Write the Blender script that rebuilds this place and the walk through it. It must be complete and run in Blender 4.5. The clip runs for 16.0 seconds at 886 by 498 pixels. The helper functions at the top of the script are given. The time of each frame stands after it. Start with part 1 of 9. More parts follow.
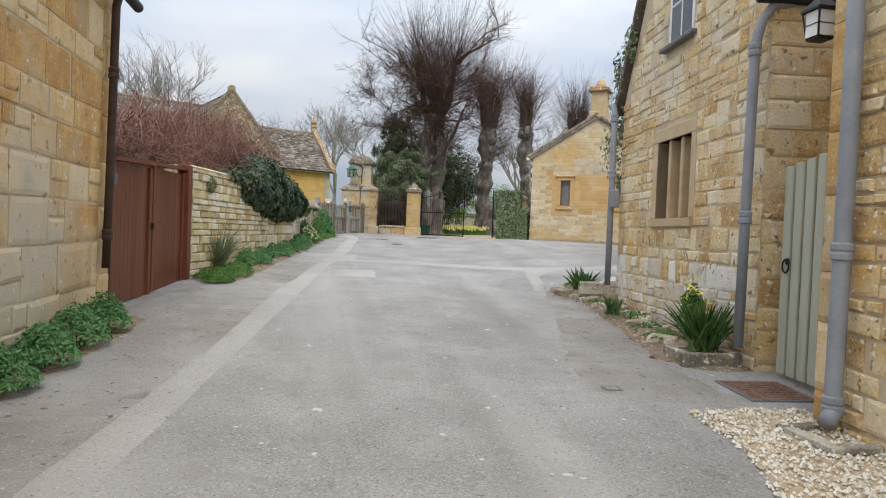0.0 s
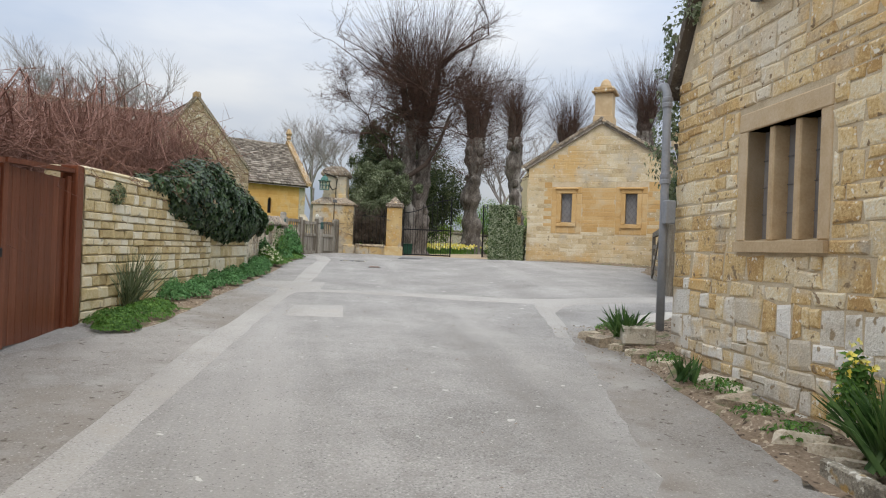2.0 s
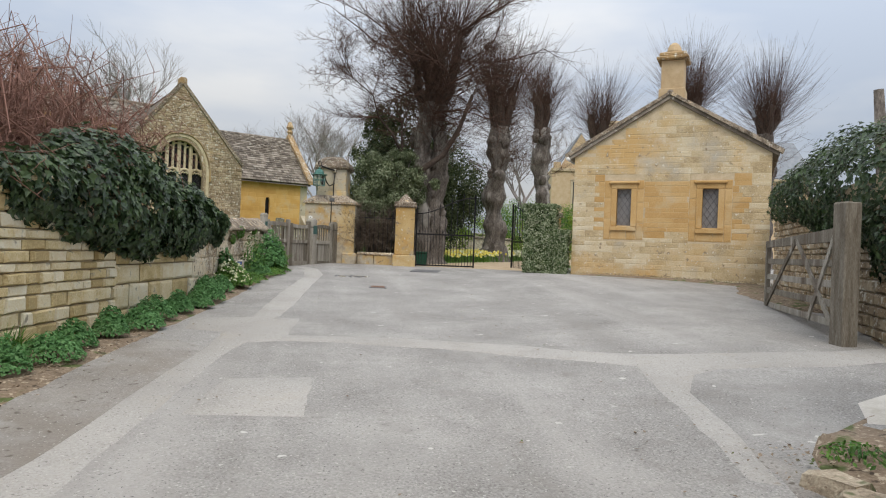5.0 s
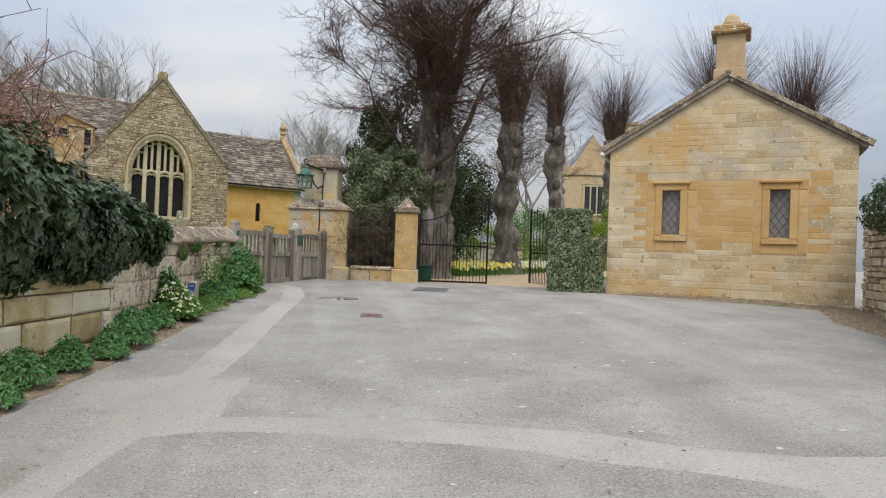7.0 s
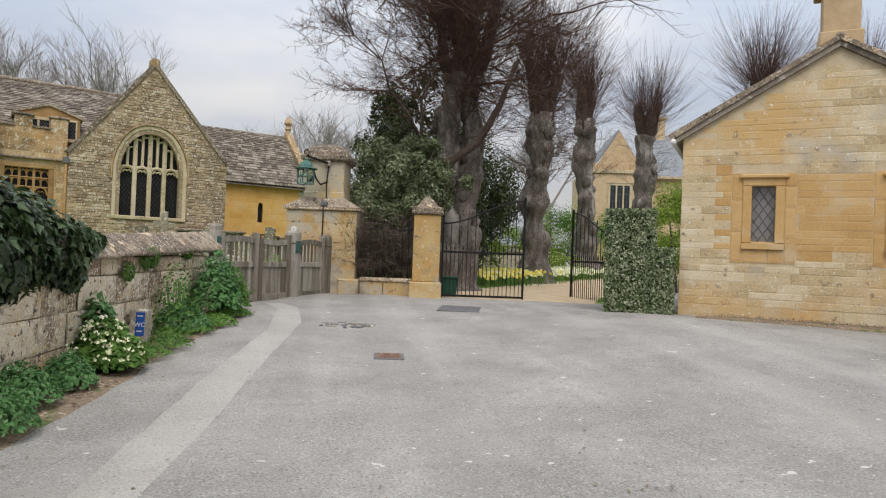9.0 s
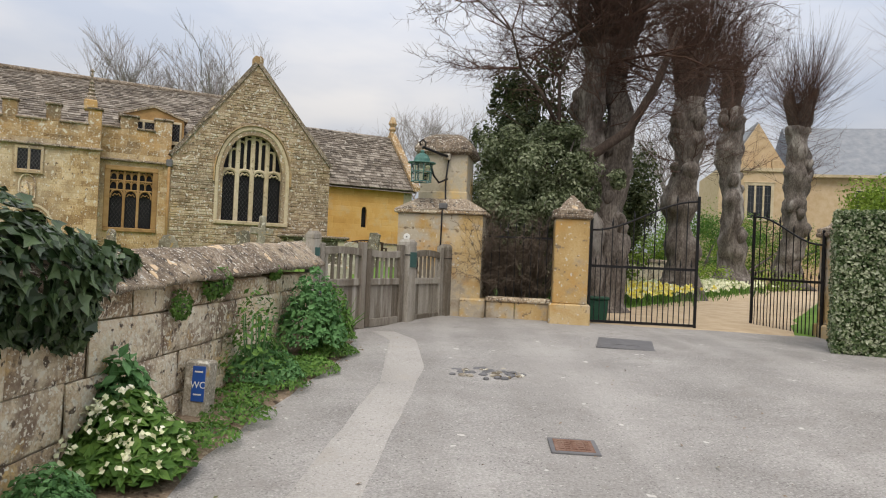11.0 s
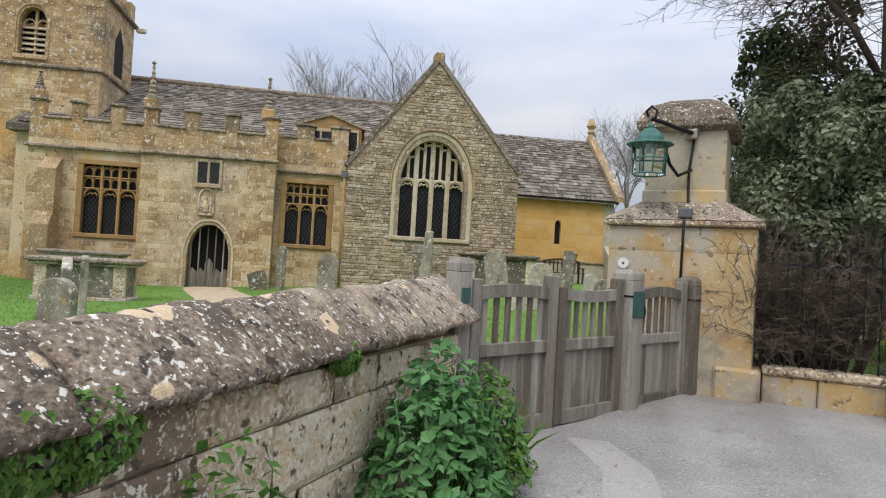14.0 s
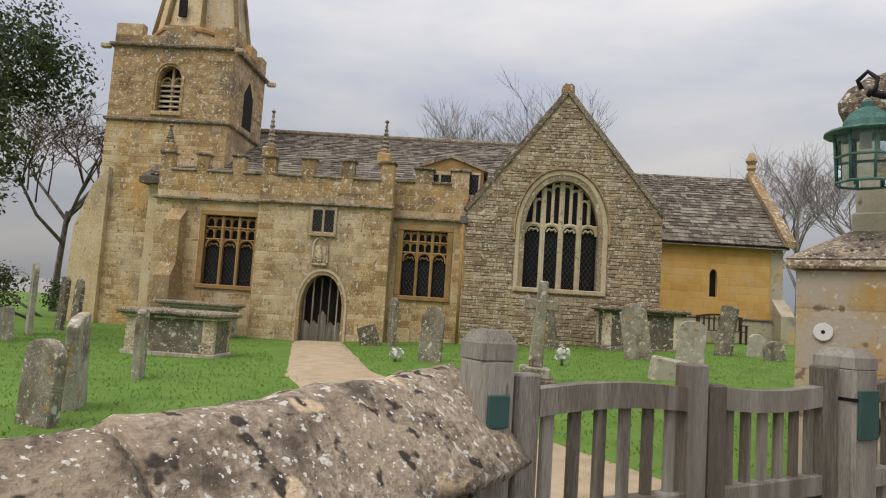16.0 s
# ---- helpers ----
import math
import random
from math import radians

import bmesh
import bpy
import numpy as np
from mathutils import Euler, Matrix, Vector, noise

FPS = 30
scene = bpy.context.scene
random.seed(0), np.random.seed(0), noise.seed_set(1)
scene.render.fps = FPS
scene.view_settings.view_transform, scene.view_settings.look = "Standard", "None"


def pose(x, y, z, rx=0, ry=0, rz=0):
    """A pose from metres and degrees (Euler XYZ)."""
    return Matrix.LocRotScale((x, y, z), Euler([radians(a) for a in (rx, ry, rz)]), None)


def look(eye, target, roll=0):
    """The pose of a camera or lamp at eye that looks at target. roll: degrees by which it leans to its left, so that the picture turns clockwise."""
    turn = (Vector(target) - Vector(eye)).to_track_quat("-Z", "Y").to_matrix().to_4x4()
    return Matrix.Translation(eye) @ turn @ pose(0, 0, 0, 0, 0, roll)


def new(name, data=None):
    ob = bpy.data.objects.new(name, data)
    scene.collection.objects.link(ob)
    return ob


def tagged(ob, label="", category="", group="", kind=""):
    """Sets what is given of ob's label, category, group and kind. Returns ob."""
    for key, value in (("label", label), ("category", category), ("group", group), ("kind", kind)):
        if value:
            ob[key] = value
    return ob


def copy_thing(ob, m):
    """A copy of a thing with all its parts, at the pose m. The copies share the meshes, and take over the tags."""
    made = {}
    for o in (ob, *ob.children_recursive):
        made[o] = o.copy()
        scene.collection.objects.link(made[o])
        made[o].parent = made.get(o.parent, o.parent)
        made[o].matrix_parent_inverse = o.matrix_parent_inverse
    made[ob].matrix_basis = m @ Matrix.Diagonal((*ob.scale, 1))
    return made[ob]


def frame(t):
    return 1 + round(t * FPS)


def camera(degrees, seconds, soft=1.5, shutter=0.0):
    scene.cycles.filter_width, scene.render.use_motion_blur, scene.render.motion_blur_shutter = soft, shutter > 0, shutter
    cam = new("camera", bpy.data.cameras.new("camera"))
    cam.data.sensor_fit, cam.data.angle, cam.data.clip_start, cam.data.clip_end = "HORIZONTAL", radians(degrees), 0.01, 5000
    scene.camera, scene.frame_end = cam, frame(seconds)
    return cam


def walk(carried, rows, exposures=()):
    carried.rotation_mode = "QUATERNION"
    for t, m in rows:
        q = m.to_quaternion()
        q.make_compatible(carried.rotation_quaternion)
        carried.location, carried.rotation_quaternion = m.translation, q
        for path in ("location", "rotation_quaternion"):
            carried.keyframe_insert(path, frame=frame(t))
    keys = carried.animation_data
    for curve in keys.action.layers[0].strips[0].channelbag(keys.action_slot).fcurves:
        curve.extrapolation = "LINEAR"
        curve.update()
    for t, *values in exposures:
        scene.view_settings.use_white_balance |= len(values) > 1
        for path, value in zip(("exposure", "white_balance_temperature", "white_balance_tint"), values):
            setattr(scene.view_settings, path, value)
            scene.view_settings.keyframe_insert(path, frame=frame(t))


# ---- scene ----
cam = camera(67.5, 16.0, soft=1.1)
METRES, EYE, TILT, LEAN, TURN = 21.0, 1.47, 0.0, 0.0, -10.9
ROWS = [
    (0.0, 0.0, 0.0, 0.0, 0.06, -1.43, -2.35),
    (0.5, -0.0019, 0.033, 0.001, -0.67, -0.93, -2.33),
    (1.0, -0.0039, 0.0669, 0.0025, -1.24, -0.47, -2.33),
    (1.5, -0.0051, 0.0996, 0.0034, -1.48, -0.14, -2.29),
    (2.0, -0.0052, 0.133, 0.0051, -1.54, 0.04, -2.26),
    (2.5, -0.0043, 0.1656, 0.0061, -1.52, 0.11, -2.26),
    (3.0, -0.0048, 0.1996, 0.0086, -1.48, 0.12, -2.25),
    (3.5, -0.0061, 0.2334, 0.0097, -1.28, 0.1, -2.27),
    (4.0, -0.0098, 0.2676, 0.0124, -0.99, 0.02, -2.27),
    (4.5, -0.0118, 0.3008, 0.0142, -0.63, -0.0, -2.25),
    (7.0, -0.0206, 0.4627, 0.0228, -0.46, 0.65, -2.11),
    (7.5, -0.0205, 0.4951, 0.0248, -0.83, 0.66, -2.09),
    (8.0, -0.023, 0.5266, 0.0268, -0.95, 0.67, -2.12),
    (10.5, -0.0652, 0.6751, 0.0364, 6.09, 0.63, -2.45),
    (11.0, -0.0749, 0.7048, 0.0375, 8.76, 0.65, -2.57),
    (11.5, -0.0841, 0.7342, 0.0391, 11.78, 0.67, -2.71),
    (12.0, -0.0918, 0.7633, 0.0405, 15.3, 0.66, -2.86),
    (12.5, -0.0989, 0.7923, 0.042, 18.09, 0.69, -2.98),
    (13.0, -0.1057, 0.8213, 0.043, 20.37, 0.76, -3.06),
    (13.5, -0.1131, 0.8508, 0.0444, 22.58, 0.86, -3.1),
    (14.0, -0.1214, 0.8764, 0.047, 25.44, 1.11, -3.29),
    (14.5, -0.1284, 0.9017, 0.0505, 29.4, 1.92, -3.44),
    (15.0, -0.1357, 0.9267, 0.052, 33.25, 3.12, -3.58),
    (15.5, -0.142, 0.9536, 0.0518, 35.88, 4.2, -3.65),
    (16.0, -0.1485, 0.9801, 0.0522, 37.89, 4.77, -3.75),
]
walk(cam, [(t, pose(0, 0, EYE, TILT, LEAN, TURN) @ pose(METRES * x, METRES * y, METRES * z, 90 + pitch, roll, yaw)) for t, x, y, z, yaw, pitch, roll in ROWS],
     [(0.0, 0.13, 6450, 10), (4.0, 0.0, 6650, 10), (8.0, -0.02, 6700, 11), (11.0, 0.03, 6950, 13), (13.0, 0.03, 6450, 13), (14.5, -0.02, 6350, 13), (16.0, -0.33, 7000, 14)])

# world and sun: bright overcast sky
world = bpy.data.worlds.new("overcast")
scene.world = world
world.use_nodes = True
wn, wl = world.node_tree.nodes, world.node_tree.links
wn.clear()
SUN_EL, SUN_AZ = radians(55), radians(185)
sky = wn.new("ShaderNodeTexSky")
sky.sky_type, sky.sun_disc, sky.sun_elevation, sky.sun_rotation = "NISHITA", False, SUN_EL, SUN_AZ
sky.dust_density, sky.air_density = 2.0, 1.0
wtc = wn.new("ShaderNodeTexCoord")
wmap = wn.new("ShaderNodeMapping")
wmap.inputs["Scale"].default_value = (1.6, 1.6, 5.0)
wl.new(wtc.outputs["Generated"], wmap.inputs["Vector"])
wno = wn.new("ShaderNodeTexNoise")
wno.inputs["Scale"].default_value, wno.inputs["Detail"].default_value, wno.inputs["Roughness"].default_value = 1.3, 5.0, 0.5
wl.new(wmap.outputs["Vector"], wno.inputs["Vector"])
wr = wn.new("ShaderNodeValToRGB")
wr.color_ramp.elements[0].position, wr.color_ramp.elements[0].color = 0.36, (5.5, 6.3, 7.6, 1)
wr.color_ramp.elements[1].position, wr.color_ramp.elements[1].color = 0.64, (8.5, 8.7, 8.9, 1)
wl.new(wno.outputs["Fac"], wr.inputs["Fac"])
wmix = wn.new("ShaderNodeMix")
wmix.data_type = "RGBA"
wmix.inputs["Factor"].default_value = 0.88
wl.new(sky.outputs["Color"], wmix.inputs["A"])
wl.new(wr.outputs["Color"], wmix.inputs["B"])
wsep = wn.new("ShaderNodeSeparateXYZ")
wl.new(wtc.outputs["Generated"], wsep.inputs["Vector"])
wgr = wn.new("ShaderNodeMapRange")
wgr.inputs["From Min"].default_value, wgr.inputs["From Max"].default_value = 0.0, 1.0
wgr.inputs["To Min"].default_value, wgr.inputs["To Max"].default_value = 0.53, 2.35
wl.new(wsep.outputs["Z"], wgr.inputs["Value"])
wmul = wn.new("ShaderNodeVectorMath")
wmul.operation = "SCALE"
wl.new(wmix.outputs["Result"], wmul.inputs[0])
wl.new(wgr.outputs["Result"], wmul.inputs["Scale"])
wb = wn.new("ShaderNodeBackground")
wb.inputs["Strength"].default_value = 0.105
wl.new(wmul.outputs["Vector"], wb.inputs["Color"])
wo = wn.new("ShaderNodeOutputWorld")
wl.new(wb.outputs["Background"], wo.inputs["Surface"])

sun = new("sun", bpy.data.lights.new("sun", "SUN"))
sun.data.energy, sun.data.angle, sun.data.color = 1.5, radians(30), (1.0, 0.93, 0.82)
sun.matrix_world = look((0, 0, 30), (14 * math.sin(SUN_AZ) * -1, -14 * math.cos(SUN_AZ), 30 - 14 * math.tan(SUN_EL)))


# ---- materials ----
def mat(name, cols, rough=0.85, scale=6.0, fine=60.0, bump=0.3, piece=0.0, spots=None, metal=0.0, stretch=(1, 1, 1), spec=0.3, spread=0.22, stain=None, grain=0.35, streak=None, leaf=0.0):
    """A weathered surface: a ramp of colours over two noises in world metres, tone that differs by piece, lichen spots and broad stains."""
    m = bpy.data.materials.new(name)
    m.use_nodes = True
    n, l = m.node_tree.nodes, m.node_tree.links
    b = n["Principled BSDF"]
    b.inputs["Roughness"].default_value, b.inputs["Metallic"].default_value = rough, metal
    b.inputs["Specular IOR Level"].default_value = spec
    geo = n.new("ShaderNodeNewGeometry")
    mp = n.new("ShaderNodeMapping")
    mp.inputs["Scale"].default_value = stretch
    l.new(geo.outputs["Position"], mp.inputs["Vector"])

    def nz(s, detail=4.0, r=0.6):
        t = n.new("ShaderNodeTexNoise")
        t.inputs["Scale"].default_value, t.inputs["Detail"].default_value, t.inputs["Roughness"].default_value = s, detail, r
        l.new(mp.outputs["Vector"], t.inputs["Vector"])
        return t.outputs["Fac"]

    def op(kind, a, c):
        t = n.new("ShaderNodeMath")
        t.operation = kind
        for i, v in enumerate((a, c)):
            if isinstance(v, (int, float)):
                t.inputs[i].default_value = v
            else:
                l.new(v, t.inputs[i])
        return t.outputs[0]

    big, small = nz(scale), nz(fine, 3.0)
    fac = op("ADD", op("MULTIPLY", big, 1 - grain), op("MULTIPLY", small, grain))
    if piece:
        info = n.new("ShaderNodeObjectInfo")
        rnd = op("FRACT", op("ADD", info.outputs["Random"], geo.outputs["Random Per Island"]), 0)
        fac = op("ADD", op("MULTIPLY", op("SUBTRACT", rnd, 0.5), piece), fac)
    ramp = n.new("ShaderNodeValToRGB")
    e = ramp.color_ramp.elements
    while len(e) < len(cols):
        e.new(0.5)
    for i, c in enumerate(cols):
        e[i].position = 0.5 - spread + 2 * spread * i / max(1, len(cols) - 1)
        e[i].color = (*c, 1)
    l.new(fac, ramp.inputs["Fac"])
    col = ramp.outputs["Color"]

    def over(col, c, f):
        x = n.new("ShaderNodeMix")
        x.data_type = "RGBA"
        l.new(f, x.inputs["Factor"])
        l.new(col, x.inputs["A"])
        x.inputs["B"].default_value = (*c, 1)
        return x.outputs["Result"]

    def step(v, lo, hi):
        t = n.new("ShaderNodeMapRange")
        t.inputs["From Min"].default_value, t.inputs["From Max"].default_value = lo, hi
        l.new(v, t.inputs["Value"])
        return t.outputs["Result"]

    if stain:
        for c, s, lo, hi in stain:
            col = over(col, c, step(nz(s, 6.0, 0.65), lo, hi))
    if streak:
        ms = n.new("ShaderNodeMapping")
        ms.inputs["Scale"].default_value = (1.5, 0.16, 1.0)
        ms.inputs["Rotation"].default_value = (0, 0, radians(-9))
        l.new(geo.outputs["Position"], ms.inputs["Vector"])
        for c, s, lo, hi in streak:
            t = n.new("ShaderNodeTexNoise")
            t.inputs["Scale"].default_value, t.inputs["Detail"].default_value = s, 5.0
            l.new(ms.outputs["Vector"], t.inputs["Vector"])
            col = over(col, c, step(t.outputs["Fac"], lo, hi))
    if spots:
        for c, s, lo, hi in spots:
            col = over(col, c, step(nz(s, 2.0, 0.5), lo, hi))
    l.new(col, b.inputs["Base Color"])
    if bump:
        bp = n.new("ShaderNodeBump")
        bp.inputs["Strength"].default_value, bp.inputs["Distance"].default_value = bump, 0.02
        l.new(fac, bp.inputs["Height"])
        l.new(bp.outputs["Normal"], b.inputs["Normal"])
    if leaf:
        tr = n.new("ShaderNodeBsdfTranslucent")
        l.new(col, tr.inputs["Color"])
        mx = n.new("ShaderNodeMixShader")
        mx.inputs["Fac"].default_value = leaf
        l.new(b.outputs["BSDF"], mx.inputs[1])
        l.new(tr.outputs["BSDF"], mx.inputs[2])
        l.new(mx.outputs["Shader"], n["Material Output"].inputs["Surface"])
    return m


GOLD = [(0.50, 0.335, 0.16), (0.66, 0.49, 0.26), (0.73, 0.60, 0.37), (0.78, 0.70, 0.53)]
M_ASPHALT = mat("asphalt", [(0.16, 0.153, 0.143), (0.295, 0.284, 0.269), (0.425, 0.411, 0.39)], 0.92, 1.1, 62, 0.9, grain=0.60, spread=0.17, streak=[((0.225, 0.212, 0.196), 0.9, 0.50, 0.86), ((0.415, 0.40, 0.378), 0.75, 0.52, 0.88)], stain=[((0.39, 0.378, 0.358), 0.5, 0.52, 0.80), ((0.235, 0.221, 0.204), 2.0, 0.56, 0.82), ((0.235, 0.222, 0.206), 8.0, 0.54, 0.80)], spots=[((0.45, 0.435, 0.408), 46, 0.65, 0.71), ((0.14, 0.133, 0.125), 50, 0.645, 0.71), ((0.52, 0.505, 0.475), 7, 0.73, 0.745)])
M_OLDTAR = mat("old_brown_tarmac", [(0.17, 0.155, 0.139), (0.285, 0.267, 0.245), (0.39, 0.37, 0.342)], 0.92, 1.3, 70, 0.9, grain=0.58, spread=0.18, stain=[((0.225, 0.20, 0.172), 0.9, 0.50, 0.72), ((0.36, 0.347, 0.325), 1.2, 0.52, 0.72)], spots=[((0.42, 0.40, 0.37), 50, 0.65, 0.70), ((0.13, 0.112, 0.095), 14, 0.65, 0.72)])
M_CONC = mat("worn_concrete", [(0.40, 0.37, 0.32), (0.52, 0.49, 0.44), (0.60, 0.58, 0.53)], 0.9, 2.5, 60, 0.6, grain=0.5, stain=[((0.32, 0.28, 0.22), 1.6, 0.54, 0.70)])
M_ROCK = mat("rough_field_stone", [(0.16, 0.125, 0.09), (0.30, 0.245, 0.18), (0.46, 0.39, 0.29), (0.60, 0.54, 0.43)], 0.95, 7, 50, 1.0, 0.5, grain=0.5, spots=[((0.13, 0.14, 0.07), 9, 0.60, 0.70)])
M_STRIP = mat("tarmac_repair", [(0.275, 0.262, 0.243), (0.38, 0.364, 0.34), (0.46, 0.443, 0.417)], 0.92, 1.6, 62, 0.8, grain=0.58, spread=0.18, stain=[((0.30, 0.284, 0.262), 0.8, 0.47, 0.72), ((0.36, 0.336, 0.30), 2.2, 0.54, 0.72)], spots=[((0.20, 0.19, 0.178), 45, 0.64, 0.71), ((0.50, 0.483, 0.452), 50, 0.66, 0.71)])
M_COTT = mat("cotswold_rubble", [(0.46, 0.29, 0.12), (0.64, 0.46, 0.22), (0.72, 0.58, 0.35), (0.77, 0.69, 0.52)], 0.92, 4, 38, 1.0, 0.34, grain=0.55, spread=0.2, stain=[((0.68, 0.61, 0.49), 0.8, 0.52, 0.70), ((0.66, 0.42, 0.16), 1.0, 0.56, 0.68), ((0.44, 0.385, 0.30), 1.5, 0.58, 0.72)], spots=[((0.28, 0.20, 0.12), 13, 0.635, 0.69), ((0.78, 0.72, 0.60), 18, 0.63, 0.69)])
M_ASH = mat("cotswold_ashlar", [(0.47, 0.27, 0.095), (0.60, 0.39, 0.155), (0.68, 0.49, 0.25), (0.73, 0.60, 0.39)], 0.9, 4, 45, 0.7, 0.40, grain=0.45, stain=[((0.54, 0.48, 0.37), 0.45, 0.49, 0.66), ((0.40, 0.33, 0.23), 0.9, 0.56, 0.74)], spots=[((0.30, 0.20, 0.10), 9, 0.65, 0.74), ((0.66, 0.61, 0.5), 14, 0.66, 0.72)])
M_MORTAR = mat("lime_mortar", [(0.42, 0.33, 0.21), (0.56, 0.46, 0.315), (0.64, 0.55, 0.41)], 0.95, 6, 70, 0.7)
M_DRYWALL = mat("pale_rubble", [(0.42, 0.32, 0.16), (0.58, 0.47, 0.26), (0.68, 0.59, 0.40), (0.73, 0.68, 0.54)], 0.92, 5, 50, 0.7, 0.42, grain=0.42, spots=[((0.30, 0.27, 0.21), 10, 0.64, 0.73)])
M_BLOCK = mat("weathered_block", [(0.27, 0.195, 0.13), (0.49, 0.375, 0.25), (0.625, 0.505, 0.35), (0.72, 0.635, 0.485)], 0.93, 7, 38, 1.0, 0.28, grain=0.6, spread=0.15, stain=[((0.70, 0.61, 0.45), 2.6, 0.51, 0.65), ((0.25, 0.18, 0.13), 2.1, 0.53, 0.64), ((0.64, 0.44, 0.20), 3.3, 0.59, 0.68)], spots=[((0.74, 0.69, 0.57), 22, 0.59, 0.635), ((0.13, 0.098, 0.072), 17, 0.61, 0.68), ((0.73, 0.69, 0.59), 48, 0.60, 0.65)])
M_COPING = mat("lichened_coping", [(0.10, 0.076, 0.055), (0.195, 0.151, 0.11), (0.305, 0.244, 0.18), (0.445, 0.372, 0.288)], 0.95, 9, 48, 1.0, 0.2, grain=0.62, spread=0.16, stain=[((0.40, 0.325, 0.232), 2.0, 0.55, 0.68), ((0.105, 0.083, 0.062), 3.1, 0.52, 0.645)], spots=[((0.60, 0.46, 0.30), 5, 0.665, 0.685), ((0.63, 0.60, 0.53), 26, 0.63, 0.67), ((0.058, 0.047, 0.039), 18, 0.605, 0.675), ((0.67, 0.65, 0.59), 60, 0.64, 0.675)])
M_CHURCH = mat("church_stone", [(0.28, 0.18, 0.085), (0.45, 0.315, 0.16), (0.575, 0.435, 0.25), (0.68, 0.565, 0.375)], 0.93, 1.6, 26, 1.0, 0.26, grain=0.5, spread=0.19, stretch=(1, 1, 0.7), stain=[((0.69, 0.60, 0.435), 0.30, 0.51, 0.68), ((0.25, 0.195, 0.138), 0.42, 0.50, 0.70), ((0.60, 0.345, 0.11), 0.36, 0.54, 0.68)], spots=[((0.62, 0.58, 0.48), 9, 0.635, 0.69), ((0.17, 0.125, 0.085), 11, 0.66, 0.72), ((0.66, 0.63, 0.54), 19, 0.645, 0.69)])
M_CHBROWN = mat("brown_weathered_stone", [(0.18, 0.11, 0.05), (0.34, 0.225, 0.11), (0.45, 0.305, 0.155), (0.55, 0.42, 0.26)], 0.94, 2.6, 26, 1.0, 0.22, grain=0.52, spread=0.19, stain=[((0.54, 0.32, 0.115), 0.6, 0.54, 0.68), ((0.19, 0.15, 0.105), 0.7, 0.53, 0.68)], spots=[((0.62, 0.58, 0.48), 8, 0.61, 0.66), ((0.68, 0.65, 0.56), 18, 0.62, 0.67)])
M_CHDRESS = mat("pale_dressed_stone", [(0.44, 0.355, 0.225), (0.56, 0.475, 0.33), (0.65, 0.575, 0.43)], 0.9, 4, 40, 0.6, 0.25, stain=[((0.36, 0.29, 0.20), 0.9, 0.54, 0.70)], spots=[((0.30, 0.24, 0.16), 9, 0.64, 0.70)])
M_CHORANGE = mat("ochre_dressed_stone", [(0.26, 0.16, 0.07), (0.38, 0.235, 0.10), (0.46, 0.31, 0.15)], 0.9, 4, 40, 0.3, 0.2)
M_OCHRE = mat("ochre_limewash", [(0.52, 0.29, 0.085), (0.62, 0.37, 0.12), (0.67, 0.44, 0.18)], 0.9, 1.5, 30, 0.3, 0.2, stain=[((0.56, 0.45, 0.28), 0.9, 0.56, 0.78)])
M_SLATE = mat("stone_slates", [(0.075, 0.062, 0.05), (0.135, 0.113, 0.09), (0.205, 0.175, 0.142), (0.31, 0.275, 0.23)], 0.92, 3, 45, 0.6, 0.42, grain=0.45, stain=[((0.115, 0.092, 0.07), 0.7, 0.52, 0.68)], spots=[((0.46, 0.44, 0.38), 12, 0.645, 0.69)])
M_BLUESLATE = mat("blue_slate", [(0.15, 0.165, 0.185), (0.21, 0.23, 0.255), (0.28, 0.295, 0.31)], 0.8, 3, 40, 0.3, 0.5)
M_LAWN = mat("lawn_ground", [(0.07, 0.135, 0.02), (0.115, 0.215, 0.035), (0.17, 0.275, 0.065)], 0.95, 2.0, 60, 0.6, grain=0.5)
M_GRASS = mat("grass_blades", [(0.11, 0.215, 0.03), (0.16, 0.30, 0.045), (0.23, 0.37, 0.08)], 0.8, 1.2, 8, 0, 0.25, leaf=0.3)
M_DRIVE = mat("buff_gravel", [(0.33, 0.25, 0.16), (0.46, 0.36, 0.24), (0.56, 0.46, 0.34)], 0.95, 3, 150, 0.6)
M_SOIL = mat("bare_soil", [(0.125, 0.09, 0.06), (0.225, 0.17, 0.12), (0.345, 0.275, 0.20)], 0.95, 4, 40, 1.0, grain=0.55, spots=[((0.42, 0.35, 0.26), 22, 0.60, 0.66), ((0.10, 0.125, 0.045), 4, 0.58, 0.66), ((0.07, 0.05, 0.035), 15, 0.62, 0.68)])
M_BARK = mat("grey_bark", [(0.05, 0.042, 0.036), (0.13, 0.112, 0.098), (0.26, 0.235, 0.21)], 0.95, 5.5, 34, 1.0, stretch=(1, 1, 0.35), grain=0.5, spread=0.16, stain=[((0.34, 0.32, 0.29), 1.4, 0.57, 0.68), ((0.05, 0.04, 0.034), 2.2, 0.56, 0.68)])
M_TWIG = mat("brown_twigs", [(0.04, 0.024, 0.018), (0.085, 0.048, 0.036), (0.14, 0.085, 0.065)], 0.9, 1, 10, 0)
M_REDTWIG = mat("red_twigs", [(0.15, 0.075, 0.06), (0.25, 0.135, 0.105), (0.34, 0.21, 0.17)], 0.9, 1.5, 10, 0)
# twig brown paled for distance: haze put into the colour of far trees
M_HAZETWIG = mat("haze_pale_twigs", [(0.19, 0.165, 0.155), (0.27, 0.24, 0.225), (0.35, 0.32, 0.31)], 0.9, 0.6, 5, 0)
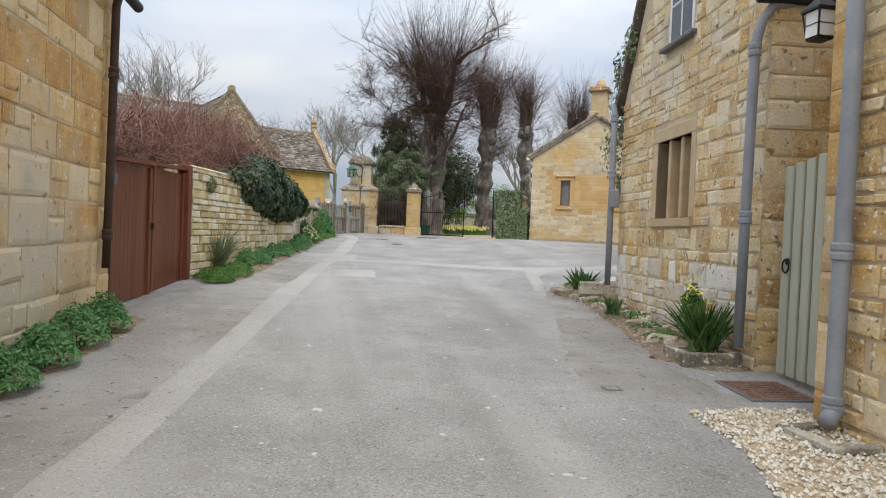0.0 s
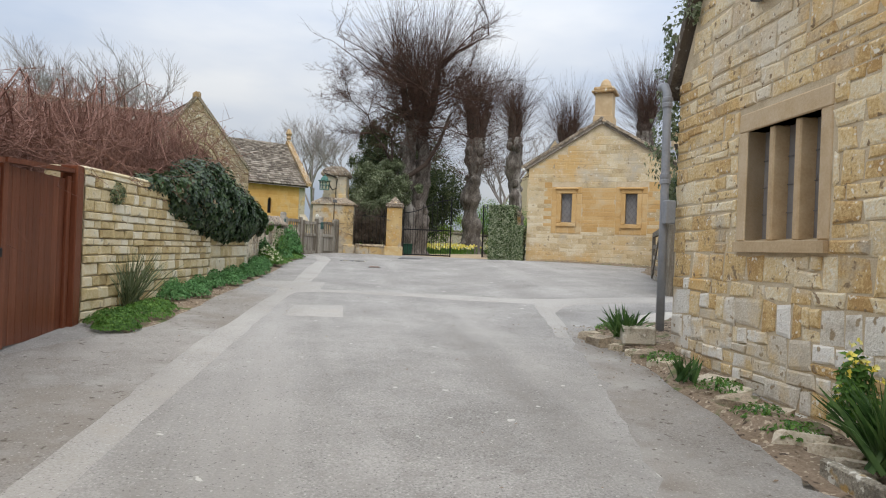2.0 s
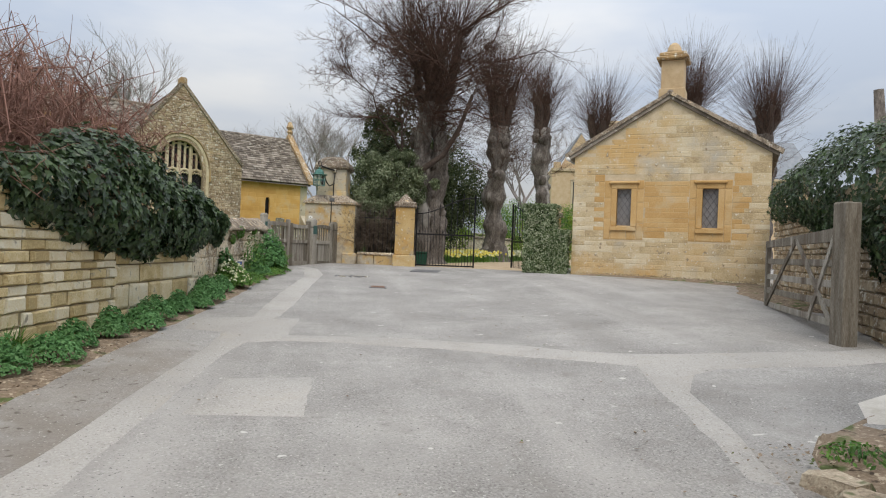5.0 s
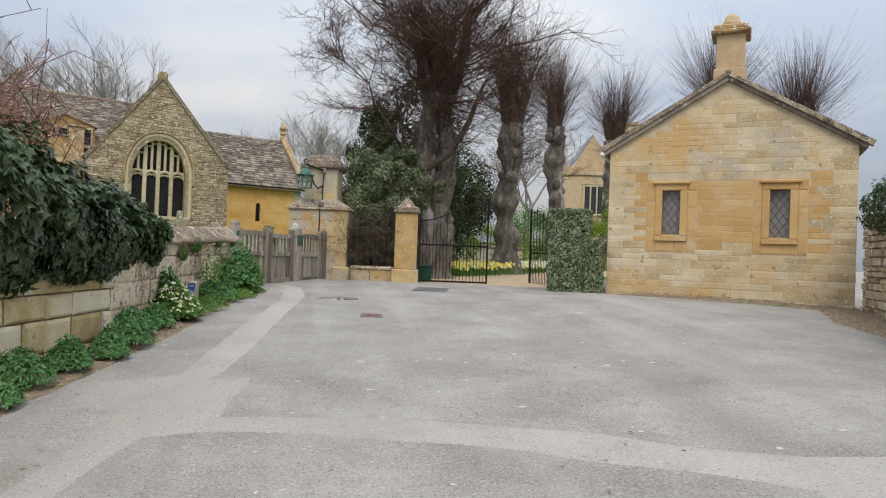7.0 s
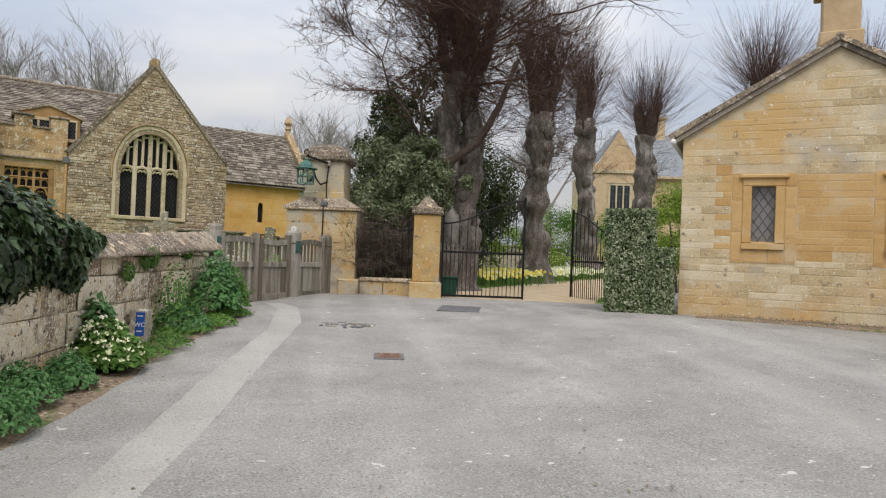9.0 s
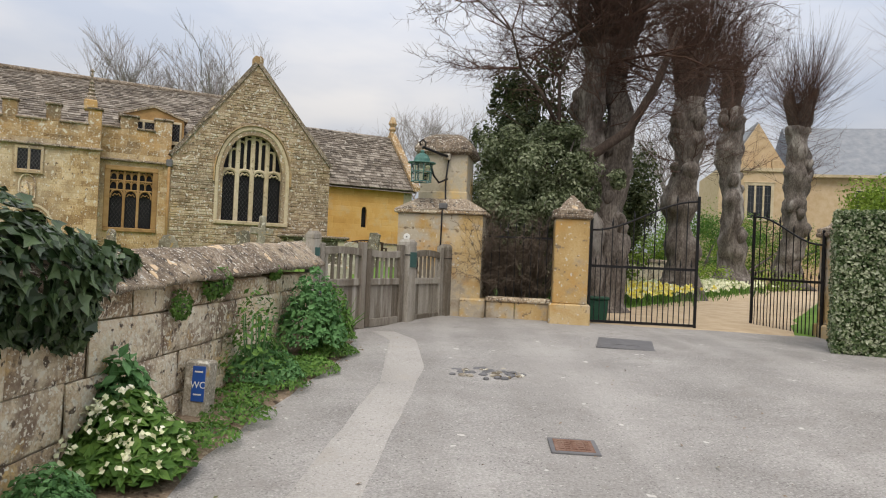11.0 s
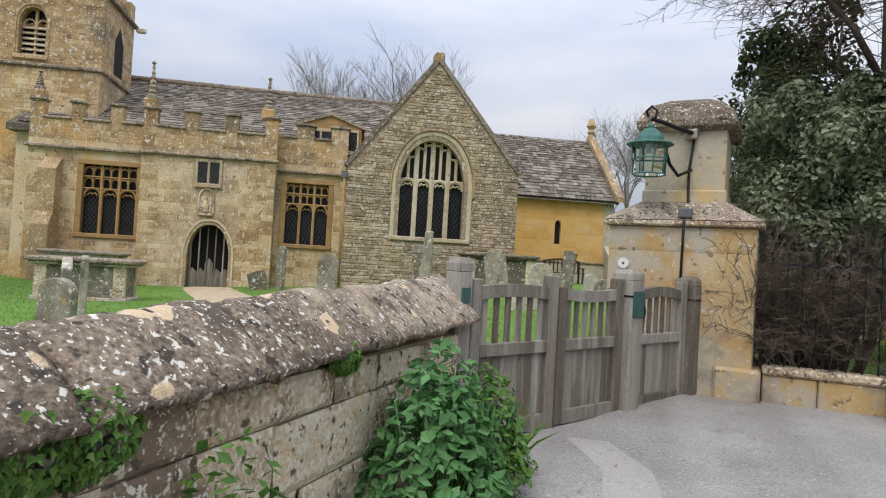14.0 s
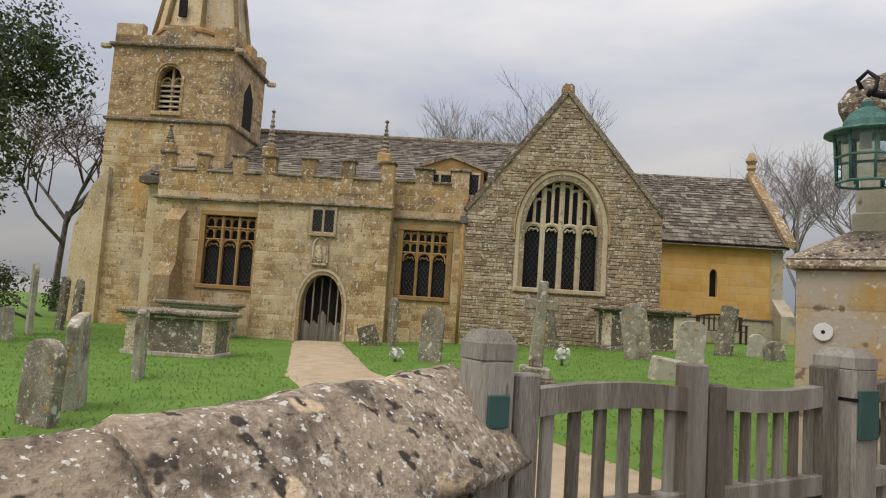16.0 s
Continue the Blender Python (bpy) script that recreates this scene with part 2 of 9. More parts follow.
M_YEW = mat("dark_evergreen", [(0.026, 0.04, 0.016), (0.058, 0.08, 0.031), (0.125, 0.145, 0.065)], 0.7, 1.5, 10, 0, 0.4, leaf=0.3)
M_KNUCK = mat("dark_branch_bark", [(0.028, 0.020, 0.016), (0.065, 0.047, 0.038), (0.12, 0.095, 0.08)], 0.95, 5.5, 34, 1.0, stretch=(1, 1, 0.4), grain=0.5)
M_OLIVE = mat("olive_shrub_leaf", [(0.07, 0.095, 0.042), (0.16, 0.20, 0.10), (0.33, 0.37, 0.24)], 0.45, 1.5, 10, 0, 0.4, leaf=0.3)
M_BUSH = mat("yellow_green_leaf", [(0.10, 0.17, 0.02), (0.20, 0.31, 0.035), (0.32, 0.43, 0.08)], 0.6, 1.5, 10, 0, 0.4, leaf=0.35)
M_IVY = mat("ivy_leaf", [(0.016, 0.036, 0.013), (0.036, 0.07, 0.025), (0.085, 0.135, 0.055)], 0.36, 2, 10, 0, 0.5, spec=0.5, leaf=0.18)
M_GREEN = mat("fresh_leaf", [(0.05, 0.12, 0.02), (0.09, 0.20, 0.035), (0.16, 0.29, 0.06)], 0.6, 2, 10, 0, 0.4, leaf=0.3)
M_HERB = mat("herb_leaf", [(0.06, 0.155, 0.05), (0.11, 0.26, 0.085), (0.18, 0.355, 0.145)], 0.65, 3, 10, 0, 0.4, leaf=0.3)
M_SHRUBTWIG = mat("grey_brown_twigs", [(0.075, 0.055, 0.04), (0.13, 0.10, 0.075), (0.21, 0.165, 0.13)], 0.9, 1.5, 10, 0)
M_SILVER = mat("variegated_leaf", [(0.05, 0.095, 0.03), (0.19, 0.25, 0.115), (0.46, 0.50, 0.35)], 0.5, 8, 30, 0, 0.6, leaf=0.25)
M_FLOWER = mat("cream_petal", [(0.55, 0.6, 0.32), (0.72, 0.74, 0.5), (0.82, 0.82, 0.66)], 0.6, 5, 20, 0, 0.3)
M_YELLOW = mat("yellow_petal", [(0.7, 0.55, 0.06), (0.8, 0.7, 0.12), (0.85, 0.8, 0.35)], 0.6, 5, 20, 0, 0.3)
M_PURPLE = mat("violet_petal", [(0.2, 0.16, 0.5), (0.3, 0.26, 0.65)], 0.6, 5, 20, 0)
M_REDWOOD = mat("stained_timber", [(0.10, 0.03, 0.014), (0.16, 0.05, 0.024), (0.22, 0.078, 0.04)], 0.42, 3, 30, 0.25, 0.2, stretch=(6, 6, 0.5))
M_PALEOAK = mat("bleached_oak", [(0.26, 0.235, 0.195), (0.38, 0.355, 0.31), (0.50, 0.475, 0.43)], 0.9, 4, 40, 0.9, 0.3, stretch=(5, 5, 0.5), grain=0.5, spots=[((0.20, 0.17, 0.13), 16, 0.63, 0.70)])
M_GREYWOOD = mat("weathered_oak", [(0.125, 0.105, 0.08), (0.245, 0.222, 0.183), (0.40, 0.375, 0.328)], 0.9, 4, 40, 0.9, 0.3, stretch=(5, 5, 0.5), grain=0.5, spread=0.17, stain=[((0.13, 0.10, 0.075), 0.5, 0.50, 0.68), ((0.45, 0.425, 0.375), 0.9, 0.56, 0.72)])
M_SAGE = mat("sage_paint", [(0.36, 0.37, 0.29), (0.43, 0.44, 0.355), (0.48, 0.485, 0.41)], 0.6, 3, 30, 0.2, 0.1, stretch=(4, 4, 0.6))
M_PIPE = mat("grey_pipe_paint", [(0.20, 0.21, 0.235), (0.26, 0.275, 0.30), (0.31, 0.32, 0.345)], 0.5, 4, 40, 0.1)
M_IRON = mat("black_iron", [(0.008, 0.008, 0.009), (0.016, 0.016, 0.018), (0.03, 0.028, 0.027)], 0.5, 8, 60, 0.1, metal=0.3)
M_RUSTPIPE = mat("dark_brown_iron", [(0.03, 0.018, 0.012), (0.055, 0.032, 0.022), (0.09, 0.05, 0.034)], 0.55, 6, 50, 0.2)
M_VERDI = mat("verdigris_copper", [(0.035, 0.09, 0.08), (0.08, 0.19, 0.165), (0.16, 0.32, 0.28)], 0.7, 10, 60, 0.3, metal=0.2)
M_WHITE = mat("white_paint", [(0.62, 0.62, 0.6), (0.74, 0.74, 0.72), (0.8, 0.8, 0.79)], 0.5, 4, 40, 0.1)
M_BLUE = mat("blue_enamel", [(0.015, 0.07, 0.30), (0.02, 0.10, 0.40)], 0.4, 4, 40, 0.05)
M_BINGREEN = mat("green_plastic", [(0.01, 0.05, 0.03), (0.02, 0.085, 0.05)], 0.5, 4, 40, 0.05)
M_PLAQUE = mat("green_plaque", [(0.035, 0.09, 0.085), (0.06, 0.13, 0.12)], 0.4, 6, 40, 0.05)
M_LEAD = mat("lead_grey", [(0.10, 0.10, 0.105), (0.17, 0.17, 0.175)], 0.6, 6, 40, 0.1)
M_RUSTGRATE = mat("rusty_cast_iron", [(0.10, 0.05, 0.03), (0.19, 0.11, 0.08), (0.27, 0.19, 0.15)], 0.85, 12, 80, 0.4)
M_STONEGREY = mat("gravestone", [(0.13, 0.115, 0.09), (0.24, 0.215, 0.17), (0.37, 0.34, 0.275), (0.50, 0.465, 0.39)], 0.95, 5, 60, 1.0, 0.5, grain=0.5, spread=0.18, stain=[((0.15, 0.125, 0.09), 2.0, 0.52, 0.66)], spots=[((0.64, 0.62, 0.55), 10, 0.63, 0.67), ((0.42, 0.28, 0.11), 7, 0.62, 0.70), ((0.58, 0.56, 0.48), 24, 0.64, 0.68)])
M_PEBBLE = mat("cream_pebble", [(0.50, 0.43, 0.31), (0.66, 0.60, 0.49), (0.76, 0.73, 0.66)], 0.85, 5, 50, 0.2, 0.8)
# near-black that paints the shade inside openings; also the sign's printed mark
M_DARK = mat("shade_and_print_black", [(0.012, 0.011, 0.01), (0.02, 0.018, 0.016)], 0.9, 3, 20, 0)
M_RENDER = mat("grey_limewash", [(0.36, 0.31, 0.22), (0.46, 0.41, 0.315), (0.55, 0.50, 0.41)], 0.9, 2.5, 40, 0.5, stain=[((0.58, 0.42, 0.20), 1.3, 0.54, 0.64), ((0.24, 0.21, 0.17), 1.6, 0.54, 0.70)], spots=[((0.20, 0.17, 0.13), 10, 0.64, 0.72)])

M_GLASS = mat("leaded_glass", [(0.02, 0.023, 0.026), (0.035, 0.04, 0.045)], 0.12, 3, 20, 0.1, spec=0.5)
M_CLEAR = bpy.data.materials.new("clear_glass")
M_CLEAR.use_nodes = True
M_CLEAR.node_tree.nodes["Principled BSDF"].inputs["Transmission Weight"].default_value = 1.0
M_CLEAR.node_tree.nodes["Principled BSDF"].inputs["Roughness"].default_value = 0.03
M_CLEAR.node_tree.nodes["Principled BSDF"].inputs["Base Color"].default_value = (0.75, 0.88, 0.86, 1)
M_LIMEW = mat("flaking_limewash", [(0.58, 0.51, 0.40), (0.72, 0.675, 0.585), (0.80, 0.775, 0.715)], 0.92, 6, 45, 1.0, 0.4, grain=0.5, stain=[((0.64, 0.49, 0.27), 1.8, 0.52, 0.66), ((0.44, 0.385, 0.30), 2.5, 0.58, 0.71)], spots=[((0.36, 0.28, 0.18), 12, 0.64, 0.70)])
M_PIERST = mat("pale_ochre_limewash", [(0.40, 0.26, 0.10), (0.50, 0.355, 0.165), (0.57, 0.45, 0.265)], 0.9, 2.0, 35, 0.6, 0.2, stain=[((0.44, 0.39, 0.31), 0.8, 0.48, 0.56), ((0.48, 0.28, 0.09), 1.4, 0.53, 0.66), ((0.25, 0.20, 0.135), 1.6, 0.56, 0.70)], spots=[((0.22, 0.165, 0.105), 11, 0.64, 0.71), ((0.58, 0.54, 0.44), 18, 0.65, 0.70)])
M_LODGE = mat("lodge_ashlar", [(0.38, 0.29, 0.17), (0.53, 0.42, 0.255), (0.61, 0.51, 0.34), (0.67, 0.60, 0.455)], 0.9, 2.4, 40, 0.8, 0.30, grain=0.48, stain=[((0.58, 0.385, 0.17), 0.5, 0.50, 0.64), ((0.46, 0.425, 0.36), 0.8, 0.53, 0.70), ((0.68, 0.62, 0.50), 1.3, 0.58, 0.72)], spots=[((0.30, 0.235, 0.155), 8, 0.645, 0.72), ((0.66, 0.62, 0.52), 16, 0.65, 0.70)])
M_TAN = mat("tan_dressed_stone", [(0.42, 0.30, 0.17), (0.52, 0.39, 0.24), (0.60, 0.48, 0.33)], 0.9, 4, 45, 0.4, 0.2)
# pane colour holds the sky's grey reflection as well as net curtain
M_GREYGLASS = mat("sky_grey_net_glass", [(0.20, 0.195, 0.20), (0.27, 0.265, 0.27)], 0.15, 3, 20, 0.1, spec=0.5)
M_CHGLASS = mat("dark_church_glass", [(0.006, 0.006, 0.007), (0.016, 0.016, 0.018)], 0.35, 3, 20, 0.2, spec=0.22)
M_GABLE = mat("transept_rubble", [(0.20, 0.145, 0.088), (0.335, 0.255, 0.165), (0.44, 0.35, 0.235), (0.55, 0.47, 0.345)], 0.93, 3.0, 28, 1.0, 0.34, grain=0.52, stain=[((0.22, 0.175, 0.125), 0.5, 0.50, 0.70), ((0.48, 0.36, 0.20), 0.7, 0.56, 0.70)], spots=[((0.60, 0.57, 0.49), 9, 0.615, 0.66), ((0.14, 0.11, 0.08), 11, 0.63, 0.70), ((0.64, 0.61, 0.53), 20, 0.63, 0.68)])
M_LODGEOR = mat("orange_dressed_stone", [(0.44, 0.265, 0.10), (0.54, 0.345, 0.145), (0.61, 0.43, 0.22)], 0.9, 2, 40, 0.6, 0.2, grain=0.45, stain=[((0.56, 0.46, 0.30), 0.9, 0.55, 0.72)])
M_STRAP = mat("strap_leaf", [(0.03, 0.075, 0.02), (0.055, 0.12, 0.03), (0.11, 0.19, 0.055)], 0.5, 3, 12, 0, 0.4, leaf=0.3)


# ---- builders ----
rng = random.Random(7)


def smooth(a, b, v):
    k = min(1.0, max(0.0, (v - a) / (b - a)))
    return k * k * (3 - 2 * k)


def g(x, y):
    """Height of the ground: the lane climbs to the forecourt and levels off, with a bank on the lodge side."""
    edge = -1.9 + 0.21 * min(y - 10.8, 6.2) + 0.109 * max(0.0, min(y - 17.0, 5.8)) + 0.62 * max(0.0, min(y - 22.8, 2.4))
    dip = 0.5 * smooth(0.15, 0.9, edge - x) * smooth(10.9, 11.6, y)
    bank = -dip + 0.20 * smooth(2.8, 6.6, x) * smooth(6.5, 11.0, y) * (1 - smooth(20.0, 25.0, y))
    if y < 20:
        return 0.056 * max(y, -30) + bank
    if y < 25:
        return 1.12 + 0.04 * (y - 20) + bank
    return 1.32 + 0.014 * (min(y, 40) - 25) - dip


def part(name, bm, material, parent=None, label="", smooth=False):
    """Links a bmesh as one mesh object, under a thing or part if given."""
    me = bpy.data.meshes.new(name)
    bm.to_mesh(me)
    bm.free()
    if material:
        me.materials.append(material)
    if smooth:
        me.polygons.foreach_set("use_smooth", [True] * len(me.polygons))
    ob = new(name, me)
    if parent:
        ob.parent = parent
    if label:
        ob["label"] = label
    return ob


def pymesh(name, verts, faces, material, parent=None, label="", smooth=False):
    me = bpy.data.meshes.new(name)
    me.from_pydata(verts, [], faces)
    if material:
        me.materials.append(material)
    if smooth:
        me.polygons.foreach_set("use_smooth", [True] * len(me.polygons))
    ob = new(name, me)
    if parent:
        ob.parent = parent
    if label:
        ob["label"] = label
    return ob


def thing(name, m, label, category, group="", kind=""):
    """An Empty at a thing's base, which carries its parts."""
    ob = new(name)
    ob.empty_display_size = 0.1
    ob.matrix_world = m
    return tagged(ob, label, category, group, kind)


def box(x0, x1, y0, y1, z0, z1, bev=0.0, bm=None):
    """A box, with rounded edges if bev is given."""
    tmp = bmesh.new()
    bmesh.ops.create_cube(tmp, size=1.0)
    bmesh.ops.scale(tmp, vec=(x1 - x0, y1 - y0, z1 - z0), verts=tmp.verts)
    bmesh.ops.translate(tmp, vec=((x0 + x1) / 2, (y0 + y1) / 2, (z0 + z1) / 2), verts=tmp.verts)
    if bev:
        bmesh.ops.bevel(tmp, geom=tmp.edges[:], offset=bev, segments=1, affect="EDGES", profile=0.5)
    return merged(tmp, bm)


def merged(tmp, bm):
    if bm is None:
        return tmp
    at = {v: bm.verts.new(v.co) for v in tmp.verts}
    for f in tmp.faces:
        bm.faces.new([at[v] for v in f.verts])
    tmp.free()
    return bm


def prism(poly, y0, y1, bm=None, bev=0.0):
    """A polygon in the xz plane, given thickness from y0 to y1."""
    tmp = bmesh.new()
    a = [tmp.verts.new((x, y0, z)) for x, z in poly]
    b = [tmp.verts.new((x, y1, z)) for x, z in poly]
    tmp.faces.new(a)
    tmp.faces.new(b[::-1])
    for i in range(len(a)):
        j = (i + 1) % len(a)
        tmp.faces.new((a[j], a[i], b[i], b[j]))
    bmesh.ops.recalc_face_normals(tmp, faces=tmp.faces)
    if bev:
        bmesh.ops.bevel(tmp, geom=tmp.edges[:], offset=bev, segments=1, affect="EDGES", profile=0.5)
    return merged(tmp, bm)


def slab(poly, z0, z1, bm=None, bev=0.0):
    """A polygon in plan, given height from z0 to z1."""
    tmp = bmesh.new()
    a = [tmp.verts.new((x, y, z0)) for x, y in poly]
    b = [tmp.verts.new((x, y, z1)) for x, y in poly]
    tmp.faces.new(a[::-1])
    tmp.faces.new(b)
    for i in range(len(a)):
        j = (i + 1) % len(a)
        tmp.faces.new((a[i], a[j], b[j], b[i]))
    bmesh.ops.recalc_face_normals(tmp, faces=tmp.faces)
    if bev:
        bmesh.ops.bevel(tmp, geom=tmp.edges[:], offset=bev, segments=1, affect="EDGES", profile=0.5)
    return merged(tmp, bm)


class Tubes:
    """Many tapering tubes gathered as plain vertices and faces."""

    def __init__(self):
        self.v, self.f = [], []

    def add(self, pts, radii, sides=5, cap=True):
        pts = [Vector(p) for p in pts]
        base, side = len(self.v), None
        for i, p in enumerate(pts):
            d = (pts[min(i + 1, len(pts) - 1)] - pts[max(i - 1, 0)]).normalized()
            if side is None:
                side = d.orthogonal().normalized()
            side = (side - d * side.dot(d)).normalized()
            up = d.cross(side)
            r = radii[i] if hasattr(radii, "__len__") else radii
            for k in range(sides):
                a = 2 * math.pi * k / sides
                self.v.append(p + (side * math.cos(a) + up * math.sin(a)) * r)
        for i in range(len(pts) - 1):
            for k in range(sides):
                k2 = (k + 1) % sides
                o = base + i * sides
                self.f.append((o + k, o + k2, o + sides + k2, o + sides + k))
        if cap:
            self.f.append(tuple(range(base + sides - 1, base - 1, -1)))
            o = base + (len(pts) - 1) * sides
            self.f.append(tuple(range(o, o + sides)))
        return self

    def ob(self, name, material, parent=None, label="", smooth=True):
        return pymesh(name, self.v, self.f, material, parent, label, smooth)


def tube(name, pts, radii, material, parent=None, label="", sides=10):
    return Tubes().add(pts, radii, sides).ob(name, material, parent, label)


def lathe(profile, sides=16, bm=None, m=None):
    """A profile of (radius, z) turned round z."""
    tmp = bmesh.new()
    rings = []
    for r, z in profile:
        rings.append([tmp.verts.new((r * math.cos(2 * math.pi * k / sides), r * math.sin(2 * math.pi * k / sides), z)) for k in range(sides)])
    for a, b in zip(rings, rings[1:]):
        for k in range(sides):
            tmp.faces.new((a[k], a[(k + 1) % sides], b[(k + 1) % sides], b[k]))
    tmp.faces.new(rings[0][::-1])
    tmp.faces.new(rings[-1])
    if m is not None:
        bmesh.ops.transform(tmp, matrix=m, verts=tmp.verts)
    return merged(tmp, bm)


class Leaves:
    """A cloud of small bent leaves (two quads each) gathered into one mesh."""

    def __init__(self):
        self.v, self.f = [], []

    def leaf(self, p, n, size, ratio=0.6, fold=0.25):
        n = Vector(n)
        if n.length < 1e-4:
            n = Vector((0, 0, 1))
        n.normalize()
        t = n.orthogonal().normalized()
        a = rng.uniform(0, 6.283)
        t = t * math.cos(a) + n.cross(t) * math.sin(a)
        s = n.cross(t)
        p = Vector(p)
        o = len(self.v)
        w, h = size * ratio * 0.5, size * 0.5
        self.v += [p - t * h, p + s * w + n * fold * w, p + t * h, p - s * w + n * fold * w]
        self.f += [(o, o + 1, o + 2), (o, o + 2, o + 3)]

    def lobed(self, p, n, size):
        """A three-lobed ivy leaf."""
        n = Vector(n).normalized()
        t = Vector((0, 0, -1)) - n * n.dot(Vector((0, 0, -1)))
        t = (t + Vector((rng.gauss(0, 0.5), rng.gauss(0, 0.5), rng.gauss(0, 0.5)))).cross(n).cross(n) * -1
        t = t.normalized() if t.length > 1e-4 else n.orthogonal()
        s = n.cross(t)
        p = Vector(p)
        o = len(self.v)
        h = size * 0.5
        self.v += [p - t * h * 0.7, p + s * h * 0.75 - t * h * 0.25 + n * h * 0.12, p + s * h * 0.36 + t * h * 0.12, p + t * h, p - s * h * 0.36 + t * h * 0.12, p - s * h * 0.75 - t * h * 0.25 + n * h * 0.12, p - n * h * 0.1]
        self.f += [(o + 6, o + i, o + (i + 1) % 6) for i in range(6)]

    def blade(self, p, q, width, droop=0.0):
        p, q = Vector(p), Vector(q)
        s = (q - p).cross(Vector((0, 0, 1)))
        s = s.normalized() if s.length > 1e-4 else Vector((1, 0, 0))
        s = Matrix.Rotation(rng.uniform(0, 6.28), 3, (q - p).normalized()) @ s * width / 2
        m = p.lerp(q, 0.6) + Vector((0, 0, droop))
        o = len(self.v)
        self.v += [p - s, p + s, m + s * 0.8, m - s * 0.8, q]
        self.f += [(o, o + 1, o + 2, o + 3), (o + 3, o + 2, o + 4)]

    def clump(self, c, r, count, size, jitter=0.35, shell=0.55, up=0.3):
        c = Vector(c)
        for _ in range(count):
            d = Vector((rng.gauss(0, 1), rng.gauss(0, 1), rng.gauss(0, 1))).normalized()
            k = rng.uniform(shell, 1.0) ** 0.6
            q = c + Vector((d.x * r[0], d.y * r[1], d.z * r[2])) * k
            n = d + Vector((rng.gauss(0, jitter), rng.gauss(0, jitter), rng.gauss(0, jitter) + up))
            self.leaf(q, n, size * rng.uniform(0.6, 1.35))

    def ob(self, name, material, parent=None, label=""):
        return pymesh(name, self.v, self.f, material, parent, label)


def stone_face(irregular, r):
    """Vertices and faces of one unit stone (0..1 wide and high, y forward is minus): a chamfered, uneven block."""
    j = lambda: r.uniform(-irregular, irregular)
    c = [(0 + j(), 0 + j()), (1 + j(), 0 + j()), (1 + j(), 1 + j()), (0 + j(), 1 + j())]
    v = []
    for k, (inset, d) in enumerate(((0, 0.0), (0.0, -0.45), (0.09, -1.0))):
        for (u, w) in c:
            iu, iw = inset, inset * 1.4
            v.append((u + (iu if u < 0.5 else -iu), d + (j() * 1.2 if k == 2 else 0), w + (iw if w < 0.5 else -iw)))
    f = [(0, 1, 5, 4), (1, 2, 6, 5), (2, 3, 7, 6), (3, 0, 4, 7), (4, 5, 9, 8), (5, 6, 10, 9), (6, 7, 11, 10), (7, 4, 8, 11), (8, 9, 10, 11)]
    return v, f


def courses(u0, u1, z0, z1, h, w, seed, top=None, holes=(), joint=0.012, quoin=None, snecked=0.0):
    """Rectangles of stones laid in courses. h, w: ranges of height and width. top(u): height of the wall's top there."""
    r = random.Random(seed)
    z, row, out = z0, 0, []
    while z < z1 - 0.02:
        hh = min(r.uniform(*h), z1 - z)
        if z1 - z - hh < h[0] * 0.6:
            hh = z1 - z
        u = u0
        while u < u1 - 0.02:
            ww = r.uniform(*w)
            if quoin and (u == u0 or u + ww > u1 - w[0]):
                ww = quoin[row % 2]
            ww = min(ww, u1 - u)
            if u1 - u - ww < w[0] * 0.55:
                ww = u1 - u
            a, b = u, u + ww
            cut = [(a, b)]
            for ho in holes:
                if z + hh > ho[2] + 0.02 and z < ho[3] - 0.02:
                    nxt = []
                    for (p, q) in cut:
                        if q <= ho[0] or p >= ho[1]:
                            nxt.append((p, q))
                        else:
                            if p < ho[0] - 0.05:
                                nxt.append((p, ho[0]))
                            if q > ho[1] + 0.05:
                                nxt.append((ho[1], q))
                    cut = nxt
            for (p, q) in cut:
                zt = z + hh
                if top:
                    zt = min(zt, top(p), top(q))
                if zt - z > 0.04 and snecked and q - p > 0.2 and zt - z > 0.15 and r.random() < snecked:
                    zm = z + (zt - z) * r.uniform(0.35, 0.65)
                    um = p + (q - p) * r.uniform(0.35, 0.65)
                    out.append((p + joint / 2, q - joint / 2, z + joint / 2, zm - joint / 2))
                    out.append((p + joint / 2, um - joint / 2, zm + joint / 2, zt - joint / 2))
                    out.append((um + joint / 2, q - joint / 2, zm + joint / 2, zt - joint / 2))
                elif zt - z > 0.04:
                    out.append((p + joint / 2, q - joint / 2, z + joint / 2, zt - joint / 2))
            u += ww
        z += hh
        row += 1
    return out


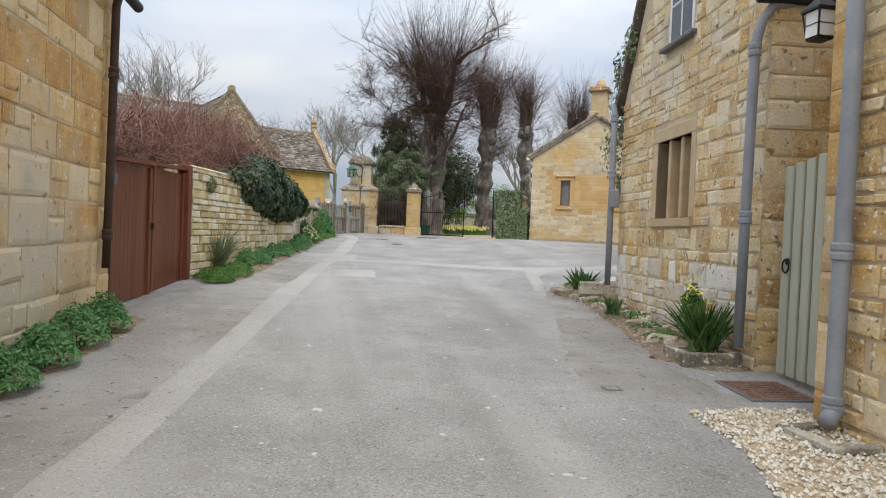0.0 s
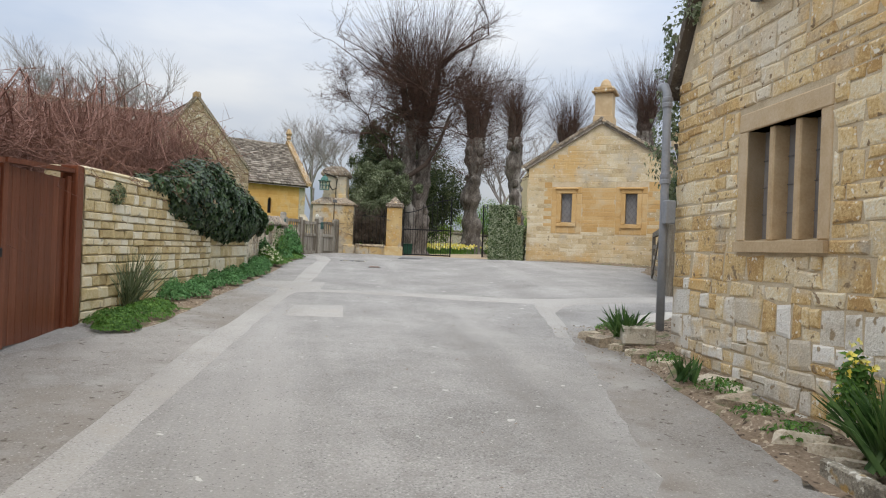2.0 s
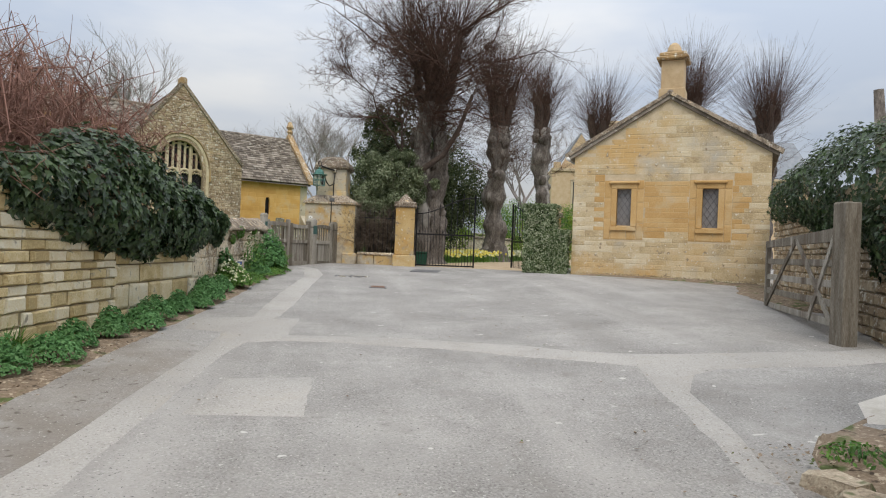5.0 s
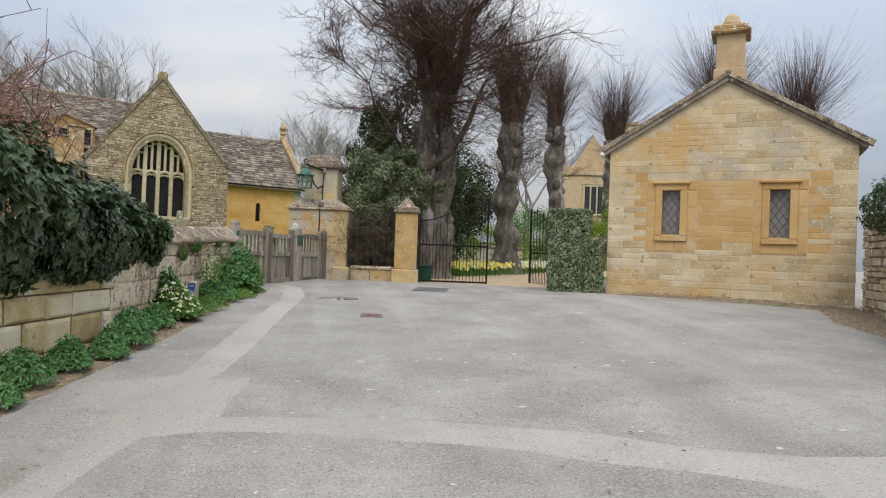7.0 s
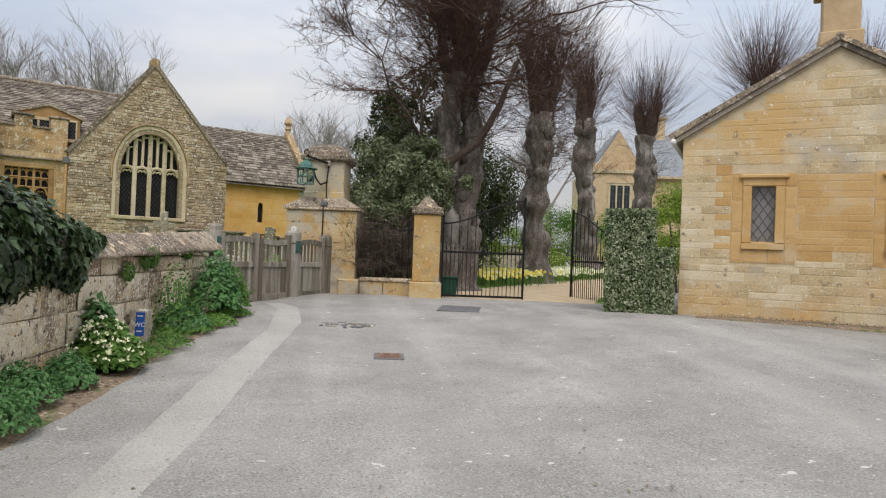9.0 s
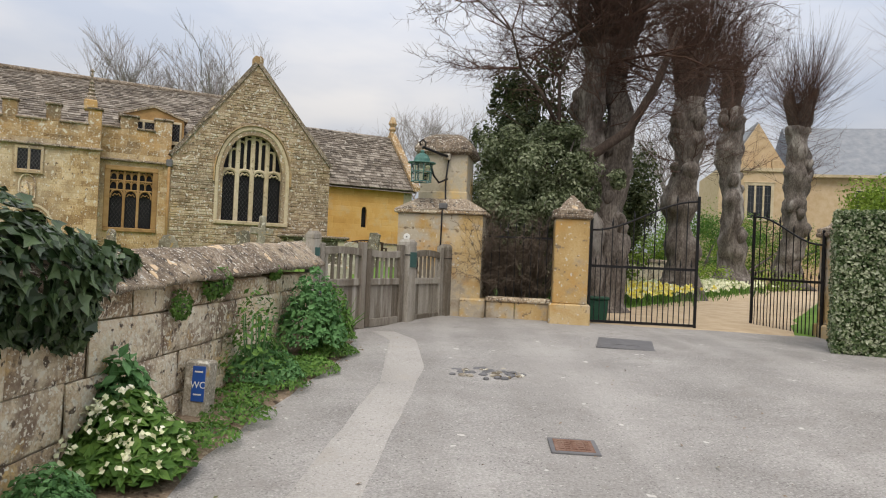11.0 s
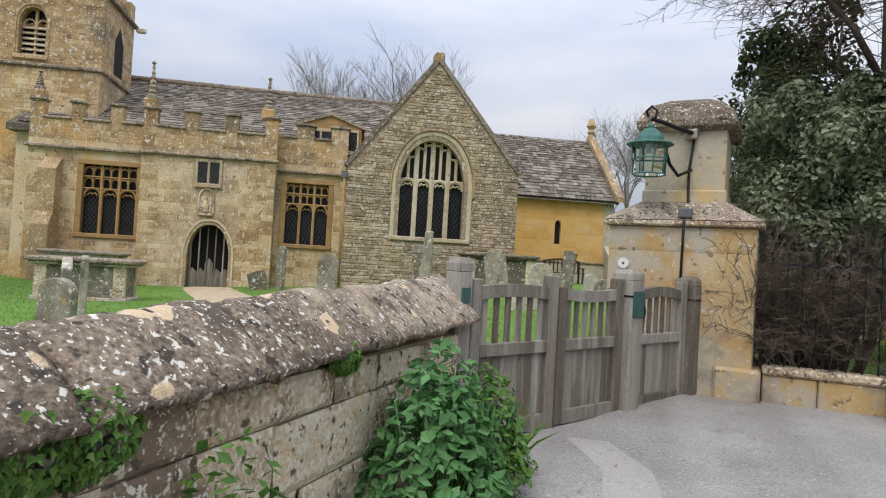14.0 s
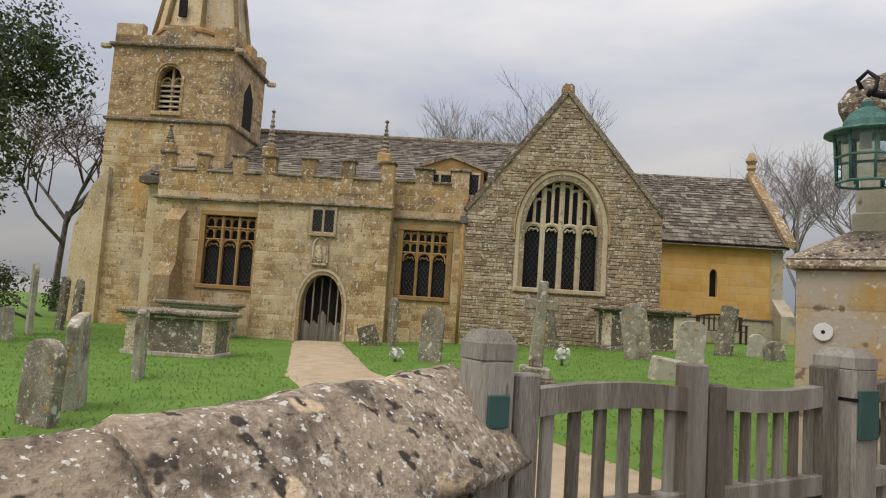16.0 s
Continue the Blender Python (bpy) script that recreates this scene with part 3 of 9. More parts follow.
def masonry(name, parent, material, rects, m, proud=(0.015, 0.035), irregular=0.03, single=300, seed=1, pick=None):
    """Stones on a wall's face. Up to `single` become parts; the rest is joined. m takes (u, forward, z) to the parent's space."""
    r = random.Random(seed)
    protos = []
    for _ in range(6):
        v, f = stone_face(irregular, r)
        me = bpy.data.meshes.new(name)
        me.from_pydata(v, [], f)
        me.materials.append(material)
        protos.append((me, v, f))
    V, F, made = [], [], 0
    for (a, b, c, d) in rects:
        me, v, f = r.choice(protos)
        pd = r.uniform(*proud)
        if made < single and (pick is None or pick(a, b, c, d)):
            ob = new(name, me)
            ob.parent = parent
            ob.matrix_local = m @ Matrix.Translation((a, 0, c)) @ Matrix.Diagonal((b - a, pd, d - c, 1))
            made += 1
        else:
            o = len(V)
            V += [m @ Vector((a + x * (b - a), y * pd, c + z * (d - c))) for x, y, z in v]
            F += [tuple(o + i for i in q) for q in f]
    if V:
        ob = pymesh(name + "_course", V, F, material, parent)
        ob["kind"] = "stuff"
    return made


def along(p, q, z=0.0):
    """A frame whose x runs from p to q in plan; minus y faces to the right of that way... the near side."""
    a = math.atan2(q[1] - p[1], q[0] - p[0])
    return Matrix.Translation((p[0], p[1], z)) @ Matrix.Rotation(a, 4, "Z")


# ---- ground ----
def sheet(name, xs, ys, lift, material, inside_fn=None, jitter=0.0):
    V, F, idx = [], [], {}
    r = random.Random(3)
    for j, y in enumerate(ys):
        for i, x in enumerate(xs):
            idx[i, j] = len(V)
            V.append((x, y, g(x, y) + lift + r.uniform(-jitter, jitter)))
    for j in range(len(ys) - 1):
        for i in range(len(xs) - 1):
            if inside_fn is None or inside_fn((xs[i] + xs[i + 1]) / 2, (ys[j] + ys[j + 1]) / 2):
                F.append((idx[i, j], idx[i + 1, j], idx[i + 1, j + 1], idx[i, j + 1]))
    return pymesh(name, V, F, material, smooth=True)


def spaced(a, b, n):
    return [a + (b - a) * i / n for i in range(n + 1)]


xs = [-2500, -600, -150, -60] + spaced(-25, 25, 100) + [60, 150, 600, 2500]
ys = [-2500, -600, -150, -40] + spaced(-8, 42, 100) + [60, 150, 600, 2500]
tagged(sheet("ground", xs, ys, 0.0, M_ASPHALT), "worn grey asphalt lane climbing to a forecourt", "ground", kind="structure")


# ---- walls with openings ----
def arch_pts(u0, u1, spring, top, n=8):
    """Left half of a pointed arch, from the springing up to the crown (the right half mirrors it)."""
    c, w, h = (u0 + u1) / 2, (u1 - u0) / 2, top - spring
    out = []
    for i in range(n + 1):
        a = math.pi / 2 * i / n
        out.append((c - w * math.cos(a) ** 0.85, spring + h * math.sin(a) ** 1.15))
    return out


def arch_full(u0, u1, spring, top, n=8):
    left = arch_pts(u0, u1, spring, top, n)
    c = (u0 + u1) / 2
    return left + [(2 * c - u, z) for u, z in left[-2::-1]]


def arch_holes(u0, u1, z0, spring, top, n=7):
    """Rectangles that stand in for a pointed opening when stones are laid round it."""
    out = [(u0, u1, z0, spring)]
    p = arch_pts(u0, u1, spring, top, n)
    for (ua, za), (ub, zb) in zip(p, p[1:]):
        out.append(((ua + ub) / 2, u0 + u1 - (ua + ub) / 2, za, zb))
    return out


def wall_core(name, u0, u1, z0, top, openings, thick, material, parent, label=""):
    """A wall seen from minus y. top: list of (u, z) along the top. openings: (u0, u1, sill, spring, crown); crown None means flat."""
    def top_at(u):
        for (a, za), (b, zb) in zip(top, top[1:]):
            if a <= u <= b:
                return za + (zb - za) * (u - a) / max(b - a, 1e-6)
        return top[-1][1] if u > top[-1][0] else top[0][1]

    ops = sorted(openings, key=lambda o: o[0])
    cuts = [u0] + [(o[0] + o[1]) / 2 for o in ops] + [u1]
    bm = bmesh.new()
    for i in range(len(cuts) - 1):
        a, b = cuts[i], cuts[i + 1]
        left = ops[i - 1] if i else None
        right = ops[i] if i < len(ops) else None
        poly = []

        def half(o):
            if o[4] is None:
                c = (o[0] + o[1]) / 2
                return [(o[0], o[2]), (o[0], o[3]), (c, o[3])]
            return [(o[0], o[2])] + arch_pts(o[0], o[1], o[3], o[4])

        if left and left[2] <= z0 + 0.01:
            poly.append((left[1], z0))
        else:
            poly.append((a, z0))
        if right:
            h = half(right)
            if right[2] <= z0 + 0.01:
                poly += [(h[0][0], z0)] + h[1:]
            else:
                poly += [(b, z0), (b, right[2])] + h
        else:
            poly.append((b, z0))
        poly.append((b, top_at(b)))
        poly += [(u, z) for u, z in reversed(top) if a < u < b]
        poly.append((a, top_at(a)))
        if left:
            h = [(left[0] + left[1] - u, z) for u, z in half(left)][::-1]
            poly += h if left[2] > z0 + 0.01 else h[:-1]
            if left[2] > z0 + 0.01:
                poly.append((a, left[2]))
        prism(poly, 0, thick, bm)
    bmesh.ops.remove_doubles(bm, verts=bm.verts, dist=0.0005)
    return part(name, bm, material, parent, label)


def lattice(parent, u0, u1, z0, z1, y, step, material, spring=None, slope=1.5, r=0.006, clip=None):
    """Lead cames crossing in diamonds over a pane."""
    t = Tubes()
    w, h = u1 - u0, z1 - z0
    n = int((w * slope + h) / (step * slope)) + 1
    for s in (1, -1):
        for i in range(n + 1):
            c = z0 + i * step * slope
            pts = []
            # line z = c - slope * (u - u0), mirrored for s = -1
            ua = max(0.0, (c - z1) / slope)
            ub = min(w, (c - z0) / slope)
            if ub - ua > 0.02:
                za, zb = c - slope * ua, c - slope * ub
                if s == 1:
                    pts = [(u0 + ua, y, za), (u0 + ub, y, zb)]
                else:
                    pts = [(u1 - ua, y, za), (u1 - ub, y, zb)]
                t.add(pts, r, 3, False)
    if t.v:
        t.ob("leading", material, parent)["kind"] = "stuff"


def squared_window(name, parent, u0, u1, z0, z1, lights, stone, depth=0.14, mull=0.07, frame_w=0.12, hood=False, grid=0.0, lead=0.12, transom=None, glass=None, label="", face=0.012):
    """A stone-mullioned window with leaded panes in a squared opening, set in a wall whose face is y = 0."""
    win = new(name)
    win.parent = parent
    if label:
        win["label"] = label
    part("jamb", box(u0 - frame_w, u0, -face, depth + 0.06, z0, z1, 0.008), stone, win)
    part("jamb", box(u1, u1 + frame_w, -face, depth + 0.06, z0, z1, 0.008), stone, win)
    part("lintel", box(u0 - frame_w, u1 + frame_w, -face - 0.004, depth + 0.06, z1, z1 + frame_w * 1.3, 0.01), stone, win)
    bm = prism([(0, 0), (0.0, 0.09), (0.03, 0.09), (depth + 0.09, 0.13), (depth + 0.09, 0)], 0, u1 - u0 + 2 * frame_w)
    bmesh.ops.transform(bm, matrix=Matrix.Translation((u1 + frame_w, -face - 0.035, z0 - 0.10)) @ Matrix.Rotation(radians(90), 4, "Z"), verts=bm.verts)
    part("sill", bm, stone, win)
    w = (u1 - u0 - mull * (lights - 1)) / lights
    for i in range(lights):
        a = u0 + i * (w + mull)
        part("pane", box(a - 0.01, a + w + 0.01, depth, depth + 0.012, z0, z1), glass or M_GLASS, win)
        if lead:
            lattice(win, a, a + w, z0, z1, depth - 0.004, lead, M_LEAD)
        if grid:
            t = Tubes()
            k = z0 + grid
            while k < z1 - 0.05:
                t.add([(a, depth - 0.005, k), (a + w, depth - 0.005, k)], 0.006, 4, False)
                k += grid
            t.add([(a + w / 2, depth - 0.005, z0), (a + w / 2, depth - 0.005, z1)], 0.006, 4, False)
            t.ob("leading", M_LEAD, win)["kind"] = "stuff"
        if i:
            part("mullion", prism([(a - mull, 0.0), (a, 0.0), (a, z1 - z0), (a - mull, z1 - z0)], min(0.02, depth - 0.03), depth + 0.05, None, 0.012), stone, win).location.z = z0
    if hood:
        part("hood_mould", box(u0 - frame_w - 0.05, u1 + frame_w + 0.05, -0.07, 0.02, z1 + frame_w * 0.9, z1 + frame_w * 0.9 + 0.06, 0.015), stone, win)
    return win


def drainpipe(name, pts, r, material, label, collars=(), brackets=True):
    """A round downpipe with collars; pts from top to bottom, in world."""
    th = thing(name, Matrix.Translation(pts[-1]), label, "drainpipe")
    o = Vector(pts[-1])
    tube("pipe", [Vector(p) - o for p in pts], r, material, th, sides=14)
    for z in collars:
        for (a, b) in zip(pts, pts[1:]):
            if min(a[2], b[2]) <= z <= max(a[2], b[2]) and abs(a[2] - b[2]) > 0.2:
                k = (z - a[2]) / (b[2] - a[2])
                p = Vector(a).lerp(Vector(b), k) - o
                part("collar", lathe([(r, -0.06), (r * 1.28, -0.05), (r * 1.28, -0.015), (r * 1.15, 0), (r * 1.28, 0.015), (r * 1.28, 0.05), (r, 0.06)], 14, m=Matrix.Translation(p)), material, th)
    return th


# ---- cottage beside the lane: gable wall to the lane ----
AM = along((4.52, 9.4), (4.02, 5.45))
AL = 3.98
cottage = thing("cottage", AM, "golden rubble stone cottage gable with mullioned window beside the lane", "house")
a_top = [(0, 3.5), (1.99, 7.1), (AL, 5.3)]
a_open = [(1.42, 2.42, 1.76, 2.74, None)]
wall_core("wall", 0, AL, -0.2, a_top, a_open + [], 0.45, M_MORTAR, cottage)
part("side_wall", box(AL - 0.45, AL, 0.45, 5.0, -0.2, 5.3), M_MORTAR, cottage)
part("far_wall", box(0, 0.45, 0.45, 5.0, 0, 3.5), M_MORTAR, cottage)
bm = prism([(-0.14, 3.36), (1.99, 7.2), (1.99, 7.34), (-0.2, 3.46)], -0.10, 5)
part("roof", prism([(1.99, 7.2), (AL + 0.15, 5.2), (AL + 0.15, 5.34), (1.99, 7.34)], -0.08, 5, bm), M_SLATE, cottage, "mossy stone slate roof")
squared_window("window", cottage, 1.42, 2.42, 1.76, 2.74, 3, M_TAN, depth=0.16, mull=0.075, frame_w=0.13, grid=0.24, lead=0, glass=M_GREYGLASS, label="three-light stone mullioned window with small panes")
up = new("window")
up.parent = cottage
up["label"] = "upper casement window with white painted frame"
for nm, bb in (("frame", (1.62, 1.67, -0.015, 0.06, 3.93, 5.0)), ("frame", (2.28, 2.33, -0.015, 0.06, 3.93, 5.0)), ("frame", (1.96, 1.99, -0.012, 0.05, 3.93, 5.0)), ("frame", (1.67, 2.28, -0.015, 0.06, 3.93, 3.98)), ("frame", (1.67, 2.28, -0.012, 0.05, 4.4, 4.43))):
    part(nm, box(*bb, 0.006), M_WHITE, up)
part("sill", box(1.5, 2.45, -0.09, 0.03, 3.87, 3.925, 0.01), M_LEAD, up, "thin dark window sill")
part("pane", box(1.67, 2.28, -0.004, -0.002, 3.98, 5.0), M_GLASS, up)
a_line = lambda u: 3.5 + 1.81 * u if u < 1.99 else 7.1 - 0.904 * (u - 1.99)
rects = courses(0, AL, 0.25, 7.0, (0.11, 0.27), (0.13, 0.46), 11, a_line, [(1.27, 2.57, 1.64, 2.93), (1.58, 2.37, 3.86, 5.03)], 0.014, (0.42, 0.26), 0.45)
low = [q for n_, q in enumerate(rects) if q[2] < 1.15 + 0.16 * math.sin(q[0] * 5) and q[0] < 3.4 and (n_ * 7) % 10 < 8]
masonry("stone", cottage, M_COTT, [q for q in rects if q not in low], Matrix.Identity(4), (0.002, 0.02), 0.10, 230, 5)
masonry("limewashed_stone", cottage, M_LIMEW, low, Matrix.Identity(4), (0.003, 0.022), 0.10, 120, 55)
side = Matrix.Translation((AL, 0, 0)) @ Matrix.Rotation(radians(90), 4, "Z")
masonry("stone", cottage, M_COTT, courses(0, 3.0, 0.1, 5.2, (0.2, 0.34), (0.35, 0.7), 12, None, (), 0.015), side, (0.008, 0.022), 0.03, 90, 6)
tube("gutter", [(AL + 0.05, -0.16, 3.72), (AL + 0.05, 2.4, 3.72)], 0.055, M_IRON, cottage, "black iron gutter")

# second cottage, past the gate gap
BM = along((3.62, 4.2), (2.72, -2.5))
BL = 6.76
cottage_b = thing("cottage", BM, "golden coursed stone cottage with tall dressed quoins beside the lane", "house")
part("wall", box(0, BL, 0, 0.45, -0.6, 6.2), M_MORTAR, cottage_b)
part("side_wall", box(0, 0.45, 0.45, 4.5, -0.2, 6.2), M_MORTAR, cottage_b)
part("roof", prism([(-0.1, 6.1), (BL, 6.1), (BL, 6.3), (-0.1, 6.3)], -0.3, 4.6), M_SLATE, cottage_b)
masonry("quoin", cottage_b, M_ASH, courses(0, 0.3, 0.1, 6.0, (0.3, 0.6), (0.3, 0.31), 21, None, (), 0.01), Matrix.Identity(4), (0.03, 0.04), 0.012, 40, 7)
masonry("stone", cottage_b, M_COTT, courses(0.3, BL, -0.35, 6.0, (0.12, 0.26), (0.2, 0.6), 22, None, (), 0.022, None, 0.35), Matrix.Identity(4), (0.008, 0.035), 0.07, 260, 8)
bside = Matrix.Translation((0, 4.5, 0)) @ Matrix.Rotation(radians(-90), 4, "Z")
masonry("stone", cottage_b, M_ASH, courses(0, 4.5, 0.1, 6.0, (0.25, 0.4), (0.35, 0.7), 23, None, (), 0.012), bside, (0.008, 0.02), 0.02, 40, 9)

# ledged plank gate in the gap
GP, GQ = (4.13, 5.28), (3.98, 4.30)
gate = thing("plank_gate", along(GP, GQ, g(4, 4.8) + 0.05), "sage green painted vertical plank gate, closed between two cottages", "gate")
for i in range(6):
    a = 0.03 + i * 0.158
    part("plank", box(a, a + 0.118, -0.03, 0.0, 0.02, 1.86 + 0.02 * i, 0.008), M_SAGE, gate)
for z in (0.28, 0.95, 1.62):
    part("ledge", box(0.02, 0.97, 0.0, 0.035, z, z + 0.11, 0.006), M_SAGE, gate)
ring = [(0.14 + 0.05 * math.cos(a), -0.05, 0.98 + 0.06 * math.sin(a)) for a in spaced(0, 2 * math.pi, 14)]
Tubes().add(ring, 0.008, 5).ob("ring_handle", M_IRON, gate, "black iron ring handle")
part("handle_plate", lathe([(0.03, 0), (0.03, 0.012), (0.018, 0.02)], 10, m=Matrix.Translation((0.14, -0.03, 1.02)) @ Matrix.Rotation(radians(90), 4, "X")), M_IRON, gate)

# downpipes
drainpipe("downpipe", [(4.62, 5.40, 3.78), (4.40, 5.38, 3.74), (4.02, 5.44, 3.66), (3.93, 5.46, 3.52), (3.88, 5.47, 3.30), (3.87, 5.47, 2.0), (3.86, 5.47, 0.52)], 0.046, M_PIPE, "grey painted round downpipe on the cottage corner", (3.25, 1.72))
drainpipe("downpipe", [(4.40, 9.62, 3.52), (4.38, 9.5, 3.5), (4.37, 9.42, 3.40), (4.37, 9.4, 2.2), (4.36, 9.38, 0.78)], 0.046, M_PIPE, "grey painted downpipe with open swan neck on the far cottage corner", (3.3, 2.45))
drainpipe("downpipe", [(3.47, 3.86, 5.9), (3.47, 3.86, 2.0), (3.46, 3.86, 0.42), (3.44, 3.84, 0.36), (3.36, 3.80, 0.31)], 0.057, M_PIPE, "grey painted downpipe discharging over a small gully", (1.45, 0.42))
box_ = thing("meter_box", AM @ Matrix.Translation((0.10, -0.13, 1.95)), "small grey weatherproof box on the cottage corner", "utility box")
part("body", box(-0.05, 0.05, -0.06, 0.06, 0, 0.26, 0.012), M_PIPE, box_)

# wall lantern above the gate
lan = thing("wall_lantern", Matrix.Translation((3.62, 4.36, 3.02)), "black square wall lantern with pale glass above the gate", "lantern")
for sx in (-1, 1):
    for sy in (-1, 1):
        tube("post", [(sx * 0.06, sy * 0.06, 0), (sx * 0.085, sy * 0.085, 0.2)], 0.007, M_IRON, lan, sides=5)
part("base", box(-0.065, 0.065, -0.065, 0.065, -0.012, 0.006, 0.004), M_IRON, lan)
bm = lathe([(0.135, 0.2), (0.13, 0.22), (0.03, 0.31), (0.02, 0.34)], 4)
bmesh.ops.rotate(bm, verts=bm.verts, matrix=Matrix.Rotation(radians(45), 3, "Z"))
part("cap", bm, M_IRON, lan)
for k in range(4):
    bm = box(-0.06, 0.06, -0.001, 0.001, 0.01, 0.195)
    bmesh.ops.transform(bm, matrix=Matrix.Rotation(radians(90 * k), 4, "Z") @ Matrix.Translation((0, 0.072, 0)), verts=bm.verts)
    part("pane", bm, M_WHITE, lan)
    ring = [Vector((-0.065, 0.075, 0.1)), Vector((0.065, 0.075, 0.1))]
    tube("bar", [Matrix.Rotation(radians(90 * k), 3, "Z") @ p for p in ring], 0.004, M_IRON, lan, sides=4)
tube("bracket", [(0, 0, 0.33), (0.0, 0.05, 0.4), (0.03, -0.05, 0.44), (0.10, -0.16, 0.42)], 0.01, M_IRON, lan, sides=6)

# ---- house on the other side ----
LM = along((-2.42, 0.5), (-2.24, 7.85))
LL = 7.352
house = thing("house", LM, "ochre ashlar house wall with large stones and dark downpipe", "house")
part("wall", box(0, LL, 0, 0.5, -0.5, 4.6), M_MORTAR, house)
part("end_wall", box(LL - 0.5, LL, 0.5, 5, -0.3, 4.6), M_MORTAR, house)
part("roof", prism([(0, 0), (LL + 0.1, 0), (LL + 0.1, 0.16), (0, 0.16)], -0.25, 5), M_SLATE, house).location.z = 4.55
masonry("stone", house, M_ASH, courses(0, LL - 0.34, 0.2, 4.5, (0.2, 0.46), (0.3, 0.85), 31, None, (), 0.016, None, 0.3), Matrix.Identity(4), (0.005, 0.022), 0.04, 300, 10)
masonry("quoin", house, M_ASH, courses(LL - 0.34, LL, 0.2, 4.5, (0.3, 0.5), (0.33, 0.36), 32, None, (), 0.012), Matrix.Identity(4), (0.02, 0.03), 0.012, 40, 11)
tube("gutter", [(0, -0.18, 3.92), (LL + 0.22, -0.18, 3.86)], 0.06, M_IRON, house, "black iron gutter")
drainpipe("downpipe", [(-2.10, 7.58, 3.9), (-2.14, 7.56, 3.7), (-2.15, 7.54, 2.0), (-2.16, 7.52, 0.95)], 0.042, M_RUSTPIPE, "dark brown iron downpipe on the house corner", (3.0, 1.3))

# tall stained timber gates
GM = along((-2.24, 7.9), (-1.93, 10.75))
GL = 2.867
gz0 = 0.47
tg = thing("double_gates", GM, "tall red-brown stained timber double gates, closed", "gate")
for k, (a, b) in enumerate(((0.04, 1.30), (1.34, 2.66))):
    n = 9
    leaf = new("gate_leaf")
    leaf.parent = tg
    for i in range(n):
        w = (b - a - 0.16) / n
        part("board", box(a + 0.08 + i * w + 0.002, a + 0.08 + (i + 1) * w - 0.002, 0.03, 0.05, 0.50 + 0.05 * k, 2.12 + 0.05 * k), M_REDWOOD, leaf)
    part("stile", box(a, a + 0.09, 0, 0.06, 0.48 + 0.06 * k, 2.14 + 0.06 * k, 0.006), M_REDWOOD, leaf)
    part("stile", box(b - 0.09, b, 0, 0.06, 0.48 + 0.06 * k, 2.14 + 0.06 * k, 0.006), M_REDWOOD, leaf)
    part("top_rail", prism([(a, 2.13 + 0.06 * k), (b, 2.18 + 0.06 * k), (b, 2.225 + 0.06 * k), (a, 2.175 + 0.06 * k)], -0.03, 0.09), M_REDWOOD, leaf)
part("post", box(GL - 0.19, GL - 0.02, -0.05, 0.13, 0.3, 2.33, 0.01), M_REDWOOD, tg)
part("latch", box(1.26, 1.31, -0.035, 0.0, 1.36, 1.44, 0.008), M_IRON, tg, "black iron latch")
part("name_plate", box(0.06, 0.15, -0.012, 0, 1.85, 1.98, 0.003), M_LEAD, tg, "small dark plate")

# ---- boundary wall, rubble part ----
W1 = along((-1.9, 10.8), (-0.6, 17.0))
wall_a = thing("boundary_wall", W1, "pale yellow dry rubble boundary wall topped with ivy", "wall", kind="structure")
part("core", box(0, 4.1, 0.01, 0.42, 0.3, 2.30), M_MORTAR, wall_a)
part("core", box(4.1, 6.36, 0.03, 0.44, 0.5, 2.12), M_MORTAR, wall_a)
part("top", box(-0.02, 4.12, -0.03, 0.45, 2.30, 2.35, 0.02), M_DRYWALL, wall_a)
masonry("stone", wall_a, M_DRYWALL, courses(0, 4.1, 0.45, 2.31, (0.07, 0.15), (0.13, 0.34), 41, None, (), 0.012, (0.34, 0.2)), Matrix.Identity(4), (0.02, 0.05), 0.05, 300, 12)
masonry("block", wall_a, M_DRYWALL, courses(4.1, 6.34, 0.72, 2.12, (0.2, 0.3), (0.3, 0.75), 42, None, (), 0.014), Matrix.Identity(4), (0.03, 0.045), 0.02, 80, 13)
endm = Matrix.Translation((0, 0.45, 0)) @ Matrix.Rotation(radians(-90), 4, "Z")
masonry("stone", wall_a, M_DRYWALL, courses(0, 0.43, 0.45, 2.31, (0.08, 0.15), (0.2, 0.43), 43, None, (), 0.012), endm, (0.01, 0.03), 0.04, 30, 14)

# boundary wall, coped part beside the churchyard
W2 = along((-0.6, 17.0), (0.03, 22.8))
W2L = 5.834
wall_b = thing("churchyard_wall", W2, "weathered brown block wall with lichened saddleback coping stones", "wall", kind="structure")
part("core", box(0.0, W2L - 0.05, 0.02, 0.42, 0.7, 2.0), M_MORTAR, wall_b)
masonry("block", wall_b, M_BLOCK, courses(0.0, W2L - 0.02, 0.70, 2.0, (0.24, 0.34), (0.35, 0.85), 51, None, (), 0.010), Matrix.Identity(4), (0.008, 0.026), 0.028, 110, 15)
back = Matrix.Translation((W2L, 0.42, 0)) @ Matrix.Rotation(radians(180), 4, "Z")
masonry("block", wall_b, M_BLOCK, courses(0, W2L - 1.1, 1.1, 2.0, (0.26, 0.34), (0.35, 0.85), 52, None, (), 0.014), back, (0.01, 0.02), 0.022, 60, 16)


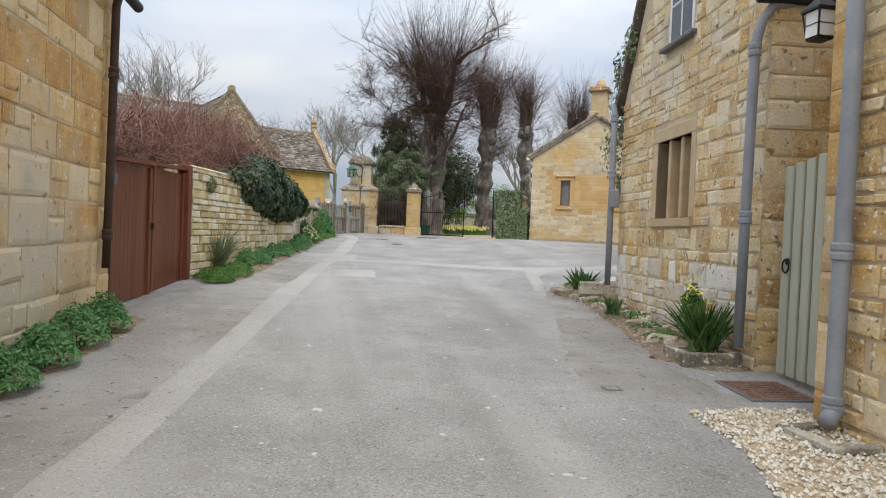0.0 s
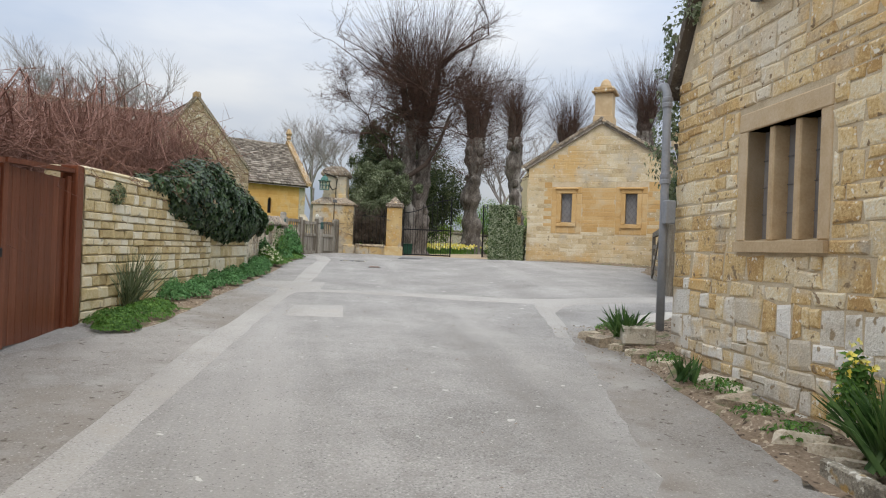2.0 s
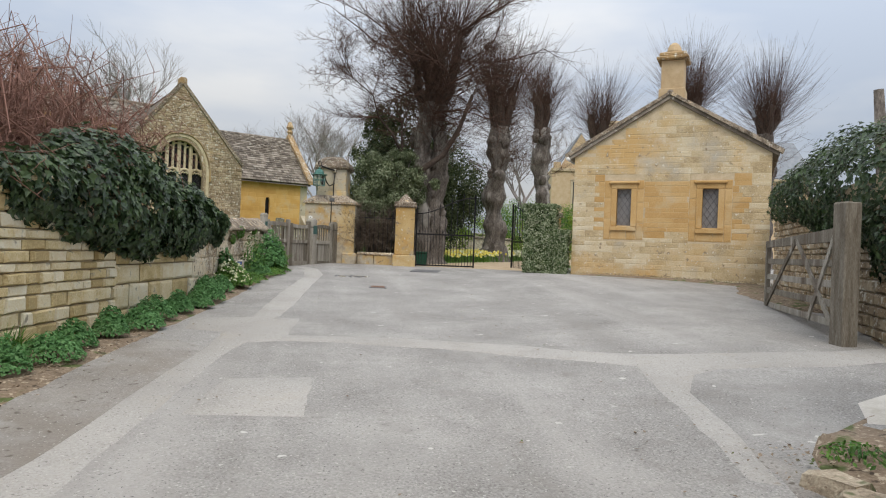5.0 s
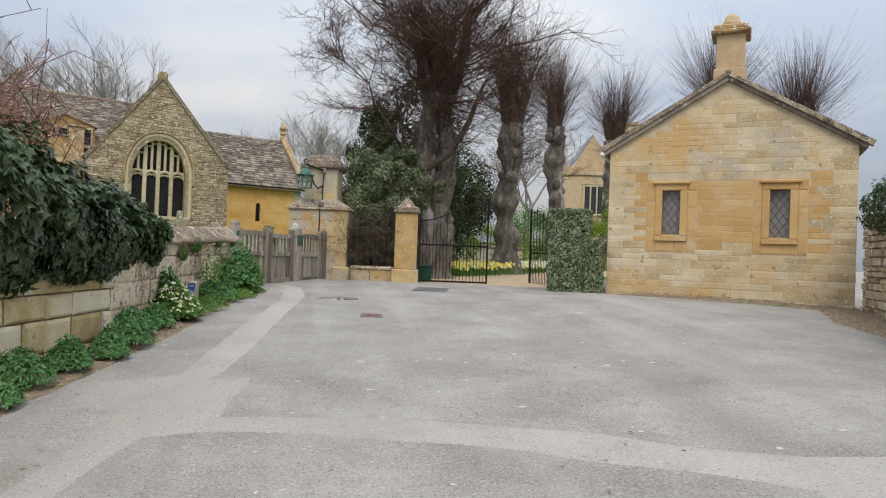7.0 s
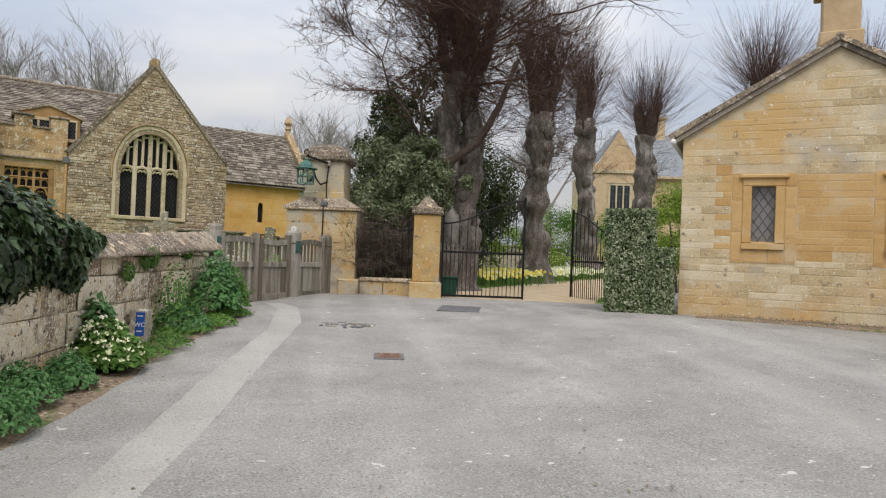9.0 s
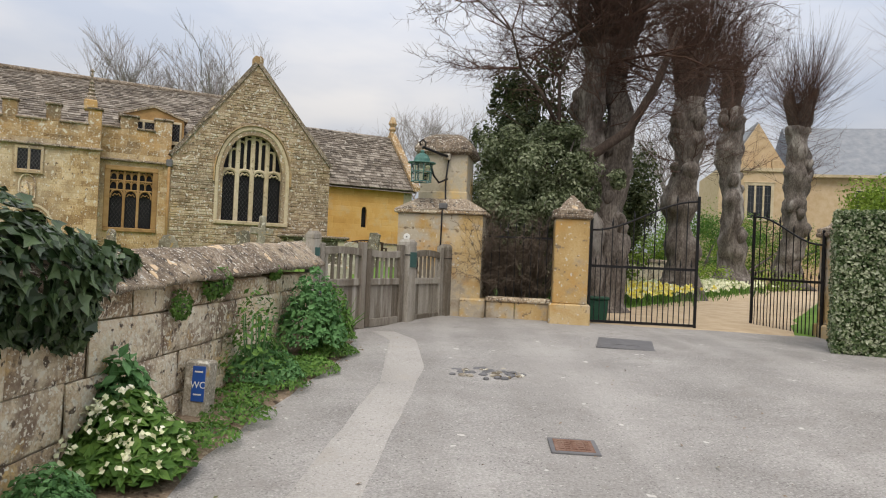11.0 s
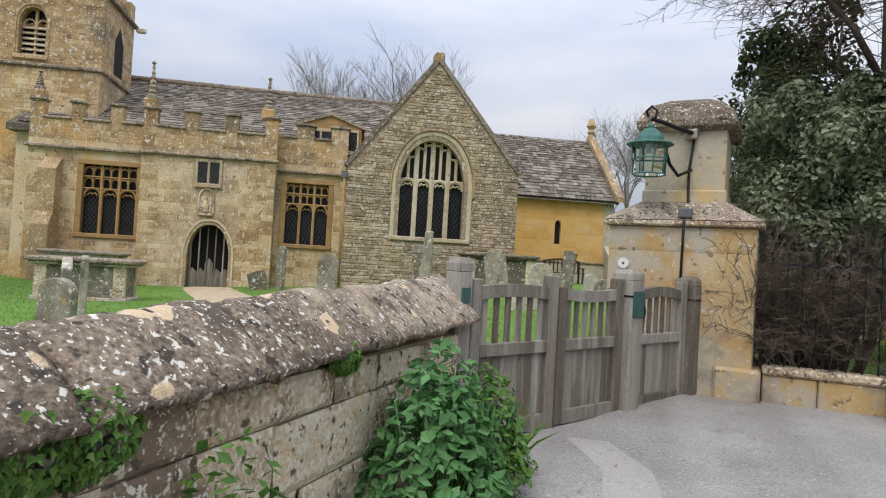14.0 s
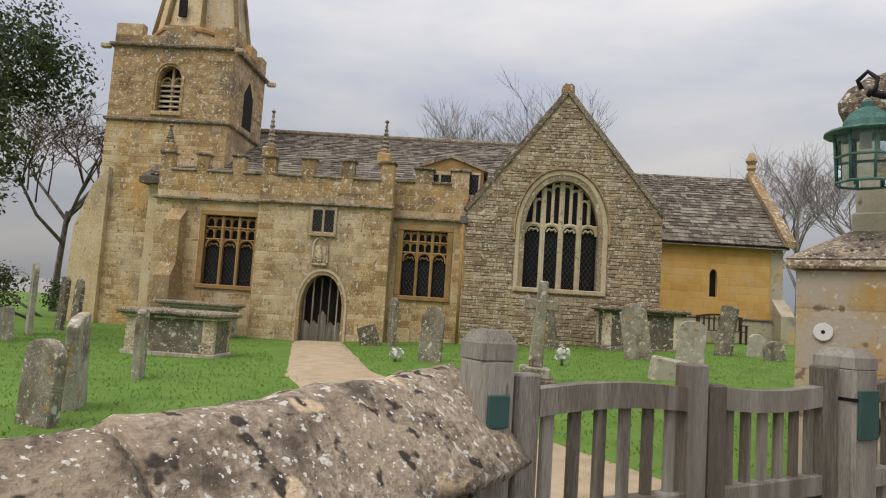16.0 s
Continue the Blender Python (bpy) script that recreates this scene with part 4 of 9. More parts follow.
def coping_stone(u0, u1, seed):
    """A pitched coping stone with a rough, uneven skin."""
    r = random.Random(seed)
    bm = bmesh.new()
    prof = [(-0.11, 2.0), (-0.12, 2.05), (-0.06, 2.135), (-0.02, 2.19), (0.03, 2.26), (0.08, 2.325), (0.13, 2.375), (0.17, 2.395), (0.23, 2.38), (0.38, 2.24), (0.52, 2.05), (0.51, 2.0)]
    n = max(3, int((u1 - u0) / 0.04))
    rings = []
    for i in range(n + 1):
        u = u0 + (u1 - u0) * i / n
        ring = []
        for k, (y, z) in enumerate(prof):
            e = 0.012 if i in (0, n) else 0.0
            d = noise.noise(Vector((u * 3.0 + seed, y * 6, z * 6))) * 0.016 + noise.noise(Vector((u * 14, y * 14 + seed, z * 14))) * 0.012
            low_z, ridge_z = 1.955 + 0.022 * u, 2.135 + 0.039 * u
            zz = low_z + (z - 2.0) / 0.395 * (ridge_z - low_z)
            ring.append(bm.verts.new((u + r.uniform(-0.004, 0.004), y + d * 0.6, zz + d - e)))
        rings.append(ring)
    for a, b in zip(rings, rings[1:]):
        for k in range(len(prof)):
            k2 = (k + 1) % len(prof)
            bm.faces.new((a[k], a[k2], b[k2], b[k]))
    bm.faces.new(rings[0][::-1])
    bm.faces.new(rings[-1])
    bmesh.ops.recalc_face_normals(bm, faces=bm.faces)
    return bm


u, k = 0.25, 0
for w in (0.89, 0.78, 0.95, 0.72, 1.02, 1.2):
    part("coping_stone", coping_stone(u, min(u + w, W2L + 0.03), 60 + k), M_COPING, wall_b, smooth=True)
    u += w + 0.008
    k += 1

# ---- gate lodge ----
LO = along((7.3, 22.1), (10.9, 19.48))
LOL = 4.30
lodge = thing("gate_lodge", LO, "small golden ashlar gate lodge with two lattice windows and a chimney", "house")
lo_top = [(0, 4.2), (2.15, 5.48), (LOL, 4.2)]
wall_core("wall", 0, LOL, 1.0, lo_top, [(1.03, 1.36, 2.52, 3.40, None), (2.92, 3.25, 2.50, 3.40, None)], 0.4, M_MORTAR, lodge)
part("side_wall", box(0, 0.4, 0.4, 4.5, 1.0, 4.2), M_ASH, lodge)
part("side_wall", box(LOL - 0.4, LOL, 0.4, 4.5, 1.0, 4.2), M_ASH, lodge)
part("rear_wall", box(0.4, LOL - 0.4, 4.1, 4.5, 1.0, 4.2), M_ASH, lodge)
bm = prism([(-0.12, 4.10), (2.15, 5.46), (2.15, 5.58), (-0.16, 4.20)], -0.07, 4.6)
part("roof", prism([(2.15, 5.46), (LOL + 0.12, 4.10), (LOL + 0.16, 4.20), (2.15, 5.58)], -0.07, 4.6, bm), M_SLATE, lodge, "stone slate roof with dark verge")
bm = prism([(-0.2, 4.14), (2.15, 5.55), (2.15, 5.63), (-0.24, 4.23)], -0.10, 0.05)
part("verge", prism([(2.15, 5.55), (LOL + 0.2, 4.14), (LOL + 0.24, 4.23), (2.15, 5.63)], -0.10, 0.05, bm), M_COPING, lodge)
tube("roof_ridge", [(2.15, -0.05, 5.60), (2.15, 4.6, 5.60)], 0.07, M_SLATE, lodge)
for (a, b, c, d) in ((1.03, 1.36, 2.52, 3.40), (2.92, 3.25, 2.50, 3.40)):
    squared_window("window", lodge, a, b, c, d, 1, M_LODGEOR, depth=0.13, frame_w=0.13, hood=True, lead=0.13, glass=M_GREYGLASS, label="narrow single-light lattice window with dressed surround", face=0.02)
lo_holes = [(0.74, 1.65, 2.2, 3.6), (2.64, 3.54, 2.2, 3.6)]
lo_line = lambda u: 4.2 + 0.595 * (2.15 - abs(u - 2.15)) - 0.03
lo_rects = courses(0, LOL, 1.12, 5.4, (0.09, 0.17), (0.25, 0.7), 61, lo_line, lo_holes, 0.005, (0.5, 0.3))
warm = [q for q in lo_rects if 2.3 + 0.1 * math.sin(q[0] * 3) < q[2] < 3.62 + 0.12 * math.sin(q[0] * 2.3) and 0.45 < q[0] and q[1] < 3.95]
masonry("ashlar", lodge, M_LODGE, [q for q in lo_rects if q not in warm], Matrix.Identity(4), (0.001, 0.007), 0.02, 240, 17)
masonry("warm_ashlar", lodge, M_LODGEOR, warm, Matrix.Identity(4), (0.001, 0.006), 0.02, 60, 117)
for (a, b, wa, wb) in ((0.74, 1.65, 0.90, 1.49), (2.64, 3.54, 2.79, 3.38)):
    masonry("dressed_block", lodge, M_LODGEOR, courses(a, wa, 2.2, 3.6, (0.3, 0.5), (0.2, 0.25), 62, None, (), 0.008) + courses(wb, b, 2.2, 3.6, (0.3, 0.5), (0.2, 0.25), 63, None, (), 0.008) + courses(wa, wb, 2.2, 2.42, (0.16, 0.18), (0.3, 0.4), 64, None, (), 0.008), Matrix.Identity(4), (0.008, 0.014), 0.01, 30, 18)
lside = Matrix.Translation((0, 4.5, 0)) @ Matrix.Rotation(radians(-90), 4, "Z")
masonry("ashlar", lodge, M_LODGE, courses(0, 4.5, 1.12, 4.15, (0.14, 0.2), (0.3, 0.7), 65, None, (), 0.008), lside, (0.006, 0.014), 0.018, 60, 19)
chim = part("chimney", box(1.88, 2.46, 0.02, 0.62, 5.0, 5.72, 0.015), M_TAN, lodge)
part("stack", box(1.92, 2.42, 0.06, 0.58, 5.72, 6.38, 0.012), M_TAN, chim)
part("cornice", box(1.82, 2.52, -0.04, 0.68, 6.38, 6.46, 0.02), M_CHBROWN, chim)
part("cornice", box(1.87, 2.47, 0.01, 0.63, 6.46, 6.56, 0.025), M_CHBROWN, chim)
part("pot", lathe([(0.16, 0), (0.17, 0.08), (0.13, 0.2), (0.06, 0.27)], 12, m=Matrix.Translation((2.17, 0.32, 6.56))), M_TAN, chim)
tube("gutter", [(-0.15, -0.12, 4.12), (-0.15, 4.6, 4.12)], 0.045, M_WHITE, lodge, "short white gutter end")


# ---- church ----
CH = Matrix.Translation((-5, 39.4, 0)) @ Matrix.Rotation(radians(24), 4, "Z")
CHI = CH.inverted()


def lawn_z(x, y):
    """Churchyard turf: level with the lane at the gate, rising to the east along the church."""
    p = CHI @ Vector((x, y, 0))
    f = min(1.0, max(0.0, (p.y + 16) / 13))
    f = f * f * (3 - 2 * f)
    return 1.33 * (1 - f) + (1.58 + 0.048 * max(-7.5, min(p.x, 12))) * f


church = thing("church", CH, "old golden stone parish church with tower, porch and gabled transept", "church")
I4 = Matrix.Identity(4)

# transept gable with its big window
transept = new("transept")
transept.parent = church
g_top = [(-2.72, 5.35), (0.06, 9.0), (2.95, 5.45)]
E_WIN = (-1.0, 1.13, 3.22, 4.95, 6.40)
wall_core("wall", -2.72, 2.95, 0.9, g_top, [E_WIN], 0.6, M_GABLE, transept)
part("side_wall", box(-2.72, -2.12, 0.6, 6.5, 0.9, 5.3), M_CHURCH, transept)
part("side_wall", box(2.35, 2.95, 0.6, 6.5, 0.9, 5.4), M_CHURCH, transept)
g_line = lambda u: min(5.35 + 1.313 * (u + 2.72), 5.45 + 1.228 * (2.95 - u)) - 0.02
holes = arch_holes(-1.3, 1.43, 3.05, 5.0, 6.72)
rows = courses(-2.72, 2.95, 1.2, 9.0, (0.07, 0.14), (0.12, 0.36), 71, g_line, holes, 0.014, (0.5, 0.3))
masonry("stone", transept, M_GABLE, rows, I4, (0.008, 0.03), 0.045, 300, 20)


def sweep_arch(u0, u1, z0, spring, top, w, y0, y1, n=10):
    """A moulded frame that follows a pointed opening, w wide outside it."""
    inner = [(u0, z0)] + arch_full(u0, u1, spring, top, n) + [(u1, z0)]
    outer = [(u0 - w, z0)] + arch_full(u0 - w, u1 + w, spring, top + w * 1.15, n) + [(u1 + w, z0)]
    bm = bmesh.new()
    rings = []
    for (a, b), (c, d) in zip(inner, outer):
        rings.append([bm.verts.new(p) for p in ((a, y1, b), (a + (c - a) * 0.45, y0 + 0.05, b + (d - b) * 0.45), (a + (c - a) * 0.6, y0, b + (d - b) * 0.6), (c, y0, d), (c, y1, d))])
    for p, q in zip(rings, rings[1:]):
        for k in range(5):
            k2 = (k + 1) % 5
            bm.faces.new((p[k], p[k2], q[k2], q[k]))
    bm.faces.new(rings[0])
    bm.faces.new(rings[-1][::-1])
    bmesh.ops.recalc_face_normals(bm, faces=bm.faces)
    return bm


def bar(pts, w, y0, y1):
    """A stone bar of width w along points in the window's plane."""
    bm = bmesh.new()
    rings = []
    for i, (u, z) in enumerate(pts):
        a, b = Vector(pts[max(0, i - 1)]), Vector(pts[min(len(pts) - 1, i + 1)])
        d = (b - a).normalized()
        nx, nz = -d.y * w / 2, d.x * w / 2
        rings.append([bm.verts.new(p) for p in ((u - nx, y0 + 0.02, z - nz), (u, y0, z), (u + nx, y0 + 0.02, z + nz), (u + nx, y1, z + nz), (u - nx, y1, z - nz))])
    for p, q in zip(rings, rings[1:]):
        for k in range(5):
            bm.faces.new((p[k], p[(k + 1) % 5], q[(k + 1) % 5], q[k]))
    bm.faces.new(rings[0])
    bm.faces.new(rings[-1][::-1])
    bmesh.ops.recalc_face_normals(bm, faces=bm.faces)
    return bm


def tracery_window(name, parent, u0, u1, z0, spring, top, lights, stone, head_z, dep=0.3, mw=0.095, frame=0.22, label="", upper=True, arched=True, lead=0.13):
    """A traceried church window: frame, mullions, cusped heads, upper panels, leaded panes."""
    win = new(name)
    win.parent = parent
    win["label"] = label
    c = (u0 + u1) / 2

    def crown(u):
        if not arched:
            return top
        for (a, za), (b, zb) in zip(arch_full(u0, u1, spring, top, 24), arch_full(u0, u1, spring, top, 24)[1:]):
            if a <= u <= b:
                return za + (zb - za) * (u - a) / max(1e-6, b - a)
        return spring

    if arched:
        part("frame", sweep_arch(u0, u1, z0, spring, top, frame, -0.035, dep), stone, win)
        glass = prism([(u0, z0)] + arch_full(u0, u1, spring, top, 10) + [(u1, z0)], dep - 0.02, dep)
    else:
        part("jamb", box(u0 - frame, u0, -0.02, dep, z0, top, 0.015), stone, win)
        part("jamb", box(u1, u1 + frame, -0.02, dep, z0, top, 0.015), stone, win)
        part("lintel", box(u0 - frame, u1 + frame, -0.03, dep, top, top + 0.16, 0.02), stone, win)
        glass = box(u0, u1, dep - 0.02, dep, z0, top)
    part("sill", prism([(u0 - frame, z0 - 0.14), (u1 + frame, z0 - 0.14), (u1 + frame, z0), (u0 - frame, z0)], -0.08, dep, None, 0.02), stone, win)
    part("pane", glass, M_CHGLASS, win)
    w = (u1 - u0) / lights
    y0, y1 = dep - 0.17, dep - 0.021
    for i in range(1, lights):
        part("mullion", bar([(u0 + i * w, z0), (u0 + i * w, crown(u0 + i * w))], mw, y0, y1), stone, win)
    for i in range(lights):
        a, b = u0 + i * w, u0 + (i + 1) * w
        m = (a + b) / 2
        part("cusped_head", bar([(a + 0.01, head_z - 0.16)] + [(p, q) for p, q in arch_full(a + 0.02, b - 0.02, head_z - 0.12, min(head_z + 0.12, crown(m) - 0.05), 5)] + [(b - 0.01, head_z - 0.16)], mw * 0.7, y0 + 0.01, y1), stone, win)
        part("foil", bar([(a + w * 0.22, head_z - 0.10), (a + w * 0.36, head_z - 0.01), (m, head_z - 0.06)], mw * 0.4, y0 + 0.03, y1), stone, win)
        part("foil", bar([(b - w * 0.22, head_z - 0.10), (b - w * 0.36, head_z - 0.01), (m, head_z - 0.06)], mw * 0.4, y0 + 0.03, y1), stone, win)
        if lead:
            lattice(win, a + mw / 2, b - mw / 2, z0, head_z - 0.05, y1 - 0.004, lead, M_LEAD, r=0.0035)
        if upper and crown(m) - head_z > 0.3:
            part("panel_bar", bar([(m, head_z + 0.12), (m, crown(m))], mw * 0.62, y0 + 0.02, y1), stone, win)
            for (p, q) in ((a, m), (m, b)):
                hz = min(crown(p + 0.02), crown(q - 0.02)) - 0.12
                if hz - head_z > 0.3:
                    part("small_head", bar(arch_full(p + 0.01, q - 0.01, hz - 0.1, hz + 0.04, 4), mw * 0.45, y0 + 0.02, y1), stone, win)
    if upper and arched:
        part("transom", bar([(u0, head_z + 0.1), (u1, head_z + 0.1)], mw * 0.6, y0 + 0.02, y1), stone, win)
    if upper and not arched:
        rowh = (top - head_z - 0.12) / 2
        for k in range(2):
            zz = head_z + 0.12 + k * rowh
            part("transom", bar([(u0, zz), (u1, zz)], mw * 0.6, y0 + 0.01, y1), stone, win)
            for i in range(lights * 2):
                p, q = u0 + i * w / 2, u0 + (i + 1) * w / 2
                part("small_head", bar(arch_full(p + 0.01, q - 0.01, zz + rowh * 0.5, zz + rowh * 0.86, 4), mw * 0.42, y0 + 0.02, y1), stone, win)
                if i % 2:
                    part("panel_bar", bar([(p, zz), (p, zz + rowh)], mw * 0.55, y0 + 0.02, y1), stone, win)
    return win


tracery_window("window", transept, *E_WIN[:2], E_WIN[2], E_WIN[3], E_WIN[4], 4, M_CHDRESS, 5.0, dep=0.36, mw=0.15, frame=0.26, label="tall four-light pointed tracery window with leaded panes")
part("hood_mould", sweep_arch(-1.24, 1.37, 4.6, 4.98, 6.66, 0.09, -0.09, 0.02), M_CHURCH, transept)


def coping(name, parent, pts, y0, y1, w=0.16, material=None):
    """Stone coping that follows a sloping gable edge."""
    for (a, b) in zip(pts, pts[1:]):
        d = Vector((b[0] - a[0], b[1] - a[1])).normalized()
        n = Vector((-d.y, d.x)) * w
        if n.y < 0:
            n = -n
        part(name, prism([a, b, (b[0] + n.x, b[1] + n.y), (a[0] + n.x, a[1] + n.y)], y0, y1), material or M_COPING, parent)


coping("gable_coping", transept, g_top, -0.06, 0.45, 0.14)
bm = prism([(-0.12, 9.0), (0.24, 9.0), (0.24, 9.25), (0.14, 9.34), (0.06, 9.30), (-0.02, 9.34), (-0.12, 9.25)], -0.05, 0.3, None, 0.02)
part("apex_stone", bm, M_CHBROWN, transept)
tube("corner_pipe", [(-2.8, -0.06, 5.0), (-2.8, -0.06, 1.4)], 0.045, M_CHORANGE, transept, "stone-coloured rainwater pipe")
part("rain_head", box(-2.9, -2.7, -0.12, 0.05, 4.95, 5.2, 0.02), M_LEAD, transept)


def slates(name, parent, m, u0, u1, length, row, width, seed, single=0, trim=None):
    """Stone slates in diminishing rows on a slope; m takes (u, out, up the slope). Each row laps the one below."""
    r = random.Random(seed)
    rects, v, k = [], 0.0, 0
    V, F = [], []
    protos = []
    for i in range(4):
        me = bpy.data.meshes.new(name)
        j = [r.uniform(-0.03, 0.03) for _ in range(4)]
        vv = [(0, 0, 0 + j[0]), (1, 0, 0 + j[1]), (1, 0, 1), (0, 0, 1), (0, -1.0, 0 + j[0]), (1, -1.0, 0 + j[1]), (1, -0.25, 1), (0, -0.25, 1)]
        ff = [(0, 1, 5, 4), (1, 2, 6, 5), (3, 0, 4, 7), (4, 5, 6, 7)]
        me.from_pydata(vv, [], ff)
        me.materials.append(M_SLATE)
        protos.append((me, vv, ff))
    made = 0
    while v < length:
        rh = row * (1.25 - 0.5 * v / length)
        u = u0 - r.uniform(0, width)
        while u < u1:
            ww = r.uniform(0.6, 1.4) * width * (1.15 - 0.4 * v / length)
            a, b = max(u, u0), min(u + ww, u1)
            if b - a > 0.03 and (trim is None or trim((a + b) / 2, v)):
                me, vv, ff = r.choice(protos)
                t = r.uniform(0.028, 0.05)
                if made < single:
                    ob = new(name, me)
                    ob.parent = parent
                    ob.matrix_local = m @ Matrix.Translation((a + 0.004, 0, v)) @ Matrix.Diagonal((b - a - 0.008, t, rh * 1.3, 1))
                    made += 1
                else:
                    o = len(V)
                    V += [m @ Vector((a + 0.004 + x * (b - a - 0.008), y * t, v + z * rh * 1.3)) for x, y, z in vv]
                    F += [tuple(o + q for q in f) for f in ff]
            u += ww
        v += rh
    if V:
        pymesh(name + "_row", V, F, M_SLATE, parent)["kind"] = "stuff"


def slope_m(origin, up_dir, along_u=(1, 0, 0)):
    """Frame of a roof slope: x along the eaves, z up the slope, minus y outwards."""
    x = Vector(along_u).normalized()
    z = Vector(up_dir).normalized()
    y = z.cross(x)
    m = Matrix((x, y, z)).transposed().to_4x4()
    m.translation = origin
    return m


# transept roof, behind its gable
part("roof", prism([(-2.85, 5.15), (0.06, 8.97), (3.08, 5.2), (2.9, 5.1), (0.06, 8.75), (-2.7, 5.1)], 0.1, 7.0), M_SLATE, transept)
slates("slate", transept, slope_m((2.98, 0.3, 5.28), (-2.9, 0, 3.62), (0, 1, 0)), 0, 6.5, 4.6, 0.2, 0.25, 72)

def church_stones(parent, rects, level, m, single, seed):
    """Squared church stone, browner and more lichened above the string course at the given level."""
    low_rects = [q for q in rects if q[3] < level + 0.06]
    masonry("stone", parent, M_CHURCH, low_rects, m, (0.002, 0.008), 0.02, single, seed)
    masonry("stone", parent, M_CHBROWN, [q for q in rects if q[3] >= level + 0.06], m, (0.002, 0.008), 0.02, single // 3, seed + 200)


# porch and aisle with battlements
porch = new("porch")
porch.parent = church
DOOR = (-7.47, -6.22, 1.05, 2.25, 3.2)
TWO = (-7.30, -6.62, 4.42, 5.14, None)
wall_core("wall", -8.96, -4.95, 1.05, [(-8.96, 6.1), (-4.95, 6.1)], [DOOR], 0.5, M_CHURCH, porch)
part("side_wall", box(-4.95 - 0.4, -4.95, 0.5, 1.2, 1.0, 6.1), M_CHURCH, porch)
ph = arch_holes(-7.64, -6.05, 1.0, 2.3, 3.42) + [(-7.42, -6.5, 4.3, 5.3), (-7.25, -6.72, 3.45, 4.3), (-9.0, -4.9, 5.24, 5.44)]
church_stones(porch, courses(-8.96, -4.95, 1.1, 6.1, (0.16, 0.28), (0.2, 0.55), 73, None, ph, 0.012, None, 0.3), 5.24, I4, 200, 21)
part("string_course", prism([(-9.05, 5.26), (-4.86, 5.26), (-4.86, 5.34), (-9.05, 5.34)], -0.12, 0.05, None, 0.02), M_COPING, porch)
part("door_arch", sweep_arch(-7.47, -6.22, 1.1, 2.25, 3.2, 0.15, -0.03, 0.3), M_CHDRESS, porch)
door = new("door")
door.parent = porch
door["label"] = "dark oak slatted porch door under a pointed arch"
for i in range(5):
    u = -7.46 + 0.02 + i * 0.245
    part("slat", box(u + 0.03, u + 0.07, 0.22, 0.27, 1.2, 3.1, 0.004), M_GREYWOOD, door)
    part("board", prism([(u, 1.15), (u + 0.24, 1.15), (u + 0.24, 1.72 if i != 2 else 2.0), (u + 0.12, 1.84 if i != 2 else 2.15), (u, 1.72 if i != 2 else 2.0)], 0.235, 0.265), M_GREYWOOD, door)
# added dark sheet: the porch's inner shade painted behind the slats
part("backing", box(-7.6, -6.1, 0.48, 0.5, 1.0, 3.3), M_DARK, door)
squared_window("window", porch, -7.28, -6.64, 4.44, 5.12, 2, M_CHURCH, depth=-0.03, mull=0.07, frame_w=0.08, lead=0.1, glass=M_CHGLASS, label="small two-light leaded window", face=0.06)
nic = new("niche")
nic.parent = porch
nic["label"] = "carved stone niche with a worn figure"
part("surround", sweep_arch(-7.13, -6.83, 3.55, 4.0, 4.22, 0.09, -0.05, 0.03), M_BLOCK, nic)
part("recess", box(-7.13, -6.83, -0.005, 0.0, 3.5, 4.05), M_BLOCK, nic)
part("figure", lathe([(0.06, 0), (0.10, 0.05), (0.09, 0.3), (0.05, 0.4), (0.06, 0.46), (0.02, 0.52)], 8, m=Matrix.Translation((-6.98, -0.05, 3.55))), M_BLOCK, nic)
part("corbel", box(-7.2, -6.76, -0.1, 0.02, 3.45, 3.53, 0.03), M_BLOCK, nic)

aisle = new("aisle")
aisle.parent = church
wall_core("wall", -12.4, -8.96, 1.0, [(-12.4, 6.2), (-8.96, 6.2)], [(-10.78, -9.22, 2.72, 4.85, None)], 0.5, M_CHURCH, aisle).location.y = 0.6
wall_core("wall", -4.95, -2.72, 1.0, [(-4.95, 6.2), (-2.72, 6.2)], [(-4.62, -3.28, 2.76, 4.74, None)], 0.5, M_CHURCH, aisle).location.y = 0.6
am = Matrix.Translation((0, 0.6, 0))
church_stones(aisle, courses(-12.4, -8.96, 1.1, 6.2, (0.14, 0.26), (0.2, 0.5), 74, None, [(-10.98, -9.02, 2.5, 5.05), (-12.5, -8.9, 5.26, 5.44)], 0.012, None, 0.3), 5.24, am, 160, 22)
church_stones(aisle, courses(-4.95, -2.72, 1.1, 6.2, (0.14, 0.26), (0.2, 0.5), 75, None, [(-4.82, -3.08, 2.56, 4.96), (-5.0, -2.7, 5.02, 5.2)], 0.014), 5.24, am, 100, 23)
part("string_course", prism([(-12.5, 5.28), (-8.96, 5.28), (-8.96, 5.37), (-12.5, 5.37)], 0.47, 0.65, None, 0.02), M_COPING, aisle)
part("string_course", prism([(-4.95, 5.06), (-2.72, 5.06), (-2.72, 5.14), (-4.95, 5.14)], 0.47, 0.65, None, 0.02), M_COPING, aisle)
for (a, b, c, d, hz) in ((-10.78, -9.22, 2.72, 4.85, 4.0), (-4.62, -3.28, 2.76, 4.74, 3.95)):
    w = tracery_window("window", aisle, a, b, c, d, d, 3, M_CHORANGE, hz, dep=0.22, mw=0.085, frame=0.18, arched=False, label="square-headed three-light window with stacked tracery panels", lead=0.12)
    w.location.y = 0.6
